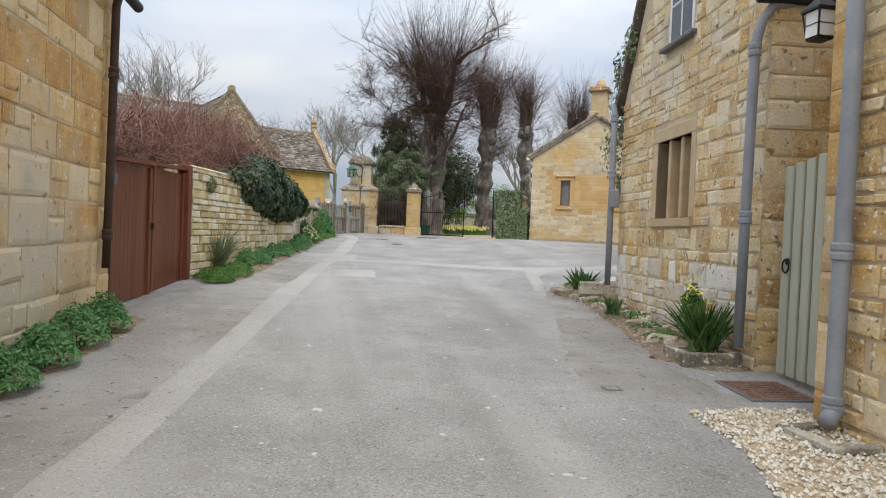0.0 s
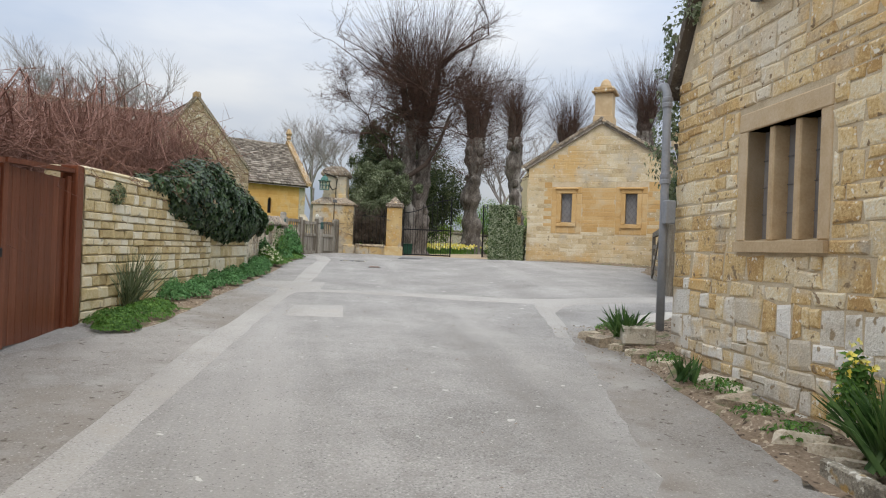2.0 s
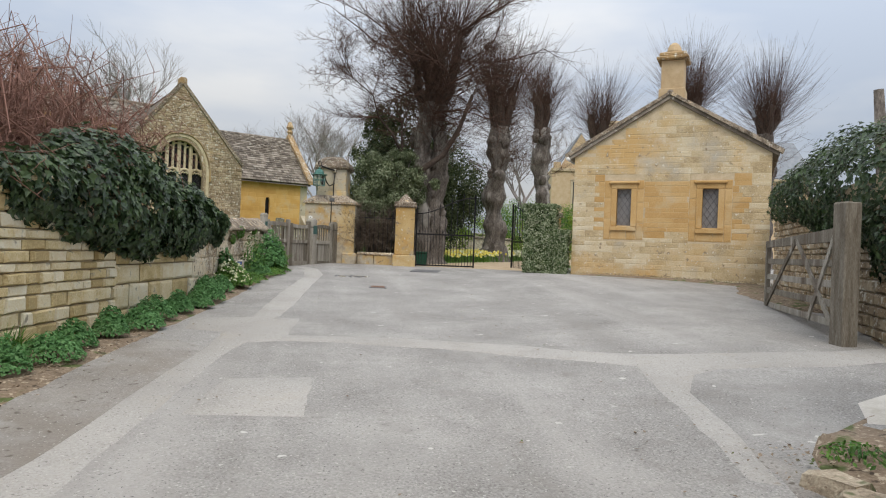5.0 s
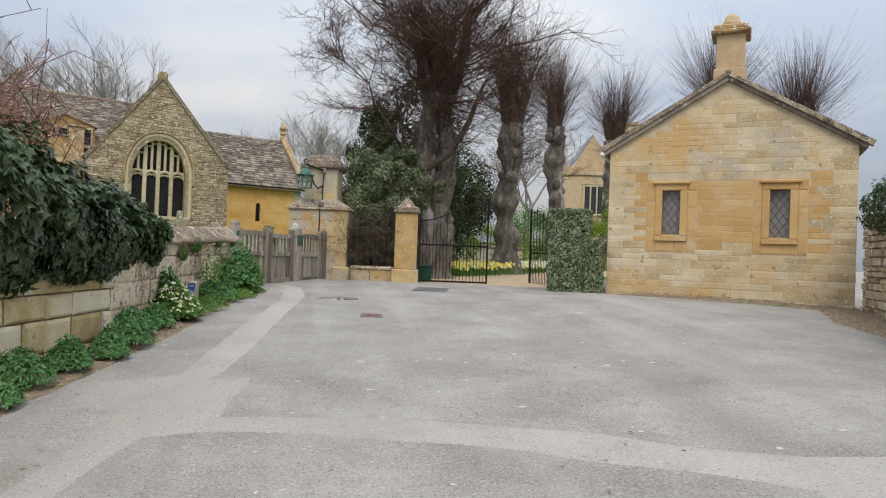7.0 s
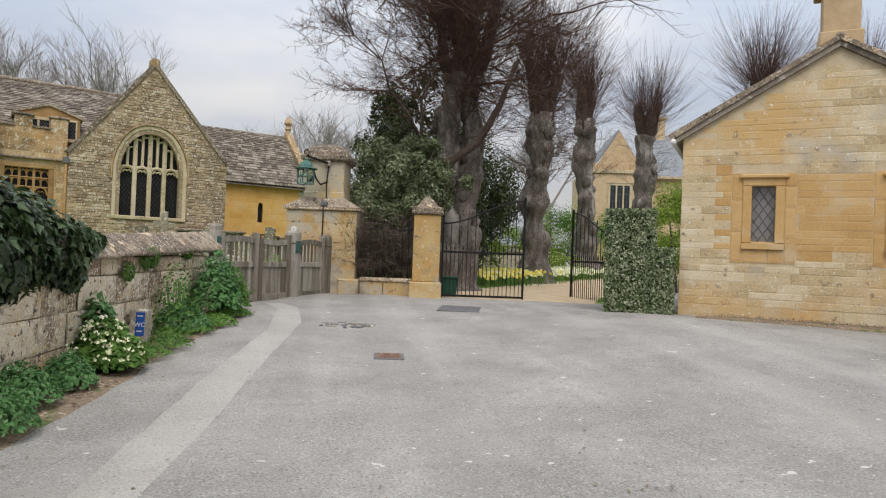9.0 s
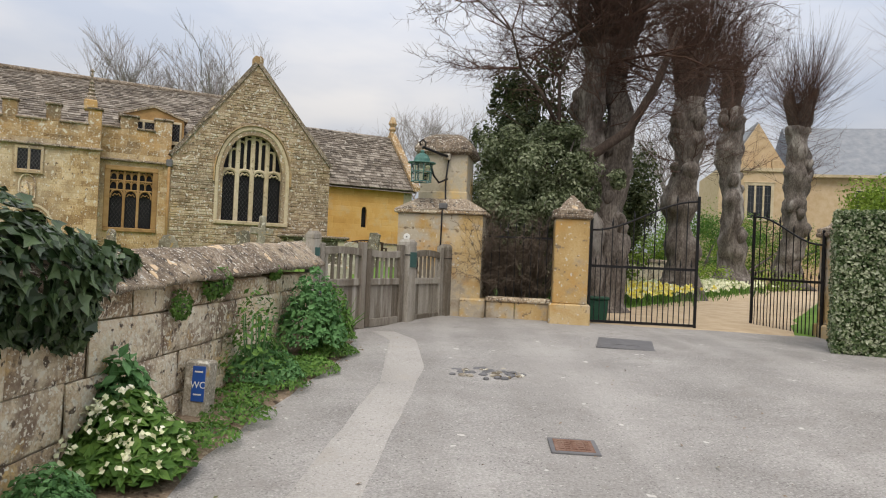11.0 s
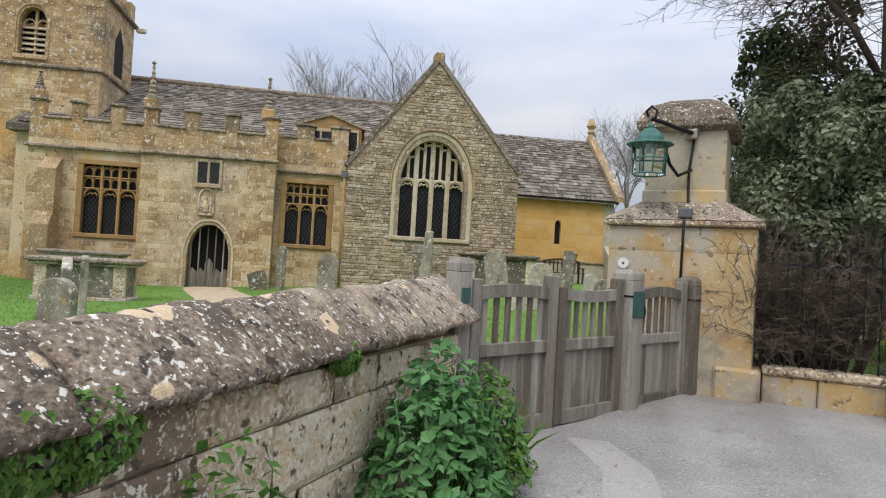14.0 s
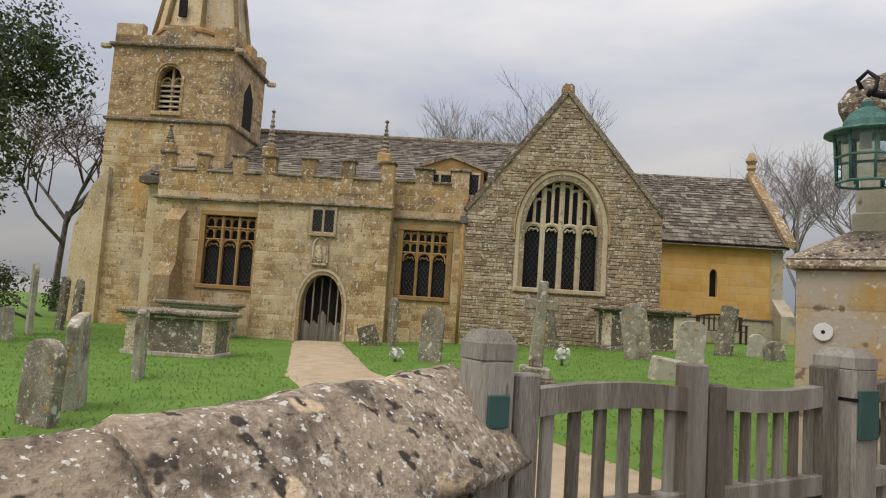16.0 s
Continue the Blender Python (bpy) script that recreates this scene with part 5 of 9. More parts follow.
# buttress
bt = prism([(0, 1.0), (0.75, 1.0), (0.75, 2.9), (0.45, 3.3), (0.45, 4.6), (0.0, 5.0)], 0, 0.5)
bmesh.ops.transform(bt, matrix=Matrix.Translation((-11.9, 0.6, 0)) @ Matrix.Rotation(radians(-90), 4, "Z"), verts=bt.verts)
part("buttress", bt, M_CHURCH, aisle)
# battlements and pinnacles
def battlement(parent, u0, u1, y, z0, z1, pattern, material):
    n = len(pattern)
    w = (u1 - u0) / n
    for i, c in enumerate(pattern):
        a = u0 + i * w
        if c == "1":
            part("merlon", box(a, a + w, y, y + 0.3, z0, z1, 0.012), material, parent)
            part("merlon_cap", box(a - 0.05, a + w + 0.05, y - 0.06, y + 0.36, z1, z1 + 0.08, 0.02), M_COPING, parent)
        else:
            part("crenel_cap", box(a - 0.03, a + w + 0.03, y - 0.06, y + 0.36, z0 - 0.01, z0 + 0.07, 0.02), M_COPING, parent)


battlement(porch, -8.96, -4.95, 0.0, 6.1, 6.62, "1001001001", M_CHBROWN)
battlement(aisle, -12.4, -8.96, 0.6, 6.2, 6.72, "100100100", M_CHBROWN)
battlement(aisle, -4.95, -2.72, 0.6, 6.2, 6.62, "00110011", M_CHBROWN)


def pinnacle(parent, u, y, z, top):
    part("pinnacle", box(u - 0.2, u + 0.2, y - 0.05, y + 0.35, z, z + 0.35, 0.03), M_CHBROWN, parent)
    h = top - z - 0.35
    prof = [(0.17, 0), (0.17, 0.1), (0.11, 0.14)]
    k = 0
    while k < 6:
        r = 0.12 * (1 - k / 7.5)
        prof += [(r * 0.8, 0.16 + (h - 0.3) * k / 6), (r * 1.15, 0.16 + (h - 0.3) * (k + 0.45) / 6)]
        k += 1
    prof += [(0.03, h - 0.12), (0.075, h - 0.07), (0.02, h)]
    part("pinnacle_spire", lathe(prof, 8, m=Matrix.Translation((u, y + 0.15, z + 0.35))), M_COPING, parent)


pinnacle(porch, -8.8, 0.0, 6.6, 8.15)
pinnacle(porch, -5.3, 0.0, 6.6, 8.0)
pinnacle(aisle, -12.25, 0.6, 6.7, 7.7)
# pedimented dormer on the aisle
dorm = new("dormer")
dorm.parent = church
part("wall", prism([(-4.35, 5.9), (-2.3, 5.9), (-2.3, 6.75), (-3.32, 7.12), (-4.35, 6.75)], 0.95, 2.5), M_CHORANGE, dorm)
coping("pediment_coping", dorm, [(-4.45, 6.72), (-3.32, 7.12), (-2.2, 6.72)], 0.88, 2.5, 0.08)
squared_window("window", dorm, -4.0, -3.3, 6.2, 6.55, 2, M_CHDRESS, depth=-0.03, frame_w=0.08, lead=0.1, glass=M_CHGLASS, label="small two-light dormer window", face=0.06).location.y = 0.94
squared_window("window", dorm, -2.75, -2.45, 5.95, 6.6, 1, M_CHDRESS, depth=-0.03, frame_w=0.06, lead=0.1, glass=M_CHGLASS, label="narrow single-light dormer window", face=0.06).location.y = 0.94

# nave with its stone slate roof
nave = new("nave")
nave.parent = church
part("roof", prism([(0.9, 6.0), (6.8, 9.05), (12, 6.2), (12, 5.8), (0.9, 5.8)], 0.2, 13.2), M_SLATE, nave).matrix_local = Matrix.Rotation(radians(90), 4, "Z") @ Matrix.Diagonal((1, 1, 1, 1))
slates("slate", nave, slope_m((0, 1.0, 6.08), (0, 5.9, 3.0)), -12.9, 0.2, 6.7, 0.24, 0.3, 76)
tube("roof_ridge", [(-13.0, 6.8, 9.12), (0.2, 6.8, 9.05)], 0.12, M_COPING, nave)
part("wall", box(-13, 2.8, 1.2, 11, 1.0, 5.9), M_CHURCH, nave)

# chancel
chancel = new("chancel")
chancel.parent = church
CD = 4.4
wall_core("wall", 2.6, 8.3, 1.2, [(2.6, 5.3), (8.3, 5.3)], [(5.82, 6.08, 3.45, 4.2, 4.42)], 0.5, M_OCHRE, chancel, "ochre limewashed chancel wall").location.y = CD
masonry("block", chancel, M_OCHRE, courses(2.6, 8.3, 2.75, 5.28, (0.22, 0.3), (0.4, 0.8), 77, None, arch_holes(5.78, 6.12, 3.4, 4.2, 4.46), 0.006), Matrix.Translation((0, CD, 0)), (0.003, 0.008), 0.006, 120, 24)
part("pane", box(5.8, 6.1, 0.15, 0.17, 3.4, 4.5), M_CHGLASS, chancel).location.y = CD
part("plinth", prism([(2.6, 1.2), (8.36, 1.2), (8.36, 2.68), (2.6, 2.68)], CD - 0.12, CD), M_RENDER, chancel, "grey limewashed plinth")
part("string_course", prism([(2.6, 2.68), (8.4, 2.68), (8.4, 2.76), (2.6, 2.76)], CD - 0.16, CD, None, 0.02), M_COPING, chancel)
part("eaves_board", box(2.9, 8.45, CD - 0.2, CD - 0.02, 5.22, 5.34), M_RUSTPIPE, chancel)
part("end_wall", prism([(0, 1.2), (6.4, 1.2), (6.4, 5.3), (3.2, 8.3), (0, 5.3)], -8.3, -7.8), M_CHURCH, chancel).matrix_local = Matrix.Translation((0, CD, 0)) @ Matrix.Rotation(radians(90), 4, "Z")
part("quoin", box(7.9, 8.32, CD - 0.02, CD + 0.1, 2.76, 5.2), M_RENDER, chancel)
part("roof", prism([(CD - 0.3, 5.2), (CD + 3.2, 8.2), (CD + 6.7, 5.2), (CD + 3.2, 8.0)], -8.35, 0.0), M_SLATE, chancel).matrix_local = Matrix.Rotation(radians(90), 4, "Z")
slates("slate", chancel, slope_m((0, CD - 0.3, 5.3), (0, 3.5, 3.0)), 1.5, 8.35, 4.6, 0.2, 0.26, 78, 300)
gc = [(CD - 0.35, 5.3), (CD + 3.2, 8.42), (CD + 6.7, 5.3)]
for (a, b) in zip(gc, gc[1:]):
    part("gable_coping", prism([a, b, (b[0], b[1] + 0.22), (a[0], a[1] + 0.22)], -8.6, -8.25), M_CHBROWN, chancel).matrix_local = Matrix.Rotation(radians(90), 4, "Z")
part("finial", lathe([(0.14, 0), (0.12, 0.2), (0.2, 0.3), (0.12, 0.45), (0.24, 0.6), (0.16, 0.8), (0.1, 0.95)], 8, m=Matrix.Translation((8.42, CD + 3.2, 8.5))), M_CHBROWN, chancel)
cb = prism([(0, 1.2), (0.8, 1.2), (0.8, 2.9), (0, 3.5)], 0, 0.45)
bmesh.ops.transform(cb, matrix=Matrix.Translation((7.95, CD, 0)) @ Matrix.Rotation(radians(-90), 4, "Z"), verts=cb.verts)
part("buttress", cb, M_RENDER, chancel)

# tower
tower = new("tower")
tower.parent = church
T0, T1, TD = -15.15, -10.95, 2.0
wall_core("wall", T0, T1, 1.0, [(T0, 10.7), (T1, 10.7)], [(-13.52, -12.7, 8.42, 9.55, 10.0)], 0.5, M_CHURCH, tower).location.y = TD
part("wall", box(T1 - 0.5, T1, TD + 0.5, TD + 3.2, 1.0, 10.7), M_CHURCH, tower)
part("wall", box(T0, T0 + 0.5, TD + 0.5, TD + 3.2, 1.0, 10.7), M_CHURCH, tower)
part("wall", box(T0 + 0.5, T1 - 0.5, TD + 2.7, TD + 3.2, 1.0, 10.7), M_CHURCH, tower)
tm = Matrix.Translation((0, TD, 0))
tw_holes = arch_holes(-13.6, -12.62, 8.35, 9.55, 10.1) + [(T0 - 0.1, T1 + 0.1, 8.0, 8.15)]
church_stones(tower, courses(T0, T1, 1.1, 10.65, (0.12, 0.24), (0.2, 0.5), 79, None, tw_holes, 0.012, (0.5, 0.3), 0.3), 8.05, tm, 160, 25)
ts = Matrix.Translation((T1, TD, 0)) @ Matrix.Rotation(radians(90), 4, "Z")
church_stones(tower, courses(0, 3.2, 6.5, 10.65, (0.15, 0.28), (0.25, 0.6), 80, None, arch_holes(1.2, 2.1, 8.35, 9.55, 10.1), 0.014), 8.05, ts, 60, 26)
# flat dark sheet on the wall face paints the side belfry opening's shade
part("belfry_recess", prism([(1.2, 8.35), (2.1, 8.35), (2.1, 9.55), (1.65, 10.1), (1.2, 9.55)], -0.006, -0.002), M_DARK, tower).matrix_local = ts
for z, p in ((8.05, 0.1), (10.62, 0.14)):
    part("string_course", box(T0 - p, T1 + p, TD - p, TD + 3.2 + p, z, z + 0.12, 0.03), M_COPING, tower)
louv = tracery_window("belfry_window", tower, -13.52, -12.7, 8.42, 9.55, 10.0, 2, M_CHURCH, 9.55, dep=0.4, mw=0.08, frame=0.12, upper=False, label="two-light belfry window with stone louvres", lead=0)
louv.location.y = TD
for i in range(6):
    z = 8.5 + i * 0.18
    bm = box(-13.5, -12.72, -0.1, 0.1, -0.02, 0.02)
    bmesh.ops.transform(bm, matrix=Matrix.Translation((0, 0.27, z)) @ Matrix.Rotation(radians(35), 4, "X"), verts=bm.verts)
    part("louvre", bm, M_BLOCK, louv)
for (a, b) in ((T0, T0 + 0.95), (T0 + 1.75, T1 - 1.55), (T1 - 0.75, T1)):
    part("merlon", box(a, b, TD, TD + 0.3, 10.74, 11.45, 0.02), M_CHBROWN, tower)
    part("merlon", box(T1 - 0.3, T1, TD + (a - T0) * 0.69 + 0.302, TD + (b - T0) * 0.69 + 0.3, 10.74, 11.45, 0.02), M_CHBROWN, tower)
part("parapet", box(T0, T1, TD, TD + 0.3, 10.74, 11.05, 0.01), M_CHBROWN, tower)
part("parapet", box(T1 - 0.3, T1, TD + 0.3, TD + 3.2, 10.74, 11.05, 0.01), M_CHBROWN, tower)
for u, v in ((T0 - 0.1, TD - 0.1), (T1 + 0.1, TD - 0.1), (T1 + 0.1, TD + 3.3)):
    part("gargoyle", box(u - 0.3 if u < -13 else u - 0.05, u + 0.05 if u < -13 else u + 0.3, v - 0.1, v + 0.1, 10.5, 10.68, 0.04), M_BLOCK, tower)
spc = ((T0 + T1) / 2 + 0.1, TD + 1.9)
bm = lathe([(1.75, 10.7), (1.72, 11.5), (1.6, 11.6), (1.0, 15.5), (0.1, 21.5)], 8, m=Matrix.Translation((spc[0], spc[1], 0)) @ Matrix.Rotation(radians(22.5), 4, "Z"))
spire = part("spire", bm, M_CHURCH, tower)
for k in range(8):
    a = radians(22.5 + 45 * k)
    c, s = math.cos(a), math.sin(a)
    tube("spire_rib", [(spc[0] + 1.66 * c, spc[1] + 1.66 * s, 11.55), (spc[0] + 1.0 * c, spc[1] + 1.0 * s, 15.5), (spc[0] + 0.12 * c, spc[1] + 0.12 * s, 21.3)], (0.09, 0.07, 0.04), M_CHURCH, spire, sides=6)
# solid dark block, its colour the shade inside a small spire opening
part("spire_light", box(-0.13, 0.13, -0.05, 0.05, 11.9, 12.5), M_DARK, spire).location = (spc[0] - 0.1, spc[1] - 1.56, 0)
part("spire_band", lathe([(1.8, 11.35), (1.8, 11.45), (1.68, 11.6)], 8, m=Matrix.Translation((spc[0], spc[1], 0)) @ Matrix.Rotation(radians(22.5), 4, "Z")), M_CHORANGE, spire)
bt = prism([(0, 1.0), (1.1, 1.0), (1.0, 4.4), (0.5, 5.8), (0, 6.4)], 0, 0.8)
bmesh.ops.transform(bt, matrix=Matrix.Translation((T0 + 0.4, TD + 0.6, 0)) @ Matrix.Rotation(radians(180), 4, "Z"), verts=bt.verts)
part("buttress", bt, M_CHURCH, tower)


# ---- churchyard gates ----
CG = along((0.12, 22.95), (1.52, 25.15))
cgate_z = 1.30


def oak_post(u, w, h, label, collar=True, wood=M_GREYWOOD):
    p = thing("gate_post", CG @ Matrix.Translation((u, 0, 0)), label, "post", "churchyard gate posts")
    part("shaft", box(-w / 2, w / 2, -w / 2, w / 2, 1.05, h - 0.09, 0.014), wood, p)
    part("cap", lathe([(w * 0.70, 0), (w * 0.68, 0.05), (w * 0.45, 0.09)], 4, m=Matrix.Translation((0, 0, h - 0.095)) @ Matrix.Rotation(radians(45), 4, "Z")), wood, p)
    if collar:
        part("iron_strap", box(-w / 2 - 0.004, w / 2 + 0.004, -w / 2 - 0.004, w / 2 + 0.004, h - 0.24, h - 0.225), M_IRON, p, "thin black iron strap")
    return p


pl = oak_post(-0.22, 0.135, 2.50, "weathered grey oak gate post with small green plaque beside the wall", False, M_PALEOAK)
part("plaque", box(-0.04, 0.04, -0.078, -0.066, 2.20, 2.30, 0.003), M_PLAQUE, pl, "small green plaque")
pm = oak_post(1.82, 0.20, 2.49, "weathered grey oak gate post with dark green notice plate")
part("plaque", box(-0.08, 0.08, -0.115, -0.1, 2.08, 2.30, 0.003), M_PLAQUE, pm, "dark green notice plate")
oak_post(2.94, 0.22, 2.46, "weathered grey oak gate post in front of the stone pier")


def oak_leaf(u0, u1, sag, label):
    """A gate leaf: stiles, curved top rail, open balusters over close boards."""
    lf = thing("oak_gate", CG, label, "gate", "churchyard oak gates")
    part("stile", box(u0, u0 + 0.10, -0.03, 0.04, 1.27, 2.36 if sag < 0 else 2.32, 0.008), M_GREYWOOD, lf)
    part("stile", box(u1 - 0.11, u1, -0.035, 0.045, 1.25, 2.40, 0.008), M_GREYWOOD, lf)
    n = 8
    top = [(u0 + 0.1 + (u1 - u0 - 0.21) * i / n, 2.31 + sag * (1 - (2 * i / n - 1) ** 2) * -1) for i in range(n + 1)]
    low = [(u, z - 0.09) for u, z in top][::-1]
    part("top_rail", prism(top + low, -0.025, 0.035), M_GREYWOOD, lf)
    part("middle_rail", box(u0 + 0.1, u1 - 0.11, -0.03, 0.04, 1.83, 1.92, 0.006), M_GREYWOOD, lf)
    part("bottom_rail", box(u0 + 0.1, u1 - 0.11, -0.03, 0.04, 1.27, 1.38, 0.006), M_GREYWOOD, lf)
    k = max(3, round((u1 - u0 - 0.21) / 0.115))
    st = (u1 - u0 - 0.21) / (k + 0.0)
    for i in range(k):
        a = u0 + 0.1 + st * (i + 0.5)
        part("baluster", box(a - 0.024, a + 0.024, -0.005, 0.02, 1.915, 2.26, 0.004), M_GREYWOOD, lf)
    kb = max(3, round((u1 - u0 - 0.21) / 0.14))
    sb = (u1 - u0 - 0.21) / kb
    for i in range(kb):
        a = u0 + 0.1 + sb * i
        part("board", box(a + 0.002, a + sb - 0.002, 0.0, 0.022, 1.37, 1.84), M_GREYWOOD, lf)
    return lf


oak_leaf(-0.12, 0.81, -0.02, "weathered oak gate leaf with open balusters and boarded lower half, closed")
oak_leaf(0.83, 1.71, 0.018, "weathered oak gate leaf with dipped top rail, closed")
wick = oak_leaf(1.93, 2.83, -0.035, "narrow weathered oak wicket gate with close balusters, closed")
tube("ring_latch", [(1.99 + 0.04 * math.cos(a), -0.05, 2.12 + 0.06 * math.sin(a)) for a in spaced(0, 6.28, 12)], 0.008, M_IRON, wick, "black iron ring latch", sides=5)

# ---- stone pier with lantern ----
PM = along((1.0, 25.55), (2.4, 25.25))
pier = thing("gate_pier", PM, "limewashed stone gate pier with square upper block and domed cap", "pier")
bm = box(-0.1, 1.28, 0, 1.3, 1.1, 2.94, 0.02)
part("base", bm, M_PIERST, pier)
bm = box(0.95, 1.36, -0.05, 1.35, 1.1, 1.62, 0.03)
part("plinth", bm, M_PIERST, pier)
masonry("ashlar", pier, M_PIERST, courses(-0.1, 1.28, 1.55, 2.93, (0.3, 0.46), (0.4, 0.7), 91, None, (), 0.006), I4, (0.003, 0.007), 0.004, 30, 31)
pside = Matrix.Translation((1.28, 0, 0)) @ Matrix.Rotation(radians(90), 4, "Z")
masonry("ashlar", pier, M_RENDER, courses(0, 1.3, 1.62, 2.93, (0.4, 0.5), (0.5, 0.8), 92, None, (), 0.006), pside, (0.003, 0.007), 0.004, 20, 32)
part("ledge", box(-0.16, 1.34, -0.06, 1.36, 2.94, 3.0, 0.015), M_BLOCK, pier)
sh = bmesh.new()
lo = [(-0.16, -0.06), (1.34, -0.06), (1.34, 1.36), (-0.16, 1.36)]
hi = [(0.17, 0.2), (0.99, 0.2), (0.99, 1.02), (0.17, 1.02)]
a = [sh.verts.new((x, y, 3.0)) for x, y in lo]
b = [sh.verts.new((x, y, 3.2)) for x, y in hi]
for i in range(4):
    sh.faces.new((a[i], a[(i + 1) % 4], b[(i + 1) % 4], b[i]))
sh.faces.new(b)
part("weathering", sh, M_COPING, pier)
part("block", box(0.19, 0.96, 0.22, 0.99, 3.1, 3.97, 0.012), M_RENDER, pier)
part("block_course", box(0.17, 0.98, 0.2, 1.01, 3.1, 3.32, 0.012), M_RENDER, pier)
cap = bmesh.new()
prof = [(0.42, 3.92), (0.475, 3.96), (0.48, 4.02), (0.43, 4.12), (0.33, 4.22), (0.19, 4.29), (0.06, 4.31)]
rings = []
for r_, z_ in prof:
    rings.append([cap.verts.new((0.575 + sx * r_, 0.605 + sy * r_, z_)) for sx, sy in ((-1, -1), (0, -1.03), (1, -1), (1.03, 0), (1, 1), (0, 1.03), (-1, 1), (-1.03, 0))])
for p, q in zip(rings, rings[1:]):
    for k in range(8):
        cap.faces.new((p[k], p[(k + 1) % 8], q[(k + 1) % 8], q[k]))
cap.faces.new(rings[0][::-1])
cap.faces.new(rings[-1])
part("cap", cap, M_COPING, pier, "domed lichened stone cap")

lamp = thing("lantern", PM @ Matrix.Translation((0.30, -0.22, 3.42)), "verdigris copper hanging lantern with glass panes on an iron bracket", "lantern")
for k in range(8):
    a = radians(22.5 + 45 * k)
    c, s = math.cos(a), math.sin(a)
    tube("glazing_bar", [(0.155 * c, 0.155 * s, 0.0), (0.17 * c, 0.17 * s, 0.30)], 0.008, M_VERDI, lamp, sides=5)
    a2 = radians(45 * k)
    bm = bmesh.new()
    c2, s2 = math.cos(radians(67.5 + 45 * k)), math.sin(radians(67.5 + 45 * k))
    vv = [bm.verts.new(p) for p in ((0.152 * c, 0.152 * s, 0.005), (0.152 * c2, 0.152 * s2, 0.005), (0.166 * c2, 0.166 * s2, 0.295), (0.166 * c, 0.166 * s, 0.295))]
    bm.faces.new(vv)
    part("pane", bm, M_CLEAR, lamp).visible_shadow = False
for z, r_ in ((0.0, 0.16), (0.15, 0.165), (0.30, 0.175)):
    tube("ring", [(r_ * math.cos(radians(22.5 + 45 * k)), r_ * math.sin(radians(22.5 + 45 * k)), z) for k in range(9)], 0.009, M_VERDI, lamp, sides=5)
part("roof", lathe([(0.225, 0.29), (0.22, 0.302), (0.13, 0.315), (0.125, 0.36), (0.095, 0.415), (0.05, 0.445), (0.03, 0.45), (0.035, 0.48), (0.015, 0.5)], 16), M_VERDI, lamp, "green copper domed top")
part("bulb_holder", lathe([(0.03, 0.2), (0.03, 0.29)], 8), M_WHITE, lamp)
tube("hook", [(0.0, 0, 0.52), (0.04, 0, 0.56), (0.05, 0, 0.62), (0.0, 0, 0.67), (-0.05, 0, 0.62), (-0.03, 0, 0.57)], 0.014, M_IRON, lamp, sides=6)
tube("bracket", [(0.0, 0, 0.55), (0.10, 0.06, 0.52), (0.24, 0.22, 0.48), (0.38, 0.42, 0.46)], 0.022, M_IRON, lamp, sides=8)
tube("stay", [(0.12, 0.08, 0.30), (0.17, 0.14, 0.12), (0.24, 0.24, 0.02), (0.34, 0.42, 0.10)], 0.018, M_IRON, lamp, sides=6)
cable = thing("cable", PM, "black cable with junction boxes running up the pier", "cable")
tube("wire", [(0.66, 0.19, 3.88), (0.62, 0.19, 3.5), (0.63, 0.19, 3.12), (0.63, -0.075, 2.97), (0.62, -0.02, 2.7), (0.61, -0.02, 1.9), (0.6, -0.02, 1.6)], 0.014, M_IRON, cable, sides=6)
part("junction_box", box(0.57, 0.69, 0.13, 0.22, 3.83, 3.93, 0.01), M_STONEGREY, cable, "pale grey junction box")
part("junction_box", box(0.57, 0.70, -0.07, 0.02, 3.02, 3.11, 0.01), M_LEAD, cable)
sg = thing("wall_sign", PM @ Matrix.Translation((0.06, -0.012, 2.55)), "small round white sign on the pier", "sign")
part("disc", lathe([(0.055, 0), (0.055, 0.008), (0.05, 0.01)], 18, m=Matrix.Rotation(radians(90), 4, "X")), M_WHITE, sg)
part("mark", lathe([(0.012, 0.01), (0.012, 0.012)], 10, m=Matrix.Rotation(radians(90), 4, "X")), M_DARK, sg)

# dwarf wall and railing between pier and gate post
IP = along((3.0, 25.2), (7.0, 24.6))
dw = thing("dwarf_wall", IP, "low stone dwarf wall with thin iron railing between pier and post", "wall")
part("coping", box(-0.66, 0.36, 0.0, 0.24, 1.58, 1.66, 0.02), M_BLOCK, dw)
for i, (a, b) in enumerate(((-0.66, -0.2), (-0.2, 0.36))):
    part("block", box(a + 0.004, b - 0.004, 0.03, 0.22, 1.12, 1.58, 0.015), M_PIERST, dw)
for i in range(8):
    part("rail_bar", lathe([(0.009, 1.6), (0.009, 2.75), (0.016, 2.78), (0.002, 2.86)], 5, m=Matrix.Translation((-0.6 + i * 0.125, 0.12, 0))), M_IRON, dw)
part("rail", box(-0.66, 0.36, 0.11, 0.13, 2.6, 2.63), M_IRON, dw)
gp = thing("stone_gate_post", IP @ Matrix.Translation((0.63, 0, 0)), "ochre square stone gate post with moulded pyramidal cap", "post", "drive gate posts")
part("base", box(-0.31, 0.31, -0.3, 0.32, 1.1, 1.62, 0.02), M_PIERST, gp)
part("shaft", box(-0.26, 0.26, -0.26, 0.27, 1.62, 2.92, 0.015), M_PIERST, gp)
part("cornice", box(-0.31, 0.31, -0.31, 0.32, 2.92, 3.0, 0.025), M_COPING, gp)
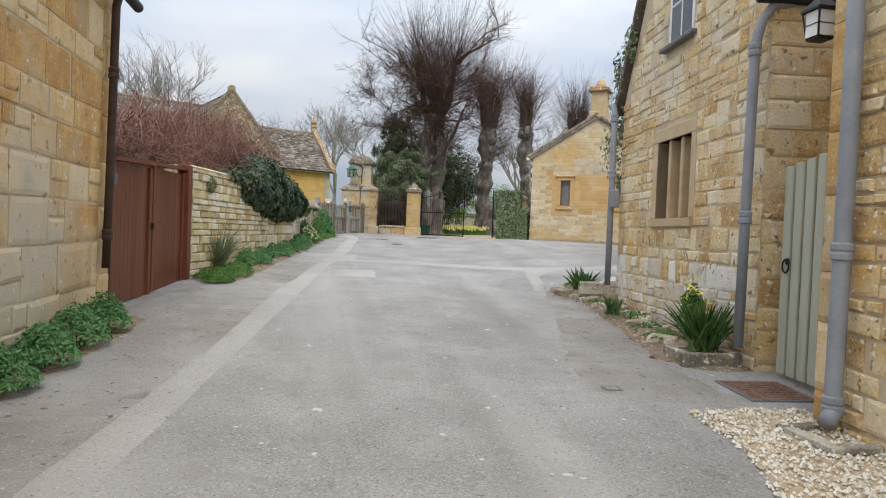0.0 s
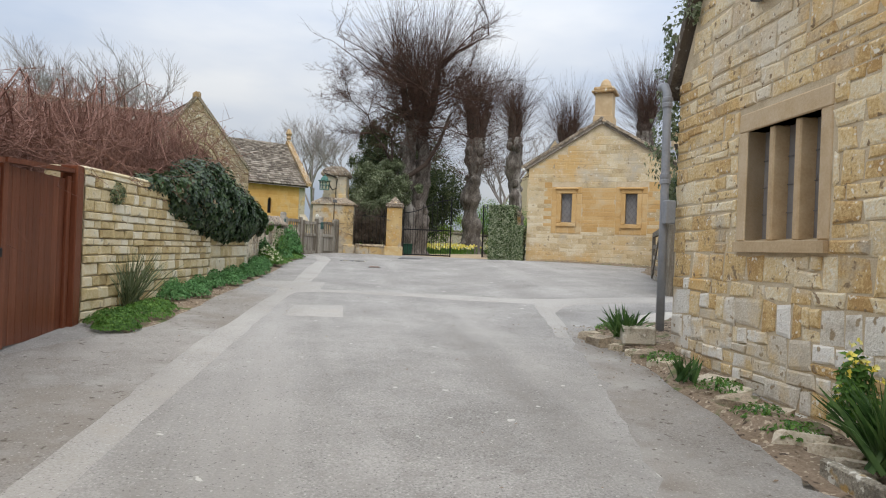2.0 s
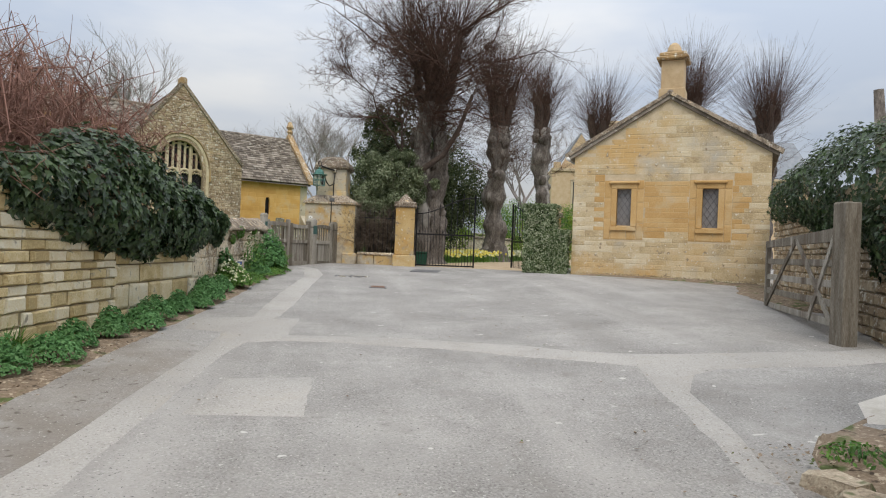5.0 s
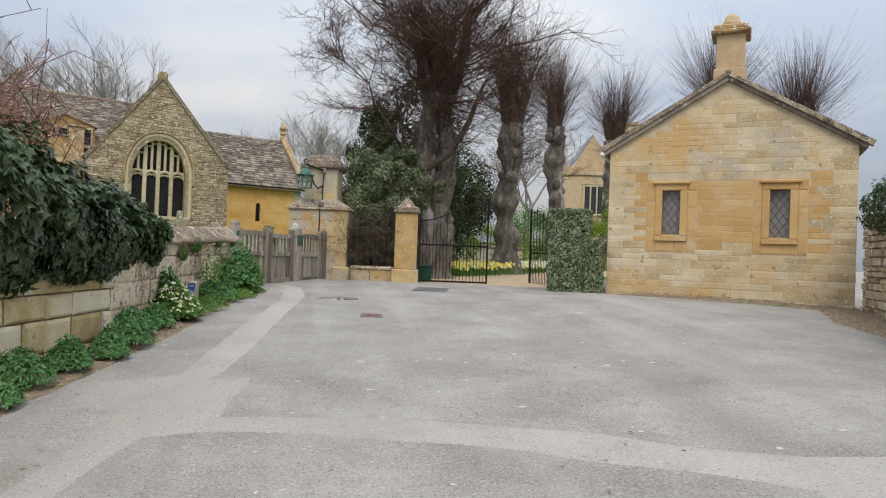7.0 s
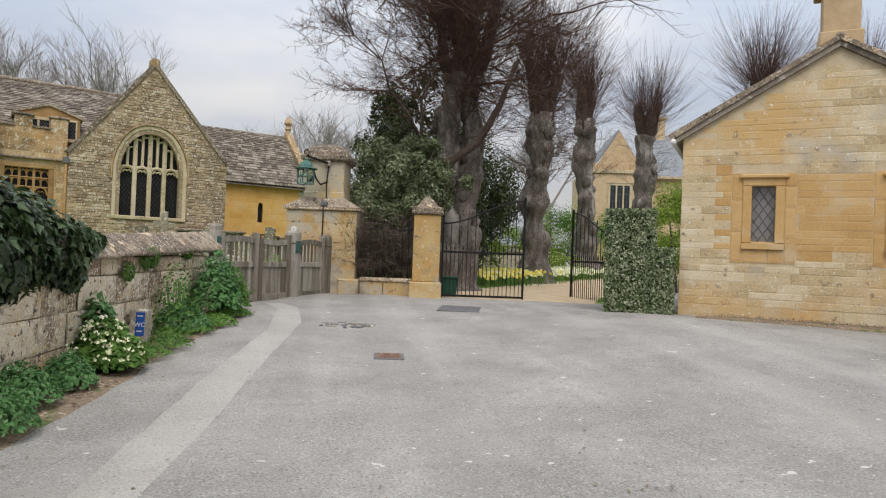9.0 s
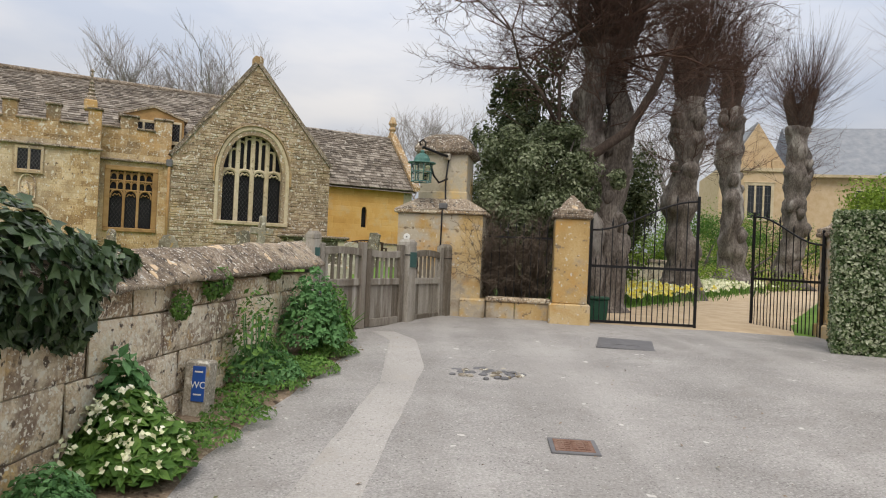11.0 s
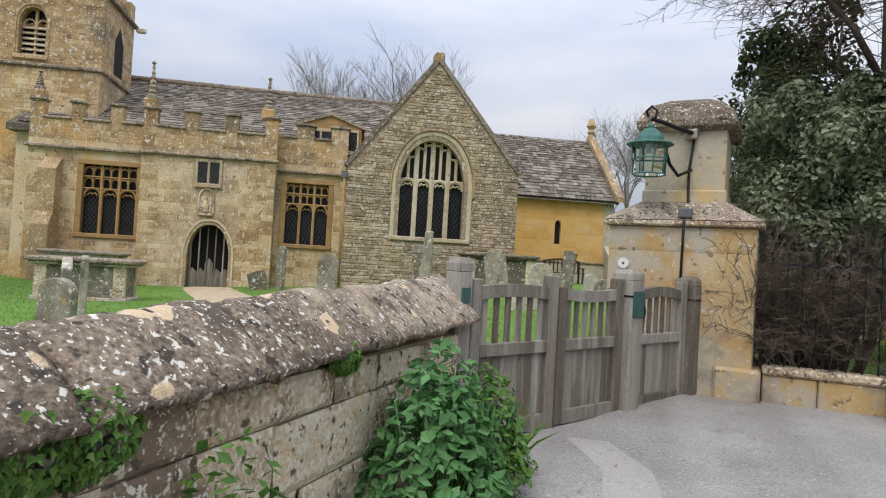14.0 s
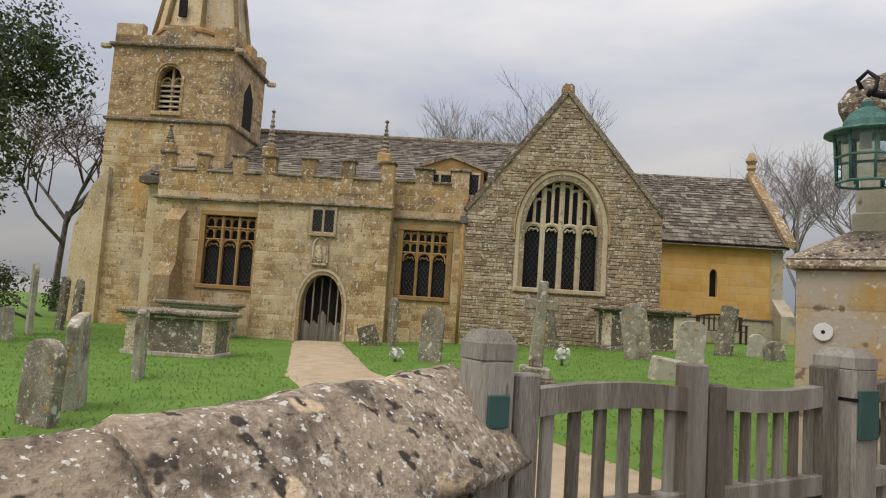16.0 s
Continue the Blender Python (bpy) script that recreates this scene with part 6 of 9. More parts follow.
part("cap", lathe([(0.42, 3.0), (0.42, 3.05), (0.27, 3.09), (0.20, 3.17), (0.09, 3.25), (0.03, 3.30)], 4, m=Matrix.Rotation(radians(45), 4, "Z")), M_COPING, gp)
part("bell_push", box(0.262, 0.275, -0.16, -0.08, 1.86, 2.0, 0.004), M_IRON, gp, "small dark plate")
copy_thing(gp, IP @ Matrix.Translation((4.62, -0.15, -0.12)))["label"] = "ochre stone gate post with carved cap beside the hedge"


def iron_leaf(m, length, label):
    """A wrought iron gate leaf: bars with spear heads under a rising top rail, dog bars below."""
    lf = thing("iron_gate", m, label, "gate", "iron drive gates")
    top = lambda u: 2.78 + 0.50 * (1 - math.cos(math.pi * min(1, u / length))) / 2
    part("hanging_stile", box(-0.02, 0.02, -0.02, 0.02, 1.30, 3.0, 0.003), M_IRON, lf)
    part("closing_stile", box(length - 0.02, length + 0.02, -0.02, 0.02, 1.30, 3.36, 0.003), M_IRON, lf)
    tube("top_rail", [(u, 0, top(u)) for u in spaced(0, length, 12)], 0.016, M_IRON, lf, sides=6)
    for z in (1.36, 2.22):
        part("rail", box(0.02, length - 0.02, -0.008, 0.008, z - 0.02, z + 0.02), M_IRON, lf)
    n = 10
    for i in range(1, n):
        u = length * i / n
        part("bar", lathe([(0.009, 1.35), (0.009, top(u) + 0.02)] + ([(0.02, top(u) + 0.06), (0.003, top(u) + 0.15)] if i % 2 == 0 else [(0.004, top(u) + 0.03)]), 5, m=Matrix.Translation((u, 0, 0))), M_IRON, lf)
    for i in range(n):
        u = length * (i + 0.5) / n
        part("dog_bar", lathe([(0.007, 1.35), (0.007, 2.26), (0.017, 2.29), (0.002, 2.38)], 5, m=Matrix.Translation((u, 0, 0))), M_IRON, lf)
    return lf


iron_leaf(IP @ Matrix.Translation((0.95, 0.05, 0)) @ Matrix.Rotation(radians(2), 4, "Z"), 1.62, "black wrought iron gate leaf with spear heads, half open")
iron_leaf(IP @ Matrix.Translation((4.32, -0.12, -0.10)) @ Matrix.Rotation(radians(107), 4, "Z"), 1.62, "black wrought iron gate leaf, opened back into the drive")
bn = thing("grit_bin", IP @ Matrix.Translation((1.12, 0.35, 1.32)), "small dark green plastic bin beside the gate post", "bin")
part("body", prism([(-0.13, 0), (0.13, 0), (0.16, 0.36), (-0.16, 0.36)], -0.14, 0.14, None, 0.015), M_BINGREEN, bn)
part("lid", box(-0.175, 0.175, -0.16, 0.16, 0.36, 0.41, 0.015), M_BINGREEN, bn)


# ---- trees and planting ----
def jit(s):
    return Vector((rng.gauss(0, s), rng.gauss(0, s), rng.gauss(0, s)))


def spray(t, p, d, L, r, lev, droop=0.1):
    """A crooked twig that forks again and again, each time finer."""
    pts, rad = [p], [r]
    q, dd = p, d.normalized()
    for k in range(3):
        dd = (dd + jit(0.16) + Vector((0, 0, droop))).normalized()
        q = q + dd * L / 3
        pts.append(q)
        rad.append(r * (1 - 0.24 * (k + 1)))
    t.add(pts, rad, 4 if r > 0.02 else 3, False)
    if lev <= 0:
        return
    for k in range(4):
        b = pts[1 + k % 3]
        nd = dd * 0.9 + Vector((rng.gauss(0, 0.6), rng.gauss(0, 0.6), rng.gauss(0.05, 0.45)))
        spray(t, b, nd, L * rng.uniform(0.45, 0.75), max(r * 0.55, 0.0035), lev - 1, droop)


def lime_tree(x, y, r, fork, head, top, spread, shoots, label, stems=1, seed=1, lean=(0, 0), low_twigs=60):
    """A pollarded lime: knobbly trunk, forked knuckled heads and a fan of thin shoots."""
    rng.seed(seed)
    z0 = g(x, y) - 0.1
    th = thing("pollarded_tree", Matrix.Translation((x, y, z0)), label, "tree", "pollarded limes")
    tips, tw = [], Tubes()
    H = head - z0
    for s in range(stems):
        ox = (s - (stems - 1) / 2) * r * 2.1
        t = Tubes()
        pts, rad = [], []
        n = 44
        for i in range(n + 1):
            k = i / n
            pts.append((ox * (0.85 - 0.1 * k) + lean[0] * k + 0.22 * noise.noise(Vector((k * 3.5, seed, s))), ox * 0.3 + lean[1] * k + 0.22 * noise.noise(Vector((seed, k * 3.5, s))), H * k))
            flare = 1 + 0.8 * math.exp(-k * 14)
            knob = 1 + 0.30 * noise.noise(Vector((k * 8, seed * 3.1, s))) + 0.22 * abs(noise.noise(Vector((k * 19, seed, s))))
            rad.append(r * flare * knob * (1 - 0.22 * k))
        t.add(pts, rad, 18)
        ob = t.ob("trunk", M_BARK, th)
        for v in ob.data.vertices:
            c = v.co.copy()
            v.co += Vector((c.x - ox, c.y, 0)).normalized() * (0.16 * r / 0.4 * noise.noise(Vector((c.x * 3, c.y * 3, c.z * 1.7)) + Vector((seed, 0, 0))) + 0.07 * noise.noise(Vector((c.x * 8, c.y * 8, c.z * 3))))
        for i in range(14):
            k = rng.uniform(0.08, 0.97)
            a = rng.uniform(0, 6.28)
            cx, cy, cz = pts[int(k * n)]
            q = rng.uniform(0.6, 1.25) * r / 0.4
            c = Vector((cx + math.cos(a) * r * 0.72, cy + math.sin(a) * r * 0.72, cz))
            bb = lathe([(0.02, -0.26 * q), (0.13 * q, -0.16 * q), (0.19 * q, 0), (0.15 * q, 0.13 * q), (0.02, 0.2 * q)], 9, m=Matrix.Translation(c))
            o = part("burr", bb, M_BARK, th, smooth=True)
            for v in o.data.vertices:
                v.co += Vector((1, 1, 1)) * 0.09 * q * noise.noise(v.co * 5)
        h = Vector(pts[-1])
        nk = 4 if stems == 1 else 3
        for i in range(nk):
            a = 6.28 * (i + 0.3 * rng.random()) / nk + seed
            L = rng.uniform(0.8, 1.2) * (1.0 if stems == 1 else 1.5)
            o = Vector((math.cos(a), math.sin(a), 0))
            q1 = h + o * L * 0.18 + Vector((0, 0, 0.28 * L)) + jit(0.06)
            q2 = h + o * L * 0.34 + Vector((0, 0, 0.75 * L)) + jit(0.08)
            q3 = h + o * L * 0.42 + Vector((0, 0, 1.25 * L)) + jit(0.08)
            lt_ = Tubes().add([h - Vector((0, 0, 0.5)), h, q1, q2, q3], (r * 0.6, r * 0.75, r * 0.55, r * 0.42, r * 0.36), 9)
            ob = lt_.ob("limb", M_KNUCK, th)
            for v in ob.data.vertices:
                v.co += Vector((1, 1, 0.5)) * 0.10 * noise.noise(v.co * 4.2)
            tips += [h - Vector((0, 0, 0.35)), q1, q1, q2, q2, q2, q3, q3, q3]
    L0 = top - head
    cen = sum(tips, Vector()) / len(tips)
    for i in range(shoots):
        b = rng.choice(tips) + jit(0.13)
        a = rng.uniform(0, 6.28)
        el = rng.uniform(-0.15 if stems > 1 else 0.2, 1.5)
        d = Vector((math.cos(a) * math.cos(el), math.sin(a) * math.cos(el), math.sin(el) + 0.1)) + (b - cen) * 0.35
        d.normalize()
        L = rng.uniform(0.5, 1.0) * (L0 * 0.85 * math.sin(el) + spread * 0.62 * math.cos(el))
        w = rng.uniform(0.0045, 0.0095)
        bend = 0.06 if stems > 1 else 0.2
        m1 = b + d * L * 0.35 + jit(0.05)
        m2 = m1 + (d + Vector((0, 0, bend))).normalized() * L * 0.33 + jit(0.06)
        e = m2 + (d + Vector((0, 0, bend * 1.6))).normalized() * L * 0.32 + jit(0.08)
        tw.add([b, m1, m2, e], (w, w * 0.75, w * 0.5, w * 0.25), 3, False)
        for j in range(2):
            q = m1.lerp(m2, rng.random())
            tw.add([q, q + d * 0.4 * rng.uniform(0.4, 1.4) + jit(0.22)], (w * 0.45, w * 0.2), 3, False)
    for i in range(low_twigs // 2):
        k = rng.uniform(0.62, 0.98)
        a = rng.uniform(0, 6.28)
        o = Vector((math.cos(a), math.sin(a), rng.uniform(-0.1, 0.5)))
        spray(tw, Vector((lean[0] * k, lean[1] * k, H * k)) + o * r * 0.6, o, rng.uniform(0.4, 1.0) * spread * 0.4, 0.012, 2)
    if stems > 1:
        for i in range(16):
            a = rng.uniform(0, 6.28)
            o = Vector((math.cos(a), math.sin(a), rng.uniform(0.1, 0.6)))
            spray(tw, rng.choice(tips), o, rng.uniform(1.6, 2.6), 0.045, 4, 0.03)
    tw.ob("twig_mass", M_TWIG, th)["kind"] = "stuff"
    return th


lime_tree(4.62, 27.2, 0.30, 6, 6.3, 10.0, 4.0, 1350, "large pollarded lime with twin grey trunks and dense bare shoots", 2, 3, (0, 0), 70)
lime_tree(8.1, 32.0, 0.44, 6, 6.7, 9.9, 3.3, 800, "pollarded lime with knobbly grey trunk and bare upright shoots", 1, 4, (0.1, 0), 110)
lime_tree(12.0, 37.2, 0.44, 6, 7.8, 10.7, 3.2, 640, "pollarded lime with slim twisted trunk and bare shoots", 1, 5, (-0.2, 0), 70)
lime_tree(16.2, 41.0, 0.5, 6, 8.1, 11.5, 3.6, 600, "pollarded lime with forked head and bare shoots", 1, 6, (0.2, 0), 40)
lime_tree(19.3, 36.5, 0.5, 6, 8.6, 12.2, 3.9, 700, "bare pollarded lime rising behind the gate lodge", 1, 8, (0, 0), 40)
lime_tree(23.0, 36.0, 0.45, 6, 8.1, 11.9, 3.9, 640, "bare pollarded lime with reddish shoots behind the gate lodge", 1, 9, (0, 0), 40)


def bare_tree(x, y, z, height, spread, material, label, seed, levels=4, r0=0.22, first=4, group=""):
    """A leafless branching tree."""
    rng.seed(seed)
    th = thing("bare_tree", Matrix.Translation((x, y, z)), label, "tree", group)
    tr, tw = Tubes(), Tubes()

    def grow(p, d, L, r, lev):
        q = p + d * L * 0.5 + jit(0.03 * L)
        e = p + d * L + jit(0.05 * L)
        (tr if lev < 2 else tw).add([p, q, e], (r, r * 0.8, r * 0.6), 7 if lev < 2 else 3, False)
        if lev >= levels:
            return
        n = first if lev == 0 else rng.randint(3, 5)
        for i in range(n):
            k = rng.uniform(0.45, 1.0) if lev else rng.uniform(0.6, 1.0)
            b = p + (e - p) * k
            side = Vector((rng.gauss(0, 1), rng.gauss(0, 1), rng.gauss(0, 0.4))).normalized()
            nd = (d * rng.uniform(0.5, 0.9) + side * spread + Vector((0, 0, 0.18))).normalized()
            grow(b, nd, L * rng.uniform(0.55, 0.8), max(r * 0.5, 0.010), lev + 1)

    grow(Vector((0, 0, -0.2)), Vector((0, 0, 1)), height * 0.36, r0, 0)
    # hazed trees take the paled colour on their trunks too
    tr.ob("trunk", M_BARK if material is not M_HAZETWIG else M_HAZETWIG, th)
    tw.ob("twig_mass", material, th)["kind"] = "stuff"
    return th


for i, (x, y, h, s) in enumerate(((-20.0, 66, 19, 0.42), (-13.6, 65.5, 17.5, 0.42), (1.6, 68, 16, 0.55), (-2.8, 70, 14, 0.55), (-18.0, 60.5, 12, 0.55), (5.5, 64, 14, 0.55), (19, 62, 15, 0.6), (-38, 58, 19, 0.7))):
    bare_tree(x, y, 1.3, h, s, M_HAZETWIG, "distant bare birch behind the church, in haze-paled colour" if i < 2 else "distant bare deciduous tree on the skyline", 20 + i, 5, 0.22, 5, "distant bare trees")
bare_tree(-26, 38, 1.2, 12, 0.75, M_TWIG, "bare dark tree beside the church tower", 31, 5, 0.16, 5)
bare_tree(38, 60, 1.5, 13, 0.75, M_TWIG, "bare spreading tree beyond the manor house", 33, 5, 0.3, 5)


def leafy(name, label, category, blobs, material, count, size, trunk=None, seed=1, twig=None, group=""):
    """A bush or evergreen: a few stems and a crown of many leaves in uneven clumps."""
    rng.seed(seed)
    x, y, z, *_ = blobs[0]
    base = Matrix.Translation((x, y, g(x, y)))
    th = thing(name, base, label, category, group)
    o = base.translation
    lv, st = Leaves(), Tubes()
    total = sum(b[3] * b[4] * b[5] for b in blobs) ** 1.0
    for (bx, by, bz, rx, ry, rz) in blobs:
        c = Vector((bx, by, bz)) - o
        n = max(8, int(count * rx * ry * rz / total))
        sub = max(6, int(14 * (rx * ry * rz) ** 0.33))
        for _ in range(sub):
            d = Vector((rng.gauss(0, 1), rng.gauss(0, 1), rng.gauss(0, 1))).normalized() * rng.uniform(0.45, 1.0)
            k = rng.uniform(0.22, 0.48)
            lv.clump(c + Vector((d.x * rx * 0.8, d.y * ry * 0.8, d.z * rz * 0.8)), (rx * k, ry * k, rz * k), n // sub, size, shell=0.2)
        st.add([Vector((c.x * 0.3, c.y * 0.3, 0.0)), c * 0.6 + Vector((0, 0, 0)), c + Vector((0, 0, rz * 0.5))], (0.06, 0.045, 0.01), 5)
    st.ob("stem", M_BARK, th)
    lv.ob("foliage", material, th)["kind"] = "stuff"
    return th


leafy("yew_tree", "dark dense yew behind the gate pier", "tree", [(3.7, 29.5, 3.8, 1.4, 1.4, 2.3), (3.6, 30.3, 5.7, 1.0, 1.0, 1.6), (4.9, 30.8, 3.9, 1.4, 1.2, 2.2), (2.7, 29.0, 3.0, 1.1, 1.0, 1.5), (3.0, 30.0, 4.7, 0.8, 0.7, 1.0), (4.3, 30.2, 6.5, 0.7, 0.6, 1.0), (3.1, 30.2, 6.0, 0.5, 0.5, 0.8), (6.0, 31.6, 3.8, 1.3, 1.0, 2.2), (5.6, 31.2, 5.8, 0.8, 0.7, 1.2)], M_YEW, 42000, 0.10, seed=41)
leafy("evergreen_shrub", "olive-leaved evergreen shrub leaning over the pier and post", "shrub", [(2.9, 26.3, 3.4, 1.0, 0.7, 0.85), (2.45, 26.7, 3.5, 0.75, 0.6, 0.8), (3.5, 26.2, 3.35, 0.85, 0.55, 0.7), (2.9, 26.6, 4.2, 0.8, 0.6, 0.6), (2.7, 26.3, 2.75, 0.7, 0.45, 0.5), (4.0, 26.3, 3.3, 0.6, 0.45, 0.6), (3.4, 26.6, 4.4, 0.6, 0.5, 0.5), (4.4, 26.1, 3.7, 0.6, 0.4, 0.55), (3.9, 26.3, 4.2, 0.6, 0.45, 0.5)], M_OLIVE, 34000, 0.065, seed=42)
rng.seed(43)
lt = thing("leaning_tree", Matrix.Translation((3.2, 26.7, 1.3)), "dark leaning bare tree with long crooked limbs", "tree")
tube("trunk", [(0, 0, 0), (0.05, 0, 1.2), (0.25, 0.0, 2.1), (0.9, -0.1, 2.75), (1.7, -0.2, 3.35), (2.15, -0.3, 4.2), (2.5, -0.3, 5.2)], (0.14, 0.12, 0.11, 0.10, 0.085, 0.07, 0.05), M_KNUCK, lt)
tube("limb", [(0.05, 0, 1.2), (0.2, -0.1, 2.4), (0.45, -0.2, 3.3), (0.4, -0.3, 4.2), (0.7, -0.4, 5.0)], (0.06, 0.05, 0.04, 0.03, 0.015), M_KNUCK, lt)
tube("limb", [(0.45, -0.2, 3.3), (0.1, -0.3, 3.9), (-0.3, -0.4, 4.3), (-0.5, -0.5, 4.9), (-1.1, -0.7, 5.3)], (0.04, 0.034, 0.026, 0.02, 0.012), M_KNUCK, lt)
tw = Tubes()
for (bx, by, bz), d, L in (((2.5, -0.3, 5.2), (0.4, 0, 1), 1.2), ((2.3, -0.3, 4.6), (1, 0, 0.5), 1.1), ((2.1, -0.3, 4.2), (-0.7, 0, 0.9), 1.1), ((0.7, -0.4, 5.0), (-0.3, 0, 1), 1.0), ((0.7, -0.4, 5.0), (0.8, 0, 0.5), 1.0), ((0.4, -0.3, 4.2), (-0.9, -0.2, 0.5), 0.9), ((-0.5, -0.5, 4.9), (-0.3, 0, 0.9), 0.9), ((-1.1, -0.7, 5.3), (-1, -0.2, 0.1), 0.9), ((-1.1, -0.7, 5.3), (-0.5, -0.2, 0.7), 0.9), ((-0.3, -0.4, 4.3), (-1, 0, -0.1), 0.8), ((1.7, -0.2, 3.4), (0.8, 0, 0.7), 1.0)):
    for k in range(3):
        spray(tw, Vector((bx, by, bz)), Vector(d) + jit(0.35), L * rng.uniform(0.8, 1.25), 0.016, 4, 0.03)
tw.ob("twig_mass", M_TWIG, lt)["kind"] = "stuff"

# bare shrub behind the dwarf wall
rng.seed(44)
bs = thing("bare_shrub", Matrix.Translation((2.75, 25.75, 1.32)), "twiggy grey-brown bare shrub spreading over the dwarf wall", "shrub")
tw = Tubes()
for i in range(14):
    b = Vector((rng.uniform(-0.45, 0.4), rng.uniform(-0.2, 0.3), 0))
    e = b + Vector((rng.gauss(0.0, 0.2), rng.gauss(-0.10, 0.12), rng.uniform(0.55, 1.1)))
    tube("branch", [b, b.lerp(e, 0.5) + jit(0.04), e], (0.02, 0.016, 0.011), M_SHRUBTWIG, bs)
    for k in range(7):
        spray(tw, b.lerp(e, rng.uniform(0.3, 1)), Vector((rng.gauss(-0.08, 0.5), rng.gauss(-0.25, 0.3), 0.7)), rng.uniform(0.35, 0.75), 0.008, 3, 0.0)
tw.ob("twig_mass", M_SHRUBTWIG, bs)["kind"] = "stuff"

# reddish thicket of arching canes behind the rubble wall
rng.seed(45)
tk = thing("cane_thicket", W1 @ Matrix.Translation((1.5, 1.2, 0.6)), "tangled red-brown bare canes arching over the wall", "shrub")
tw = Tubes()
def cane_height(u):
    return min(1.3, max(0.35, 0.5 + 0.22 * (u + 2.5)))


for i in range(5200):
    b = Vector((rng.uniform(-4.2, 5.6), rng.uniform(-0.6, 2.6), rng.uniform(0.8, 1.7)))
    a = rng.uniform(0, 6.28)
    o = Vector((math.cos(a) * 1.2, math.sin(a) * 0.7 - 0.25, 0))
    hgt = rng.uniform(0.4, 1.4) * cane_height(b.x)
    L = rng.uniform(0.4, 1.3)
    pts = [b, b + o * L * 0.3 + Vector((0, 0, hgt * 0.75)) + jit(0.05), b + o * L * 0.7 + Vector((0, 0, hgt)) + jit(0.08), b + o * L * 1.1 + Vector((0, 0, hgt * rng.uniform(0.45, 0.95))) + jit(0.12)]
    if max(q.x for q in pts) > 5.0 or min(q.y for q in pts) < -1.5:
        continue
    w = rng.uniform(0.004, 0.008)
    tw.add(pts, (w, w, w * 0.8, w * 0.4), 3, False)
    for j in range(4):
        q = pts[1].lerp(pts[2], rng.random()) if j % 2 else pts[2].lerp(pts[3], rng.random())
        tw.add([q, q + jit(0.14) + Vector((0, 0, 0.03))], (w * 0.6, w * 0.3), 3, False)
for i in range(260):
    b = Vector((rng.uniform(-3.6, 4.6), rng.uniform(-0.2, 1.2), 1.5))
    a = rng.choice((0.0, math.pi)) + rng.gauss(0, 0.5)
    hgt = rng.uniform(0.8, 1.35) * cane_height(b.x)
    L = rng.uniform(0.9, 2.2)
    o = Vector((math.cos(a), math.sin(a) * 0.5 - 0.35, 0))
    pts = [b + o * L * k + Vector((0, 0, hgt * math.sin(min(1.0, k * 1.15) * math.pi * rng.uniform(0.78, 0.9)))) + jit(0.04) for k in (0.0, 0.2, 0.4, 0.6, 0.8, 1.0)]
    if max(q.x for q in pts) > 4.3 or min(q.y for q in pts if q.x > 2.0 or q is pts[0]) < -0.9:
        continue
    w = rng.uniform(0.008, 0.014)
    tw.add(pts, (w, w, w * 0.9, w * 0.8, w * 0.6, w * 0.3), 4, False)
    for k in range(1, 6):
        spray(tw, pts[k], o + jit(0.5), 0.35, w * 0.45, 1, -0.05)
tw.ob("cane_mass", M_REDTWIG, tk)["kind"] = "stuff"


def ivy(name, parent_m, label, patches, count, size, seed, material=None, stem=True):
    """Ivy: leaves hung on the face and top of a wall. patches: (u, y, z, ru, ry, rz) ellipsoids in the wall's frame."""
    rng.seed(seed)
    th = thing(name, parent_m, label, "ivy")
    lv, st = Leaves(), Tubes()
    tot = sum(p[3] * p[5] for p in patches)
    for n_, (u, y, z, ru, ry, rz) in enumerate(patches):
        made, tries, want = 0, 0, int(count * ru * rz / tot)
        while made < want and tries < want * 8:
            tries += 1
            d = Vector((rng.gauss(0, 1), rng.gauss(0, 1), rng.gauss(0, 1))).normalized()
            if d.y > 0.1 and d.z < 0.5:
                d.y = -d.y
            k = rng.uniform(0.84, 1.05)
            p = Vector((u + d.x * ru * k, y + d.y * ry * k, z + d.z * rz * k))
            lump = noise.noise(p * 2.6 + Vector((seed, 0, 0))) * 0.13 + noise.noise(p * 7 + Vector((0, seed, 0))) * 0.05
            if any(q != n_ and ((p.x - b[0]) / b[3]) ** 2 + ((p.y - b[1]) / b[4]) ** 2 + ((p.z - b[2]) / b[5]) ** 2 < 0.62 for q, b in enumerate(patches)):
                continue
            nrm = Vector((d.x / ru, d.y / ry, d.z / rz)).normalized()
            p += nrm * lump * min(1.0, ry / 0.3)
            lv.lobed(p, nrm + Vector((0, 0, 0.35)) + jit(0.32), size * rng.uniform(0.6, 1.3))
            made += 1
        for _ in range(3):
            st.add([(u + rng.uniform(-ru, ru) * 0.5, y, z - rz * 0.6), (u + rng.uniform(-ru, ru) * 0.3, y - ry * 0.4, z)], 0.012, 4)
    st.ob("stem", M_BARK, th)["kind"] = "stuff"
    lv.ob("foliage", material or M_IVY, th)["kind"] = "stuff"
    return th


ivy("ivy", W1, "dark glossy ivy mass spilling over the boundary wall", [(2.0, 0.1, 2.3, 0.6, 0.2, 0.2), (2.75, 0.1, 2.22, 0.7, 0.32, 0.36), (3.6, 0.1, 2.18, 0.8, 0.42, 0.52), (4.5, 0.1, 2.15, 0.9, 0.45, 0.60), (5.4, 0.12, 2.1, 0.85, 0.42, 0.54), (6.2, 0.15, 2.08, 0.75, 0.40, 0.50), (4.3, 0.25, 2.55, 1.2, 0.5, 0.42), (5.6, 0.2, 2.3, 0.7, 0.4, 0.3)], 11000, 0.105, 46)


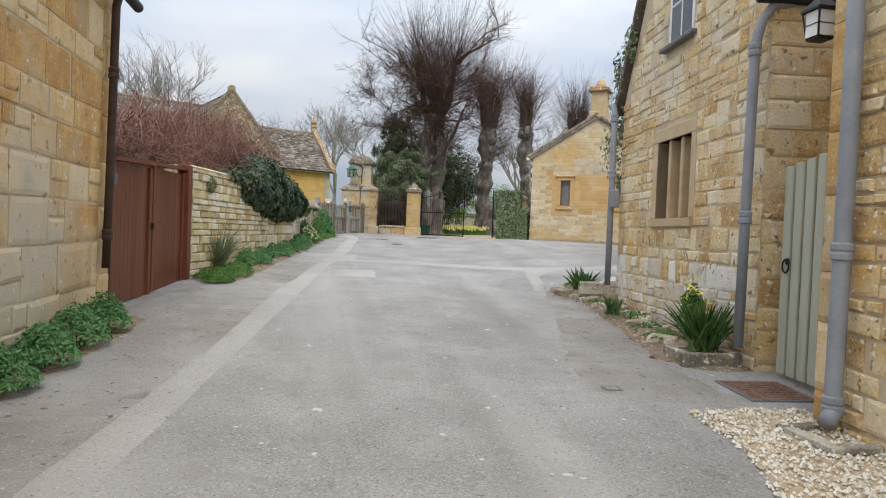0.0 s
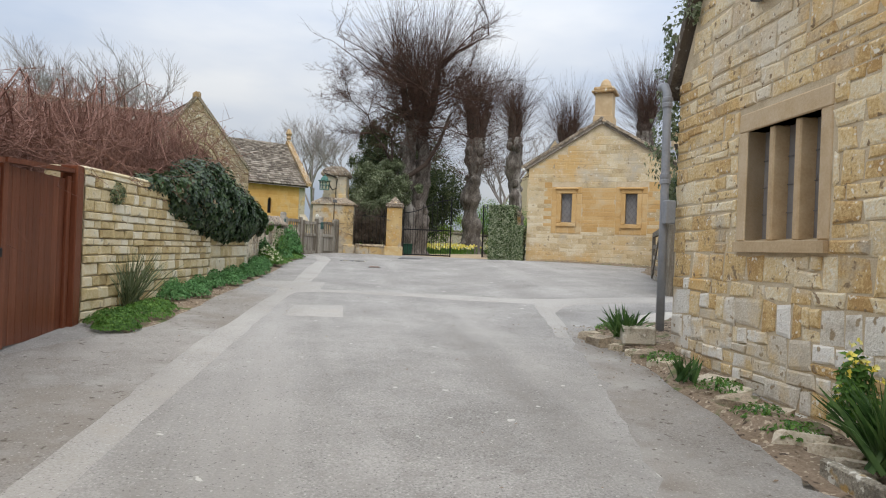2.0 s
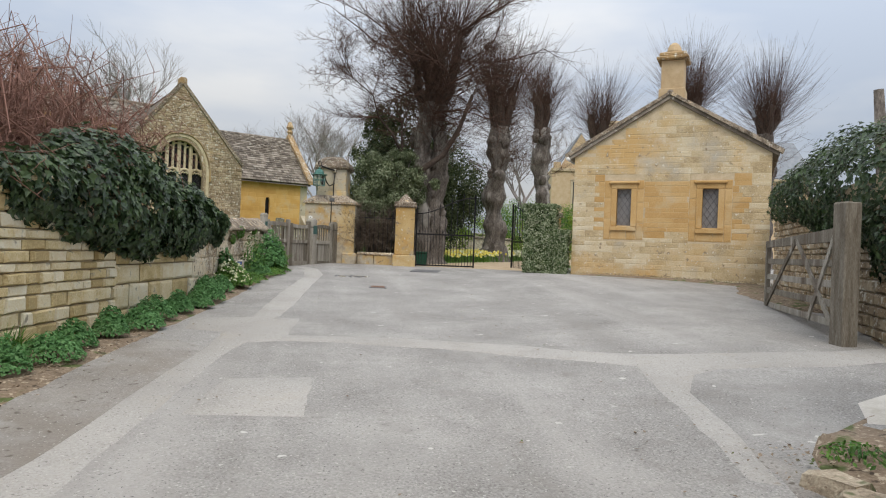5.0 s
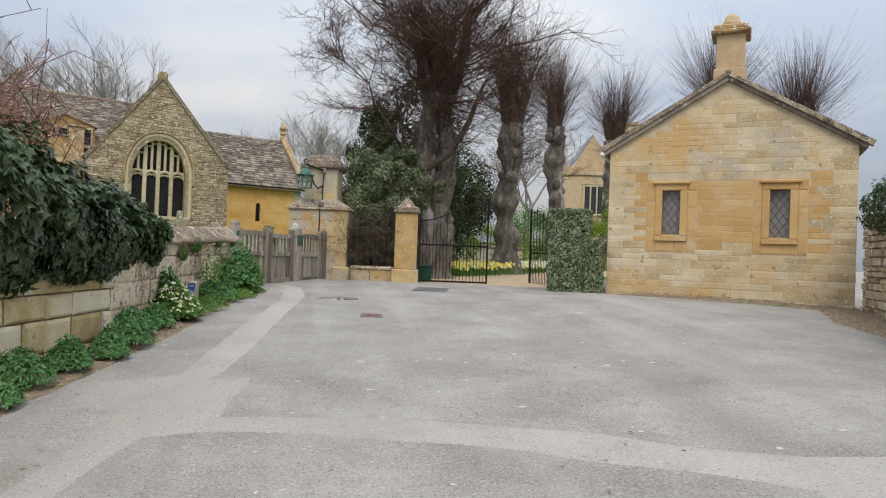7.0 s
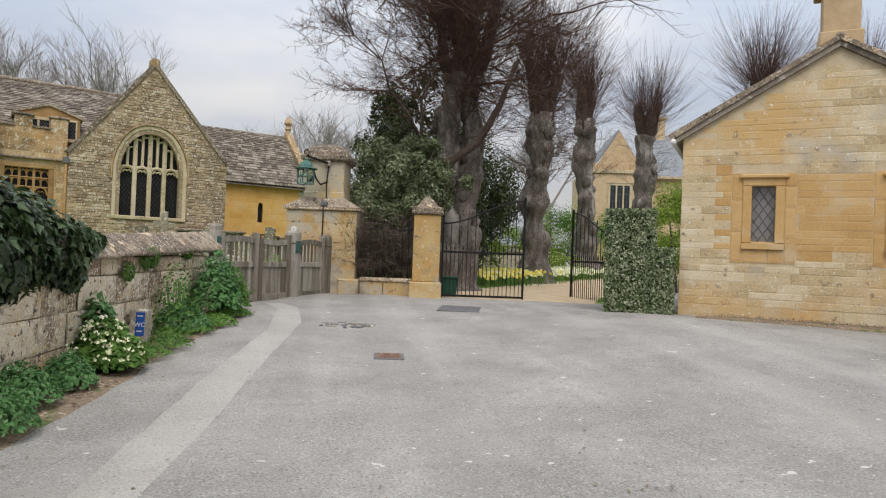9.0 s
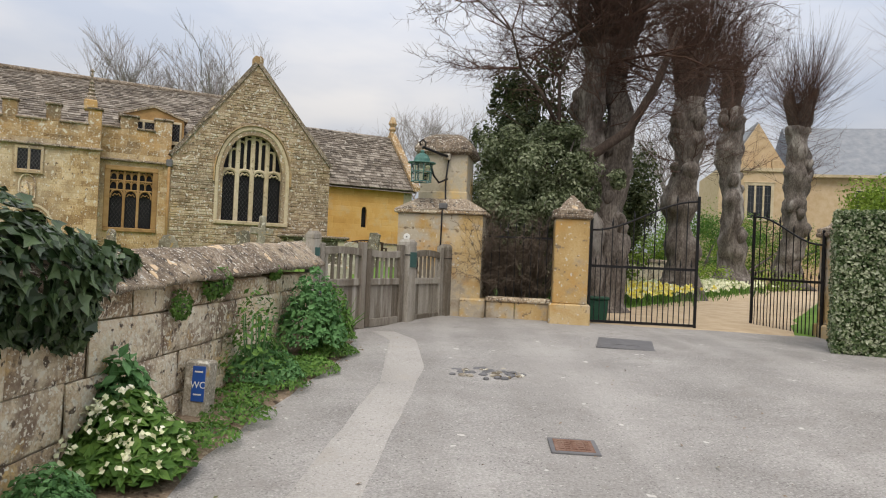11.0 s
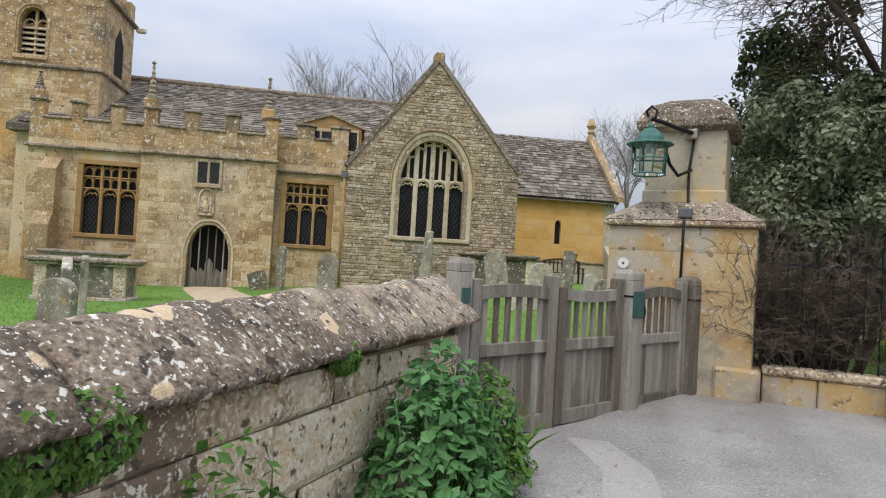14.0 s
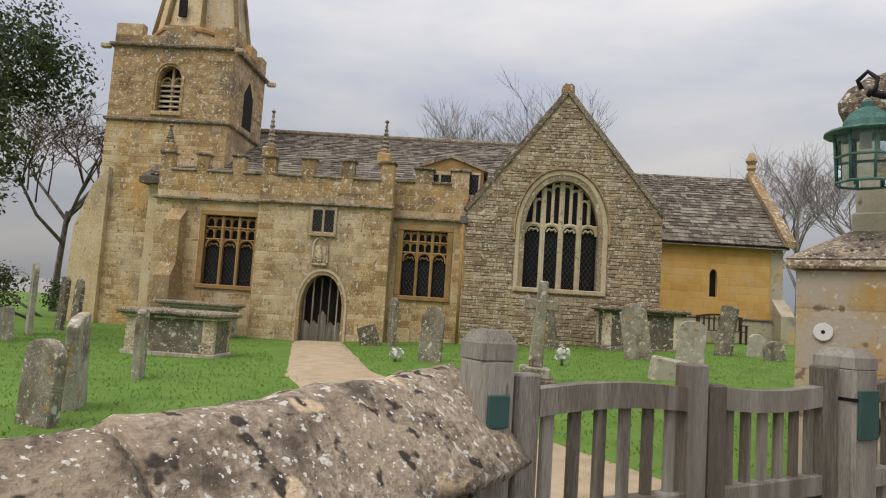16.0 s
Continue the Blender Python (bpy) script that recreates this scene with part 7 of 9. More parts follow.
# ---- ground overlays: repairs, drive, lawn, beds ----
def overlay(name, poly, material, lift, label, height=None, kind="structure", cell=0.35, category="ground", rough=0.0):
    """A thin skin that follows the ground inside a polygon."""
    hf = height or g
    xs_, ys_ = [p[0] for p in poly], [p[1] for p in poly]
    bm = bmesh.new()
    bm.faces.new([bm.verts.new((x, y, 0)) for x, y in poly])
    for lo, hi, axis in ((min(xs_), max(xs_), 0), (min(ys_), max(ys_), 1)):
        n = max(1, int((hi - lo) / cell))
        for i in range(1, n):
            c = [0, 0, 0]
            c[axis] = lo + (hi - lo) * i / n
            no = [0, 0, 0]
            no[axis] = 1
            bmesh.ops.bisect_plane(bm, geom=bm.verts[:] + bm.edges[:] + bm.faces[:], plane_co=c, plane_no=no)
    for v in bm.verts:
        v.co.z = hf(v.co.x, v.co.y) + lift + (noise.noise(Vector((v.co.x * 2, v.co.y * 2, 0))) * rough)
    for v in bm.verts:
        if v.is_boundary and lift > 0.015:
            v.co.z = hf(v.co.x, v.co.y) + min(lift, 0.005)
    # feather the edge down into the ground
    rim = [e for e in bm.edges if e.is_boundary]
    away = {}
    for e in rim:
        d = (e.verts[0].co + e.verts[1].co) / 2 - e.link_faces[0].calc_center_median()
        d.z = 0
        for v in e.verts:
            away[v] = away.get(v, Vector()) + d.normalized()
    foot = {v: bm.verts.new((v.co.x + d.normalized().x * 0.07, v.co.y + d.normalized().y * 0.07, v.co.z - lift - 0.03)) for v, d in away.items()}
    for e in rim:
        p, q = e.verts
        bm.faces.new((p, q, foot[q], foot[p]))
    bmesh.ops.recalc_face_normals(bm, faces=bm.faces)
    if bm.faces and sum(f.normal.z for f in bm.faces) < 0:
        bmesh.ops.reverse_faces(bm, faces=bm.faces)
    return tagged(part(name, bm, material, smooth=True), label, category, kind=kind)


def wavy(pts, amp=0.03, step=0.25, seed=0):
    """Makes a polygon's edges uneven."""
    out = []
    for i, a in enumerate(pts):
        b = pts[(i + 1) % len(pts)]
        L = math.dist(a, b)
        n = max(1, int(L / step))
        for k in range(n):
            x, y = a[0] + (b[0] - a[0]) * k / n, a[1] + (b[1] - a[1]) * k / n
            out.append((x + amp * noise.noise(Vector((x * 5, y * 5, seed))), y + amp * noise.noise(Vector((x * 5, y * 5, seed + 9)))))
    return out


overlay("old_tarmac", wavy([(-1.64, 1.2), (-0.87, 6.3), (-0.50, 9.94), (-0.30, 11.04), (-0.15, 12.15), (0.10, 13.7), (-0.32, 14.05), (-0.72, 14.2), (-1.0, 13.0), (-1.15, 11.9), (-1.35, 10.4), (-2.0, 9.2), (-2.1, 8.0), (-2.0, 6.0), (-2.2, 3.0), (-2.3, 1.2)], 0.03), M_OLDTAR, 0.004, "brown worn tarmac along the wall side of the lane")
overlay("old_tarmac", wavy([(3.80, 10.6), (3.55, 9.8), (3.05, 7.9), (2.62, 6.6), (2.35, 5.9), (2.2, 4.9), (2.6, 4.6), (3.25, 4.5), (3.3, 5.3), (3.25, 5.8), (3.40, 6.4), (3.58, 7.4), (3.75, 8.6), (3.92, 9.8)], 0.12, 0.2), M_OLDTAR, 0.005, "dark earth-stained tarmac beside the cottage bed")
overlay("tarmac_strip", wavy([(-1.62, 1.2), (-1.30, 1.2), (-0.85, 4.6), (-0.21, 9.6), (0.02, 11.33), (0.28, 13.34), (0.43, 13.95), (0.80, 14.05), (0.84, 14.4), (0.96, 15.45), (0.67, 15.46), (0.86, 16.78), (1.06, 18.7), (1.35, 21.3), (1.25, 22.9), (1.0, 23.4), (0.72, 23.4), (0.97, 22.8), (0.98, 20.6), (0.63, 18.0), (0.46, 16.2), (0.38, 15.5), (-0.30, 15.35), (-0.26, 14.7), (0.16, 14.5), (0.12, 13.73), (-0.14, 12.15), (-0.29, 11.04), (-0.50, 9.94), (-0.87, 6.3)], 0.02), M_STRIP, 0.007, "pale strip of relaid tarmac along the lane")
overlay("tarmac_strip", wavy([(0.79, 14.32), (2.03, 14.24), (3.32, 13.85), (3.95, 13.36), (4.41, 13.12), (5.31, 12.88), (6.25, 12.75), (7.9, 13.05), (7.2, 12.42), (5.83, 12.22), (4.75, 12.42), (4.45, 12.3), (4.1, 11.8), (3.85, 10.8), (3.62, 10.1), (3.50, 10.2), (3.72, 11.0), (3.95, 12.0), (4.15, 12.72), (3.75, 13.05), (2.6, 13.66), (1.34, 14.0), (0.81, 14.04)], 0.03), M_STRIP, 0.009, "pale strip of relaid tarmac across the lane")
overlay("tarmac_patch", wavy([(0.42, 12.47), (1.10, 12.50), (1.04, 11.5), (0.27, 11.56)], 0.02), M_STRIP, 0.007, "pale rectangular tarmac patch")
overlay("concrete_apron", wavy([(4.85, 10.8), (5.15, 11.2), (5.55, 11.36), (6.6, 11.3), (6.5, 10.3), (5.4, 10.5)], 0.04), M_CONC, 0.02, "broken pale concrete apron past the cottage corner", category="paving")
overlay("drive", wavy([(3.7, 25.15), (6.9, 24.55), (8.3, 27), (12.5, 33), (20, 42), (26, 50), (20, 50), (13.5, 39.5), (9, 32.5), (6.2, 29.0), (4.6, 27.0)], 0.12, 0.5), M_DRIVE, 0.012, "buff gravel drive beyond the iron gates", category="drive")
lawn = overlay("lawn", [(-40, 13), (-2.6, 13), (-1.0, 18), (-0.5, 22.9), (0.2, 23.5), (1.3, 25.6), (1.2, 27), (2.2, 30), (8, 46), (12, 70), (-60, 70), (-60, 30)], M_LAWN, 0.0, "mown green churchyard lawn", lawn_z, cell=1.2, category="lawn")
overlay("garden_ground", [(1.2, 25.9), (3.6, 25.5), (5.0, 27.6), (6.2, 29.0), (9, 32.5), (13.5, 39.5), (20, 50), (10, 60), (6, 45), (2.2, 30)], M_LAWN, 0.03, "rough grass under the limes", category="grass", cell=0.8)
overlay("garden_ground", [(6.9, 24.7), (7.2, 24.5), (11, 30), (24, 42), (45, 60), (26, 50), (20, 42), (12.5, 33), (8.3, 27)], M_LAWN, 0.03, "grass beside the drive", category="grass", cell=1.0)
gate_w = CG @ Vector((0.8, 0.3, 0))
dl, dr = CH @ Vector((-7.55, -0.1, 0)), CH @ Vector((-6.15, -0.1, 0))
overlay("gravel_path", wavy([(dl.x, dl.y), (dr.x, dr.y), (-5.3, 30.3), (-1.2, 27.0), (1.3, 25.4), (0.2, 23.5), (-1.9, 25.2), (-5.9, 28.9)], 0.05, 0.4), M_DRIVE, 0.03, "buff gravel path to the church porch", lawn_z, cell=0.5, category="path")

# soil beds
overlay("flower_bed", wavy([(-2.3, 3.0), (-1.85, 3.2), (-1.95, 5.0), (-1.75, 6.6), (-1.72, 7.5), (-2.2, 7.8)], 0.06), M_SOIL, 0.03, "narrow soil bed under the house wall", category="bed", rough=0.05)
overlay("flower_bed", wavy([(-1.86, 10.85), (-1.25, 10.2), (-1.0, 11.2), (-0.7, 13.3), (-0.35, 15.5), (0.0, 17.6), (0.18, 19.5), (0.5, 21.2), (0.55, 22.6), (0.05, 22.75), (-0.3, 20), (-0.62, 17.0)], 0.08), M_SOIL, 0.02, "soil verge along the boundary wall", category="bed", rough=0.06)
overlay("flower_bed", wavy([(4.02, 5.45), (3.45, 5.5), (3.24, 5.9), (3.36, 6.3), (3.50, 6.95), (3.66, 7.9), (3.86, 9.1), (3.92, 10.0), (4.1, 10.5), (4.75, 10.85), (5.6, 11.0), (5.0, 9.6), (4.5, 9.4)], 0.12, 0.2), M_SOIL, 0.05, "stony soil bed littered with dry leaves under the cottage wall", category="bed", rough=0.10, cell=0.2)
overlay("leaf_litter", wavy([(7.45, 21.9), (10.75, 19.5), (9.4, 16.5), (8.9, 15.3), (8.3, 15.8), (8.8, 17.8), (9.8, 19.25), (7.25, 21.4)], 0.12, 0.2), M_SOIL, 0.03, "brown leaf litter and soil at the foot of the lodge", category="soil", rough=0.015)

# ---- small ground things ----
def cover(name, pts, label, material, ribs, category):
    """A cast cover with a rim and raised pattern."""
    c = [sum(p[i] for p in pts) / len(pts) for i in (0, 1)]
    z = g(*c)
    ux = Vector((pts[1][0] - pts[0][0], pts[1][1] - pts[0][1], 0))
    L = ux.length
    W = (Vector((pts[2][0], pts[2][1], 0)) - Vector((pts[1][0], pts[1][1], 0))).length
    slope = (g(c[0], c[1] + 0.5) - g(c[0], c[1] - 0.5))
    m = Matrix.Translation((c[0], c[1], z + 0.008)) @ Matrix.Rotation(math.atan(slope), 4, "X") @ Matrix.Rotation(math.atan2(ux.y, ux.x), 4, "Z")
    th = thing(name, m, label, category)
    part("frame", box(-L / 2, L / 2, -W / 2, W / 2, -0.03, 0.004, 0.004), M_LEAD, th)
    part("lid", box(-L / 2 + 0.03, L / 2 - 0.03, -W / 2 + 0.03, W / 2 - 0.03, -0.02, 0.008, 0.003), material, th)
    n, k = ribs
    for i in range(n):
        for j in range(k):
            x, y = -L / 2 + 0.05 + (L - 0.1) * (i + 0.5) / n, -W / 2 + 0.05 + (W - 0.1) * (j + 0.5) / k
            part("stud", box(x - L / n * 0.25, x + L / n * 0.25, y - W / k * 0.22, y + W / k * 0.22, 0.006, 0.014), material, th)
    return th


cover("drain_cover", [(2.09, 19.0), (2.40, 18.97), (2.43, 19.25)], "rusty square cast iron drain cover in the tarmac", M_RUSTGRATE, (5, 5), "drain cover")
cover("hatch_cover", [(3.40, 22.95), (4.05, 22.75), (4.25, 23.55)], "dark grey rectangular hatch cover in pale concrete", M_LEAD, (1, 1), "hatch")
cover("chequered_cover", [(3.28, 4.66), (3.86, 4.62), (3.89, 5.18)], "large chequered iron inspection cover beside the gate", M_RUSTGRATE, (9, 7), "inspection cover")
cover("water_cover", [(2.26, 4.86), (2.41, 4.86), (2.41, 4.98)], "small worn square water cover", M_STRIP, (2, 2), "water cover")
cb = thing("cobble_drain", Matrix.Translation((1.95, 21.15, g(1.95, 21.15))), "patch of small dark cobbles sunk round a drain", "drain")
rng.seed(50)
for i in range(60):
    a, r_ = rng.uniform(0, 6.28), 0.30 * math.sqrt(rng.random())
    s_ = rng.uniform(0.025, 0.045)
    part("cobble", lathe([(s_, -0.02), (s_, 0.004), (s_ * 0.6, 0.014)], 6, m=Matrix.Translation((1.25 * r_ * math.cos(a), r_ * math.sin(a), 0))), M_LEAD if i % 3 else M_STONEGREY, cb)

gp_ = thing("downpipe_gully", Matrix.Translation((3.42, 3.72, g(3.4, 3.7))), "small sunken stone gully surround under the downpipe", "gully")
for bb in ((-0.28, 0.2, 0.20, 0.28, 0, 0.05), (-0.28, -0.2, -0.25, 0.2, 0, 0.05), (-0.2, 0.2, -0.25, -0.17, 0, 0.05)):
    part("edging", box(*bb, 0.01), M_STONEGREY, gp_)
rng.seed(51)
V, F = [], []
prot = [(math.cos(a), math.sin(a)) for a in (0.3, 1.4, 2.6, 3.7, 5.0)]
for i in range(5200):
    y = rng.uniform(0.6, 4.35)
    xl = 2.35 + 0.26 * (y - 2.8) + 0.05 * math.sin(y * 4) if y > 2.5 else 2.27
    xr = 3.62 - 0.134 * (4.2 - y)
    x = rng.uniform(xl, xr)
    s_ = rng.uniform(0.009, 0.022)
    z = g(x, y) + rng.uniform(0.0, 0.02)
    o = len(V)
    rot = rng.uniform(0, 6.28)
    for (c, s2) in prot:
        q = Vector((c * s_ * rng.uniform(0.7, 1.3), s2 * s_ * 0.7, 0))
        q.rotate(Euler((rng.uniform(-0.4, 0.4), rng.uniform(-0.4, 0.4), rot)))
        V.append((x + q.x, y + q.y, z + q.z))
    V.append((x, y, z + s_ * 0.9))
    for j in range(5):
        F.append((o + j, o + (j + 1) % 5, o + 5))
tagged(pymesh("gravel", V, F, M_PEBBLE), "cream chippings along the cottage foot", "gravel", kind="stuff")
overlay("gravel_bed", wavy([(2.30, 0.4), (2.30, 2.5), (2.48, 3.1), (2.85, 4.2), (3.2, 4.45), (3.6, 4.3), (3.05, 0.4)], 0.03), M_DRIVE, 0.004, "sandy bed under the chippings", category="bed")

# stone with the lavatory sign
ss = thing("sign_stone", Matrix.Translation((-0.20, 19.42, g(-0.14, 19.4) + 0.02)) @ Matrix.Scale(0.84, 4) @ Matrix.Rotation(radians(-12), 4, "Z") @ Matrix.Rotation(radians(-4), 4, "X"), "short square stone post with a blue enamel sign", "sign post")
part("post", box(-0.10, 0.10, -0.09, 0.09, -0.1, 0.44, 0.02), M_STONEGREY, ss)
part("plate", box(-0.015, 0.095, -0.102, -0.092, 0.12, 0.40, 0.002), M_BLUE, ss, "blue enamel plate with white letters")


def lettering(text, size, m, material, parent):
    cu = bpy.data.curves.new("letters", "FONT")
    cu.body, cu.size, cu.align_x, cu.align_y, cu.extrude = text, size, "CENTER", "CENTER", 0.001
    me = bpy.data.meshes.new_from_object(bpy.data.objects.new("letters", cu))
    me.materials.append(material)
    ob = new("letters", me)
    ob.parent = parent
    ob.matrix_local = m
    return ob


lettering("WC", 0.075, Matrix.Translation((0.04, -0.1035, 0.25)) @ Matrix.Rotation(radians(90), 4, "X"), M_WHITE, ss)
for z in (0.17, 0.35):
    part("bar", box(0.005, 0.075, -0.1045, -0.1025, z, z + 0.012), M_WHITE, ss)

# ---- hedge, bushes, herbs ----
rng.seed(52)
HM = along((6.18, 22.5), (7.15, 21.95))
hd = thing("hedge", Matrix.Translation((6.6, 22.7, g(6.6, 22.7))), "clipped variegated evergreen hedge with a stepped end beside the lodge", "hedge")
lv = Leaves()
for (x0, x1, y0, y1, z0, z1, n) in ((0.0, 0.80, 0.0, 1.0, 0.0, 1.70, 13000), (0.76, 1.10, -0.02, 0.9, 0.0, 1.08, 5200)):
    for _ in range(n):
        f = rng.random()
        p = [rng.uniform(x0, x1), rng.uniform(y0, y1), rng.uniform(z0, z1)]
        nn = Vector((0, 0, 0))
        if f < 0.45:
            p[1] = y0 + abs(rng.gauss(0, 0.05)); nn = Vector((0, -1, 0.2))
        elif f < 0.72:
            p[0] = x0 + abs(rng.gauss(0, 0.05)); nn = Vector((-1, 0, 0.2))
        elif f < 0.87:
            p[2] = z1 - abs(rng.gauss(0, 0.04)); nn = Vector((0, 0, 1))
        elif f < 0.94:
            p[0] = x1 - abs(rng.gauss(0, 0.05)); nn = Vector((1, 0, 0.2))
        d = 0.035 * noise.noise(Vector(p) * 4)
        q = HM @ Vector((p[0] + d, p[1] + d, p[2] + g(6.5, 22.5)))
        lv.leaf(q - hd.matrix_world.translation, HM.to_3x3() @ nn + jit(0.5), rng.uniform(0.03, 0.06), 0.6)
lv.ob("foliage", M_SILVER, hd)["kind"] = "stuff"
hb = part("inner_growth", box(0.07, 0.73, 0.08, 0.9, 1.0, 1.62, 0.03, box(0.07, 1.03, 0.08, 0.82, 0.0, 1.0, 0.03)), M_YEW, hd)
hb.matrix_local = hd.matrix_world.inverted() @ HM @ Matrix.Translation((0, 0, g(6.5, 22.5)))


def herb(x, y, r, h, label, material, count, size, seed, dz=0.0, group="", name="herb_clump", flowers=None):
    rng.seed(seed)
    z = g(x, y) + dz
    th = thing(name, Matrix.Translation((x, y, z)), label, "plant", group)
    lv = Leaves()
    for _ in range(count):
        a, k = rng.uniform(0, 6.28), math.sqrt(rng.random())
        hh = h * (1 - 0.75 * k * k) * rng.uniform(0.55, 1.0)
        p = Vector((math.cos(a) * r * k, math.sin(a) * r * k, hh))
        lv.leaf(p, Vector((math.cos(a) * k, math.sin(a) * k, 0.8)) + jit(0.4), size * rng.uniform(0.6, 1.4), 0.5)
    lv.ob("foliage", material, th)["kind"] = "stuff"
    st = Tubes()
    for _ in range(14):
        a, k = rng.uniform(0, 6.28), rng.random()
        st.add([(0.2 * r * math.cos(a), 0.2 * r * math.sin(a), 0), (r * k * 0.7 * math.cos(a), r * k * 0.7 * math.sin(a), h * 0.7)], 0.006, 3)
    st.ob("stem", M_HERB, th)["kind"] = "stuff"
    if flowers:
        fl = Leaves()
        for _ in range(flowers[1]):
            a, k = rng.uniform(0, 6.28), math.sqrt(rng.random())
            p = Vector((math.cos(a) * r * k, math.sin(a) * r * k - 0.05, h * (1 - 0.65 * k * k) * rng.uniform(0.8, 1.08)))
            for j in range(4):
                fl.leaf(p + jit(0.012), jit(1) + Vector((0.3, -0.5, 0.6)), flowers[2], 0.8)
        fl.ob("flowers", flowers[0], th)["kind"] = "stuff"
    return th


GH = "low green herbs along the walls"
for i, (x, y, r_, h) in enumerate(((-2.02, 5.55, 0.26, 0.36), (-2.0, 6.2, 0.28, 0.40), (-1.98, 6.85, 0.26, 0.40), (-2.06, 4.9, 0.26, 0.34))):
    herb(x, y, r_, h, "feathery green herb clump under the house wall", M_HERB, 1500, 0.04, 60 + i, group=GH)
for i, (x, y, r_, h) in enumerate(((-1.50, 10.75, 0.34, 0.2), (-1.32, 11.2, 0.34, 0.2), (-1.30, 11.7, 0.3, 0.18), (-1.42, 10.4, 0.25, 0.16))):
    herb(x, y, r_, h, "spreading bright green ground herb by the wall foot", M_GREEN, 1600, 0.035, 70 + i, group=GH)
for i in range(9):
    y = 12.5 + i * 0.52
    x = -1.22 + (y - 12.5) * 0.225 + 0.06 * math.sin(i * 2.1)
    herb(x, y, 0.22 + 0.05 * math.sin(i * 1.7), 0.30 + 0.05 * math.cos(i * 2.3), "rounded feathery green herb clump by the wall foot", M_HERB, 1300, 0.04, 80 + i, group=GH)
herb(-0.20, 18.35, 0.33, 0.46, "pale cream flowering hellebore by the wall", M_GREEN, 1700, 0.08, 95, name="hellebore", flowers=(M_FLOWER, 85, 0.034))
herb(-0.32, 18.5, 0.2, 0.68, "leafy green plant against the wall", M_HERB, 520, 0.09, 96, name="leafy_plant")
herb(0.02, 20.35, 0.34, 0.38, "feathery green herb clump by the coped wall", M_HERB, 1500, 0.045, 97, group=GH)
herb(-0.02, 20.2, 0.28, 0.85, "loose thin-leaved green shrub against the coped wall", M_GREEN, 420, 0.05, 98, name="shrub")
herb(0.22, 21.55, 0.36, 0.92, "leafy periwinkle with violet flowers beside the gate", M_HERB, 1500, 0.07, 99, name="periwinkle", flowers=(M_PURPLE, 3, 0.035))
herb(0.33, 22.1, 0.28, 0.75, "bushy green plant at the wall end", M_GREEN, 1000, 0.06, 100, name="leafy_plant")
herb(0.30, 20.9, 0.3, 0.16, "low weeds on the verge", M_GREEN, 900, 0.04, 101, name="weeds")
herb(0.42, 21.8, 0.26, 0.14, "low weeds on the verge", M_GREEN, 800, 0.04, 102, name="weeds")
for i in range(9):
    y = 18.9 + i * 0.45
    herb(-0.02 + 0.11 * (y - 18.9) + 0.08 * math.sin(i * 2.3), y, 0.26, 0.09 + 0.03 * math.sin(i), "low green weeds and moss on the verge", M_GREEN, 650, 0.032, 260 + i, 0.03, name="weeds")
herb(-0.42, 17.25, 0.26, 0.34, "feathery green herb clump under the ivy", M_HERB, 1500, 0.042, 270, group=GH)
herb(-0.30, 17.75, 0.22, 0.30, "feathery green herb clump under the ivy", M_HERB, 1200, 0.042, 271, group=GH)
for i, (u, z, r_) in enumerate(((2.31, 1.86, 0.11), (2.79, 1.97, 0.12), (2.95, 1.98, 0.11), (4.15, 2.03, 0.06))):
    ivy("wall_plant", W2, "small green fern tuft rooted under the coping", [(u, -0.05, z, r_ * 1.3, 0.07, r_)], 320, 0.035, 110 + i, M_GREEN)
ivy("ivy", W2, "ivy trailing over the coping of the churchyard wall", [(0.15, 0.12, 2.08, 0.55, 0.36, 0.42), (0.75, 0.12, 2.05, 0.55, 0.32, 0.36), (1.2, 0.1, 2.08, 0.42, 0.26, 0.22), (1.15, 0.02, 1.92, 0.25, 0.18, 0.2), (1.5, 0.06, 2.14, 0.25, 0.16, 0.10)], 3000, 0.11, 115)


def strap_plant(x, y, n, h, label, seed, name="iris_clump", material=None, dz=0.0, width=0.03):
    """A clump of long arching strap leaves."""
    rng.seed(seed)
    th = thing(name, Matrix.Translation((x, y, g(x, y) + dz)), label, "plant")
    lv = Leaves()
    for _ in range(n):
        a, o = rng.uniform(0, 6.28), rng.uniform(0.15, 0.75) * h
        b = Vector((rng.gauss(0, 0.05), rng.gauss(0, 0.05), 0))
        hh = h * rng.uniform(0.6, 1.05)
        e = b + Vector((math.cos(a) * o, math.sin(a) * o, hh * (1 - 0.5 * (o / h) ** 2)))
        lv.blade(b, e, width * rng.uniform(0.7, 1.2), 0.10 * o)
    lv.ob("leaves", material or M_STRAP, th)["kind"] = "stuff"
    return th


strap_plant(3.74, 5.85, 150, 0.56, "clump of dark green strap leaves in the stone planter", 120, dz=0.1)
strap_plant(4.0, 9.5, 90, 0.38, "clump of green strap leaves at the far cottage corner", 121, dz=0.12)
strap_plant(3.80, 8.0, 30, 0.25, "thin young strap leaves in the bed", 122, dz=0.05)
strap_plant(-1.62, 11.75, 260, 0.85, "tall grassy clump against the rubble wall", 123, "grass_clump", M_OLIVE, 0.05, 0.012)
strap_plant(-1.35, 13.0, 60, 0.3, "small grassy tuft by the wall", 124, "grass_clump", M_GREEN, 0.05, 0.012)
strap_plant(0.36, 22.3, 40, 0.55, "arching grass leaves at the wall end", 125, "grass_clump", M_GREEN, 0.05, 0.02)
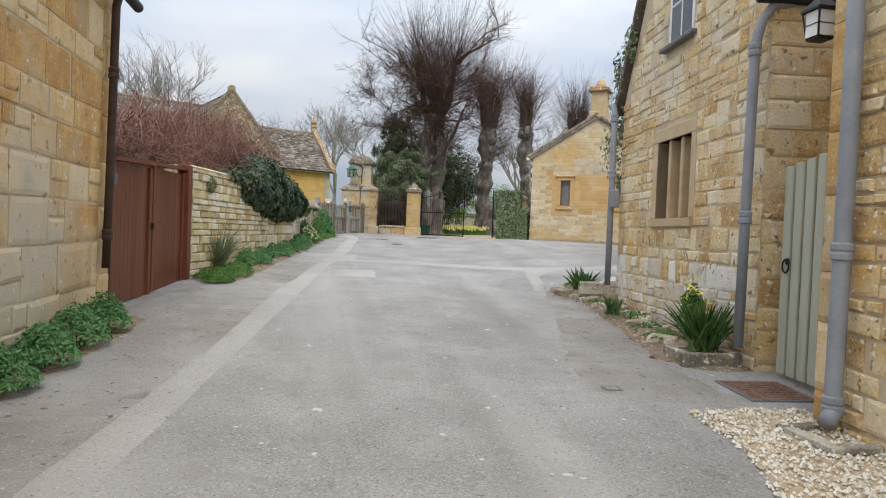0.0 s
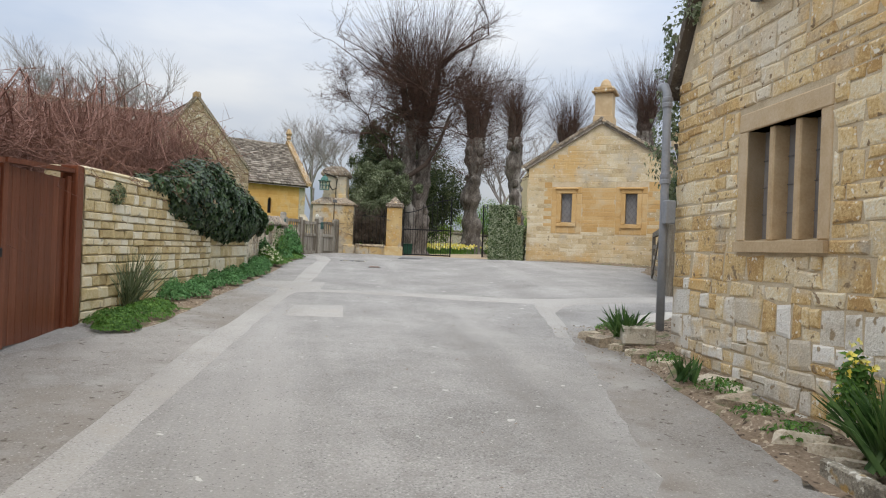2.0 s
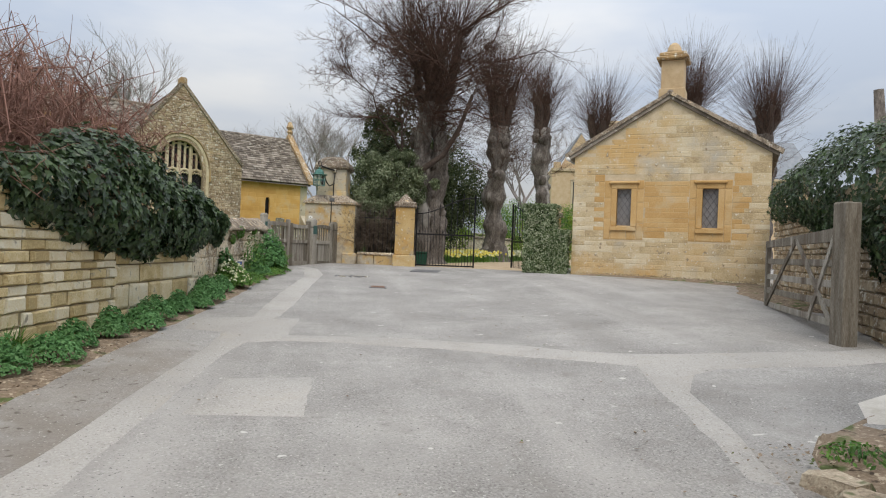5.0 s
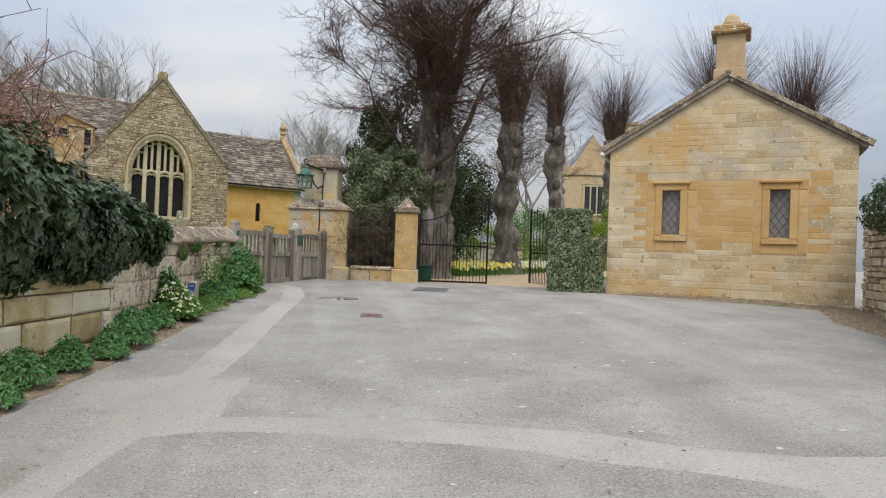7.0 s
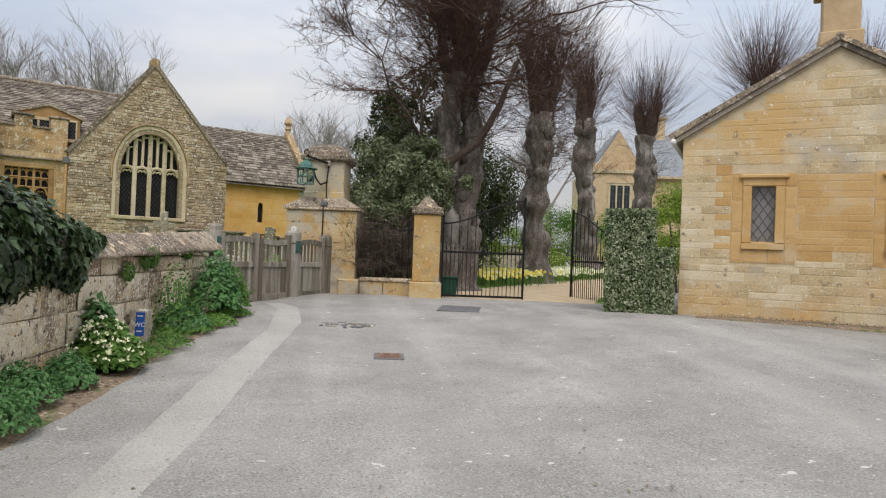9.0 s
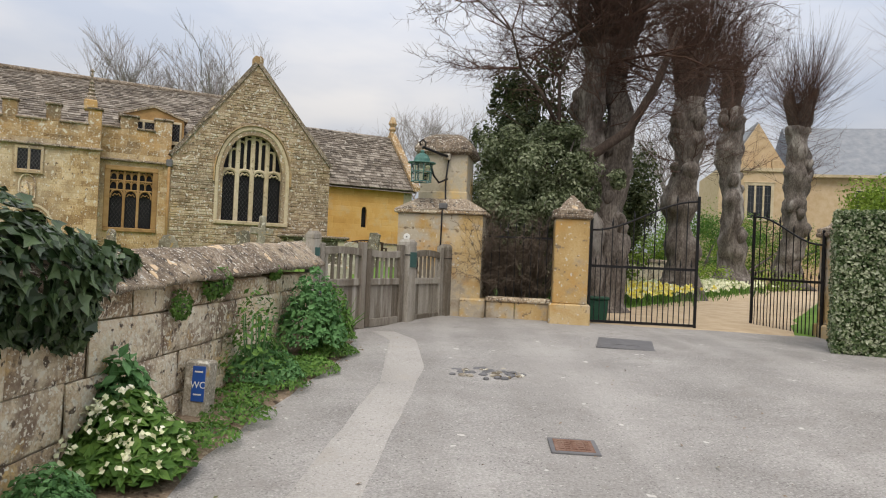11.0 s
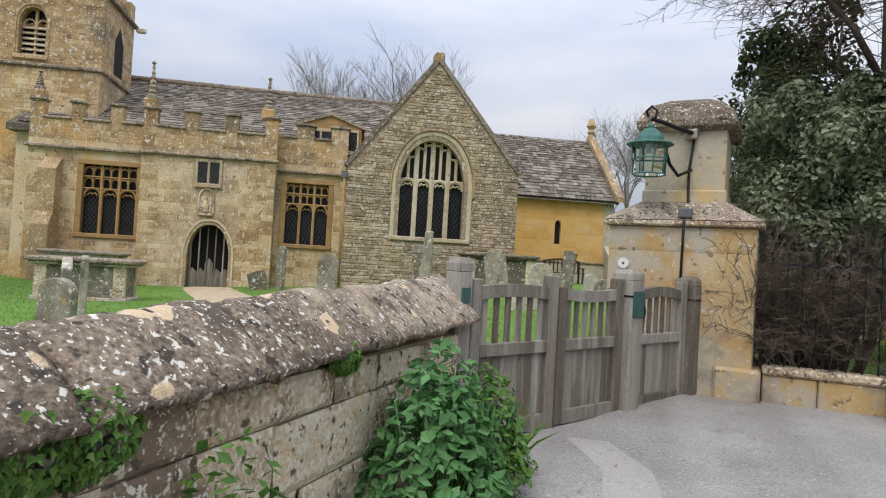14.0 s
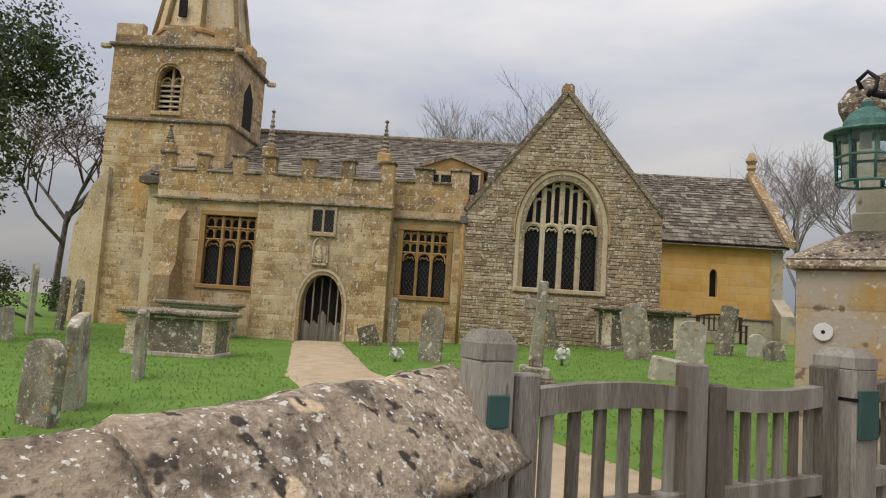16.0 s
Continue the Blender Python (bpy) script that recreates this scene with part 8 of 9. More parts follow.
herb(3.86, 6.25, 0.14, 0.62, "yellow-green euphorbia against the cottage wall", M_GREEN, 300, 0.07, 126, name="euphorbia", flowers=(M_YELLOW, 22, 0.04), dz=0.15)
for i, (x, y) in enumerate(((3.8, 7.0), (3.95, 7.7), (4.0, 8.7), (3.75, 6.6), (4.2, 10.2))):
    herb(x, y, 0.22, 0.10, "low weeds in the stony bed", M_GREEN, 260, 0.035, 130 + i, name="weeds", dz=0.05)
ivy("wall_plant", W1, "small fern tuft on the rubble wall top", [(0.65, -0.02, 2.1, 0.13, 0.1, 0.14)], 400, 0.035, 136, M_OLIVE)
rng.seed(137)
for i in range(30):
    k = i / 29
    x, y = 3.62 + 0.25 * math.sin(k * math.pi) + 0.2 * k, 5.95 + 4.0 * k
    s_ = rng.uniform(0.06, 0.135)
    x += rng.uniform(-0.07, 0.10)
    st = thing("rock", Matrix.Translation((x, y, g(x, y) + 0.035)) @ Matrix.Rotation(rng.uniform(-0.5, 0.5) - 1.2, 4, "Z") @ Matrix.Rotation(rng.uniform(-0.25, 0.25), 4, "X"), "rough flat field stone edging the soil bed", "rock", "bed edging rocks")
    bm = bmesh.new()
    bmesh.ops.create_icosphere(bm, subdivisions=2, radius=1)
    for v in bm.verts:
        c = Vector((max(-0.62, min(0.62, v.co.x)), max(-0.58, min(0.58, v.co.y)), max(-0.5, min(0.45, v.co.z + 0.25 * v.co.x))))
        c *= 1 + 0.22 * noise.noise(v.co * 1.7 + Vector((i * 3.1, 0, 0)))
        v.co = Vector((c.x * s_ * 2.0, c.y * s_ * 1.25, c.z * s_ * 1.15))
    part("stone", bm, M_ROCK, st)
planter = thing("stone_planter", Matrix.Translation((3.74, 5.72, g(3.7, 5.7))) @ Matrix.Rotation(radians(-8), 4, "Z"), "low stone kerbed planter under the downpipe", "planter")
for bb in ((-0.34, 0.22, -0.2, -0.13), (-0.34, -0.27, -0.13, 0.3), (0.15, 0.22, -0.13, 0.2)):
    part("kerb", box(bb[0], bb[1], bb[2], bb[3], -0.05, 0.13, 0.012), M_STONEGREY, planter)
planter_b = thing("stone_planter", Matrix.Translation((4.18, 9.45, g(4.18, 9.4) + 0.05)) @ Matrix.Rotation(radians(-8), 4, "Z"), "small stone trough at the far cottage corner", "planter")
part("trough", box(-0.25, 0.12, -0.14, 0.14, 0, 0.2, 0.02), M_STONEGREY, planter_b)

# ---- lodge side: rubble wall, post, five-bar gate, ivy ----
RW = along((10.85, 19.45), (7.15, 12.8))
RWL = 7.61
rw = thing("rubble_wall", RW, "grey and yellow dry rubble wall running up to the lodge", "wall", kind="structure")
part("core", box(0, RWL, 0.03, 0.4, 0.7, 2.9), M_MORTAR, rw)
masonry("stone", rw, M_GABLE, courses(0, RWL, 0.85, 2.9, (0.08, 0.16), (0.12, 0.34), 141, lambda u: 2.9 if u < 5.5 else 2.55, (), 0.014), I4, (0.02, 0.06), 0.05, 300, 41)
rend = Matrix.Translation((RWL, 0, 0)) @ Matrix.Rotation(radians(90), 4, "Z")
masonry("quoin", rw, M_BLOCK, courses(0, 0.45, 0.85, 2.55, (0.16, 0.3), (0.2, 0.45), 142, None, (), 0.012), rend, (0.02, 0.04), 0.03, 20, 42)
fp = thing("gate_post", Matrix.Translation((6.74, 13.1, g(6.74, 13.1))), "tall square weathered timber gate post", "post")
part("shaft", box(-0.10, 0.10, -0.10, 0.10, -0.1, 1.55, 0.015), M_GREYWOOD, fp)
fg = thing("five_bar_gate", along((6.82, 13.28), (8.35, 16.5), g(6.9, 13.5) + 0.06), "weathered five-bar timber gate, standing open against the wall", "gate")
FL = 3.4
part("hanging_stile", box(0, 0.09, -0.04, 0.04, 0, 1.35, 0.008), M_GREYWOOD, fg)
part("closing_stile", box(FL - 0.08, FL, -0.035, 0.035, 0.0, 1.12, 0.008), M_GREYWOOD, fg)
for z in (0.08, 0.30, 0.52, 0.76):
    part("bar", box(0.09, FL - 0.08, -0.015, 0.015, z, z + 0.085, 0.005), M_GREYWOOD, fg)
part("top_bar", prism([(0.09, 1.05), (FL, 1.02), (FL, 1.12), (0.09, 1.20)], -0.03, 0.03), M_GREYWOOD, fg)
for (a, b) in (((0.1, 0.1), (1.6, 1.08)), ((FL - 0.1, 0.1), (1.7, 1.08)), ((0.1, 1.1), (1.0, 0.1))):
    d = Vector((b[0] - a[0], b[1] - a[1])).normalized() * 0.04
    part("brace", prism([(a[0] - d.y, a[1] + d.x), (b[0] - d.y, b[1] + d.x), (b[0] + d.y, b[1] - d.x), (a[0] + d.y, a[1] - d.x)], 0.016, 0.036), M_GREYWOOD, fg)
part("hinge", box(-0.12, 0.3, -0.045, -0.04, 1.07, 1.11), M_IRON, fg)
ivy("ivy", RW, "dense dark ivy over the rubble wall by the lodge", [(5.2, 0.1, 2.9, 1.9, 0.6, 0.75), (6.7, 0.1, 2.75, 1.1, 0.6, 0.75), (3.6, 0.1, 3.0, 1.2, 0.5, 0.6), (7.3, 0.1, 2.2, 0.5, 0.35, 0.6), (5.9, 0.1, 2.45, 0.9, 0.5, 0.4), (2.2, 0.1, 3.05, 1.0, 0.5, 0.5), (1.0, 0.1, 2.98, 0.7, 0.4, 0.4)], 11000, 0.09, 143)
leafy("shrub", "wild bushy growth rising above the ivied wall", "shrub", [(10.6, 15.6, 3.7, 1.2, 1.6, 0.7), (9.6, 13.8, 3.5, 0.9, 1.2, 0.7)], M_OLIVE, 2500, 0.07, seed=144)
for i, (x, y, h) in enumerate(((9.9, 15.3, 4.4), (10.6, 16.6, 4.5))):
    st = thing("cut_stump", Matrix.Translation((x, y, g(x, y))), "bare cut trunk rising out of the ivy", "tree")
    tube("trunk", [(0, 0, 0), (0.05, 0, h * 0.5), (-0.1, 0, h - 0.8)], (0.14, 0.11, 0.08), M_BARK, st)
ivy("creeper", AM, "green creeper climbing the far cottage corner", [(-0.25, 0.25, 2.9, 0.35, 0.4, 0.8), (-0.3, 0.3, 3.7, 0.35, 0.4, 0.7), (-0.1, 0.0, 4.1, 0.25, 0.15, 0.35), (0.35, -0.05, 4.35, 0.2, 0.1, 0.3)], 1500, 0.07, 145, M_OLIVE)
leafy("green_bush", "bright yellow-green rounded bush behind the hedge", "shrub", [(11.3, 28.9, 3.75, 1.2, 1.1, 0.85), (12.4, 29.6, 3.6, 1.2, 1.2, 1.0), (10.6, 28.4, 3.2, 0.9, 0.9, 0.7), (11.6, 29.0, 2.4, 1.3, 1.0, 0.9)], M_BUSH, 17000, 0.07, seed=146)
leafy("holly_tree", "dark evergreen tree behind the limes", "tree", [(7.6, 35.5, 4.4, 1.6, 1.4, 2.4), (6.4, 34.6, 3.4, 1.5, 1.2, 2.0), (6.9, 35.0, 5.6, 1.1, 1.0, 1.3)], M_YEW, 14000, 0.10, seed=148)
leafy("laurel_bush", "fresh green leafy bush behind the garden wall", "shrub", [(11.3, 39.5, 3.4, 1.6, 1.2, 1.7), (10.2, 38.6, 2.6, 1.3, 1.0, 1.2), (13.2, 40.6, 3.3, 1.7, 1.2, 1.6), (15.6, 42.2, 3.4, 1.9, 1.2, 1.5), (18.2, 43.2, 3.3, 1.8, 1.2, 1.5)], M_GREEN, 12000, 0.085, seed=149)
gw = thing("garden_wall", along((5.6, 32.8), (10.6, 37.6)), "low weathered stone garden wall behind the limes", "wall")
part("core", box(0, 7.0, 0, 0.3, 1.0, 2.35, 0.02), M_BLOCK, gw)
part("coping", box(-0.05, 7.05, -0.05, 0.35, 2.35, 2.47, 0.03), M_COPING, gw)
leafy("garden_shrubs", "loose green garden shrubs behind the limes", "shrub", [(9.5, 39, 2.6, 2.0, 1.4, 1.4), (13.0, 43, 3.4, 1.8, 1.4, 1.9), (7.0, 37, 2.2, 1.5, 1.2, 0.9), (16.5, 45.5, 3.2, 2.2, 1.4, 1.8), (20.5, 44, 3.0, 2.4, 1.4, 1.6), (10.5, 35.5, 1.9, 1.2, 1.0, 0.7), (6.6, 32.0, 2.0, 1.2, 1.0, 0.8), (14.5, 39.0, 2.0, 1.4, 1.0, 0.8)], M_BUSH, 30000, 0.08, seed=147)
leafy("churchyard_yew", "dark evergreen tree at the churchyard edge", "tree", [(-13.4, 28.0, 5.6, 1.7, 1.7, 2.6), (-14.8, 29.2, 7.6, 1.7, 1.7, 2.0)], M_YEW, 13000, 0.11, seed=148)
leafy("churchyard_hedge", "dark evergreen hedge behind the gravestones", "hedge", [(-21, 36, 2.0, 2.2, 1.5, 1.0), (-24, 34, 2.1, 2.5, 1.5, 1.1), (-20, 31, 1.9, 2.0, 1.2, 0.9), (-26, 33, 2.2, 2.0, 1.2, 1.2)], M_YEW, 11000, 0.12, seed=149)
leafy("dark_evergreens", "dark evergreens beyond the chancel", "tree", [(4.2, 50, 3.8, 2.0, 2.0, 2.2), (6.5, 48, 3.4, 1.8, 1.8, 2.0)], M_YEW, 3600, 0.14, seed=150)

# daffodils and far garden wall
rng.seed(151)
lv, fl, yl = Leaves(), Leaves(), Leaves()
for i in range(5200):
    k = rng.random() * 1.35
    x, y = 5.2 + 5.6 * k + rng.gauss(0, 0.5), 28.3 + 7.0 * k + rng.gauss(0, 0.35) + 0.5
    z = g(x, y) + 0.03
    h = rng.uniform(0.2, 0.38)
    lv.blade((x, y, z), (x + rng.gauss(0, 0.06), y + rng.gauss(0, 0.06), z + h), 0.02)
    if i % 3 == 0:
        for j in range(3):
            (yl if k < 0.45 and rng.random() < 0.8 else fl).leaf(Vector((x, y, z + h)) + jit(0.02), Vector((-0.4, -0.8, 0.4)) + jit(0.3), 0.09, 0.9)
df = thing("daffodils", Matrix.Identity(4), "drift of white and yellow daffodils beside the drive", "flowers")
for nm, L_, m_ in (("leaves", lv, M_GREEN), ("white_flowers", fl, M_FLOWER), ("yellow_flowers", yl, M_YELLOW)):
    L_.ob(nm, m_, df)["kind"] = "stuff"
fw = thing("garden_wall", along((4.0, 40.0), (14.5, 46.0)), "low old stone garden wall beyond the limes", "wall")
part("body", box(0, 12, 0, 0.4, 1.2, 2.7), M_BLOCK, fw)
part("coping", box(-0.05, 12.05, -0.06, 0.46, 2.7, 2.82, 0.03), M_COPING, fw)

# manor house beyond
MH = Matrix.Translation((16.6, 48.5, 0)) @ Matrix.Rotation(radians(-14), 4, "Z")
mh = thing("manor_house", MH, "distant golden stone manor house with blue slate roof and gable", "house")
part("wall", box(0, 3.9, 0, 6, 1.3, 7.5), M_TAN, mh)
part("gable", prism([(0.5, 7.5), (3.4, 7.5), (1.95, 9.9)], 0.6, 1.0), M_TAN, mh)
part("gable_roof", prism([(0.3, 7.4), (1.95, 10.05), (3.6, 7.4), (1.95, 9.8)], 0.9, 6.0), M_BLUESLATE, mh)
for i in range(5):
    part("merlon", box(0.1 + i * 0.8, 0.55 + i * 0.8, -0.02, 0.25, 7.5, 7.9, 0.02), M_TAN, mh)
part("cornice", box(-0.08, 3.98, -0.1, 0.05, 7.3, 7.5, 0.02), M_CHDRESS, mh)
part("wall", box(3.9, 17, 0.6, 7, 1.3, 7.3), M_TAN, mh)
part("roof", prism([(0.3, 7.25), (3.8, 10.3), (7.3, 7.25)], -17.3, -3.9), M_BLUESLATE, mh).matrix_local = Matrix.Rotation(radians(90), 4, "Z")
part("eaves_board", box(3.95, 17.2, 0.25, 0.5, 7.12, 7.26), M_CHDRESS, mh)
for (a, b, y, z0, z1) in ((1.4, 2.5, -0.0, 4.9, 6.6), (6.6, 7.8, 0.6, 4.9, 6.5), (10.0, 11.2, 0.6, 4.9, 6.5), (13.5, 14.7, 0.6, 4.9, 6.5)):
    squared_window("window", mh, a, b, z0, z1, 3, M_CHDRESS, depth=-0.01, mull=0.09, frame_w=0.14, hood=True, lead=0, grid=0.4, face=0.04).location.y = y
for u in (4.3, 11.5):
    ck = part("chimney", box(u, u + 1.0, 3.4, 4.2, 9.0, 11.2, 0.02), M_TAN, mh)
    part("chimney_cap", box(u - 0.1, u + 1.1, 3.3, 4.3, 11.2, 11.4, 0.03), M_TAN, ck)

# ---- churchyard things ----
def headstone(x, y, w, h, lean, turn, label, style="round", t=0.11, rock=0.0, group="gravestones"):
    """An upright gravestone with a shaped head, weathered and leaning."""
    th = thing("gravestone", Matrix.Translation((x, y, lawn_z(x, y) - 0.05)) @ Matrix.Rotation(radians(24 + turn), 4, "Z") @ Matrix.Rotation(radians(lean), 4, "Y") @ Matrix.Rotation(radians(rock), 4, "X"), label, "gravestone", group)
    if style == "round":
        pts = [(-w / 2, 0), (w / 2, 0), (w / 2, h - w * 0.35)] + [(w / 2 * math.cos(a), h - w * 0.35 + w * 0.35 * math.sin(a)) for a in spaced(0.15, math.pi - 0.15, 9)] + [(-w / 2, h - w * 0.35)]
    elif style == "shoulder":
        pts = [(-w / 2, 0), (w / 2, 0), (w / 2, h * 0.86), (w * 0.38, h * 0.88), (w * 0.3, h * 0.97), (0, h), (-w * 0.3, h * 0.97), (-w * 0.38, h * 0.88), (-w / 2, h * 0.86)]
    else:
        pts = [(-w / 2, 0), (w / 2, 0), (w / 2 * 0.95, h * 0.96), (w * 0.1, h), (-w / 2 * 0.9, h * 0.97)]
    bm = prism(pts, -t / 2, t / 2, None, 0.012)
    part("slab", bm, M_STONEGREY, th)
    return th


for a in (
    (-15.1, 30.5, 0.62, 1.75, 3, -50, "tall round-headed leaning gravestone", "round"),
    (-16.4, 32.1, 0.62, 1.5, 9, -45, "tall plain gravestone, leaning", "flat"),
    (-17.4, 33.2, 0.55, 1.45, 6, -40, "dark shouldered gravestone, leaning", "shoulder"),
    (-13.4, 29.0, 0.5, 0.75, -6, -30, "small broken grey gravestone", "flat"),
    (-4.75, 24.35, 0.42, 0.78, 3, -20, "low broad lichened gravestone near the wall", "round"),
    (-5.35, 25.1, 0.55, 0.98, 12, -70, "narrow gravestone leaning sharply", "flat"),
    (-6.9, 27.05, 0.42, 1.0, 5, -72, "rough narrow gravestone seen edge on", "flat"),
    (-8.5, 36.2, 0.42, 1.35, 2, -62, "white-topped gravestone by the path", "round"),
    (-5.35, 32.5, 0.46, 1.15, 2, -8, "shouldered grey gravestone on the lawn", "shoulder"),
    (-9.0, 36.0, 0.55, 0.6, -18, 10, "low broken gravestone with lichen", "flat"),
    (-1.95, 35.9, 0.58, 1.3, -9, -6, "yellowed gravestone leaning by the chest tomb", "shoulder"),
    (-0.75, 34.5, 0.52, 1.0, 3, -4, "rough lichened gravestone on the lawn", "round"),
    (-0.45, 38.5, 0.46, 1.3, 8, -55, "thin dark gravestone, leaning sideways", "flat"),
    (0.72, 37.6, 0.5, 0.5, -10, 10, "low leaning gravestone by the chancel", "round"),
    (0.25, 38.6, 0.4, 0.6, 6, 10, "small grey gravestone by the chancel", "shoulder"),
):
    headstone(*a[:6], a[6], a[7])
l11 = CH @ Vector((-0.25, -1.3, 0))
headstone(l11.x, l11.y, 0.5, 1.35, -9, -40, "dark gravestone leaning before the transept", "flat")


def chest_tomb(m, w, d, h, label):
    """A chest tomb: panelled sides, corner pilasters and an overhanging moulded ledger."""
    th = thing("chest_tomb", m, label, "tomb", "chest tombs")
    part("plinth", box(-w / 2 - 0.05, w / 2 + 0.05, -d / 2 - 0.05, d / 2 + 0.05, -0.15, 0.08, 0.015), M_STONEGREY, th)
    part("body", box(-w / 2 + 0.04, w / 2 - 0.04, -d / 2 + 0.04, d / 2 - 0.04, 0.08, h - 0.14, 0.01), M_STONEGREY, th)
    for sx in (-1, 1):
        for sy in (-1, 1):
            c = (sx * (w / 2 - 0.12), sy * (d / 2 - 0.06))
            part("pilaster", box(c[0] - 0.12, c[0] + 0.12, c[1] - 0.06, c[1] + 0.06, 0.08, h - 0.14, 0.015), M_BLOCK, th)
    part("ledger", box(-w / 2 - 0.16, w / 2 + 0.16, -d / 2 - 0.14, d / 2 + 0.14, h - 0.08, h + 0.02, 0.03), M_COPING, th)
    part("moulding", box(-w / 2 - 0.08, w / 2 + 0.08, -d / 2 - 0.07, d / 2 + 0.07, h - 0.14, h - 0.08, 0.02), M_STONEGREY, th)
    return th


RZ = Matrix.Rotation(radians(24), 4, "Z")
chest_tomb(Matrix.Translation((-9.75, 30.2, lawn_z(-9.75, 30.2))) @ RZ, 1.75, 0.85, 0.86, "lichened stone chest tomb with overhanging ledger on the lawn")
p = CH @ Vector((-10.1, -0.75, 0))
chest_tomb(Matrix.Translation((p.x, p.y, lawn_z(p.x, p.y))) @ RZ, 1.9, 0.8, 0.95, "stone chest tomb against the church wall")
p = CH @ Vector((2.15, -1.0, 0))
chest_tomb(Matrix.Translation((p.x, p.y, lawn_z(p.x, p.y))) @ RZ, 2.1, 0.9, 1.1, "grey panelled chest tomb before the transept")
cr = thing("stone_cross", Matrix.Translation((-2.5, 30.5, lawn_z(-2.5, 30.5) - 0.03)) @ RZ @ Matrix.Rotation(radians(3), 4, "Y"), "weathered stone cross on a stepped base", "cross")
part("step", box(-0.32, 0.32, -0.3, 0.3, 0, 0.16, 0.02), M_STONEGREY, cr)
part("step", box(-0.22, 0.22, -0.2, 0.2, 0.16, 0.32, 0.02), M_STONEGREY, cr)
part("shaft", prism([(-0.11, 0.32), (0.11, 0.32), (0.07, 1.62), (-0.07, 1.62)], -0.08, 0.08, None, 0.015), M_STONEGREY, cr)
part("cross_arm", box(-0.26, 0.26, -0.07, 0.07, 1.18, 1.34, 0.015), M_STONEGREY, cr)
lo_ = thing("broken_block", Matrix.Translation((-0.9, 32.8, lawn_z(-0.9, 32.8))) @ RZ @ Matrix.Rotation(radians(8), 4, "Y"), "low broken stone block in the grass", "stone")
part("block", box(-0.3, 0.3, -0.15, 0.15, -0.1, 0.36, 0.04), M_STONEGREY, lo_)
rng.seed(160)
for (x, y, h) in ((-3.0, 33.6, 0.42), (-5.9, 32.1, 0.3)):
    wf = thing("flower_bunch", Matrix.Translation((x, y, lawn_z(x, y))), "bunch of white flowers laid on the grass", "flowers")
    fl = Leaves()
    fl.clump((0, 0, h * 0.55), (0.16, 0.12, h * 0.45), 90, 0.09, shell=0.2)
    fl.ob("petals", M_WHITE, wf)
    tube("stem", [(0, 0, 0), (0, 0, h * 0.5)], 0.03, M_HERB, wf)
p = CH @ Vector((5.85, 3.2, 0))
bench = thing("bench", Matrix.Translation((p.x, p.y, lawn_z(p.x, p.y))) @ RZ, "dark timber slatted bench against the chancel", "bench")
for sx in (-0.72, 0.72):
    part("leg", box(sx - 0.035, sx + 0.035, -0.25, -0.19, 0, 0.62, 0.006), M_RUSTPIPE, bench)
    part("leg", box(sx - 0.035, sx + 0.035, 0.2, 0.26, 0, 0.92, 0.006), M_RUSTPIPE, bench)
    part("arm", box(sx - 0.04, sx + 0.04, -0.28, 0.24, 0.62, 0.66, 0.006), M_RUSTPIPE, bench)
for i in range(4):
    part("seat_slat", box(-0.75, 0.75, -0.22 + i * 0.11, -0.13 + i * 0.11, 0.42, 0.45, 0.004), M_RUSTPIPE, bench)
top = [(-0.75 + 1.5 * i / 8, 0.90 + 0.10 * (1 - (i / 4 - 1) ** 2)) for i in range(9)]
part("back_rail", prism(top + [(u, z - 0.07) for u, z in top][::-1], 0.2, 0.25), M_RUSTPIPE, bench)
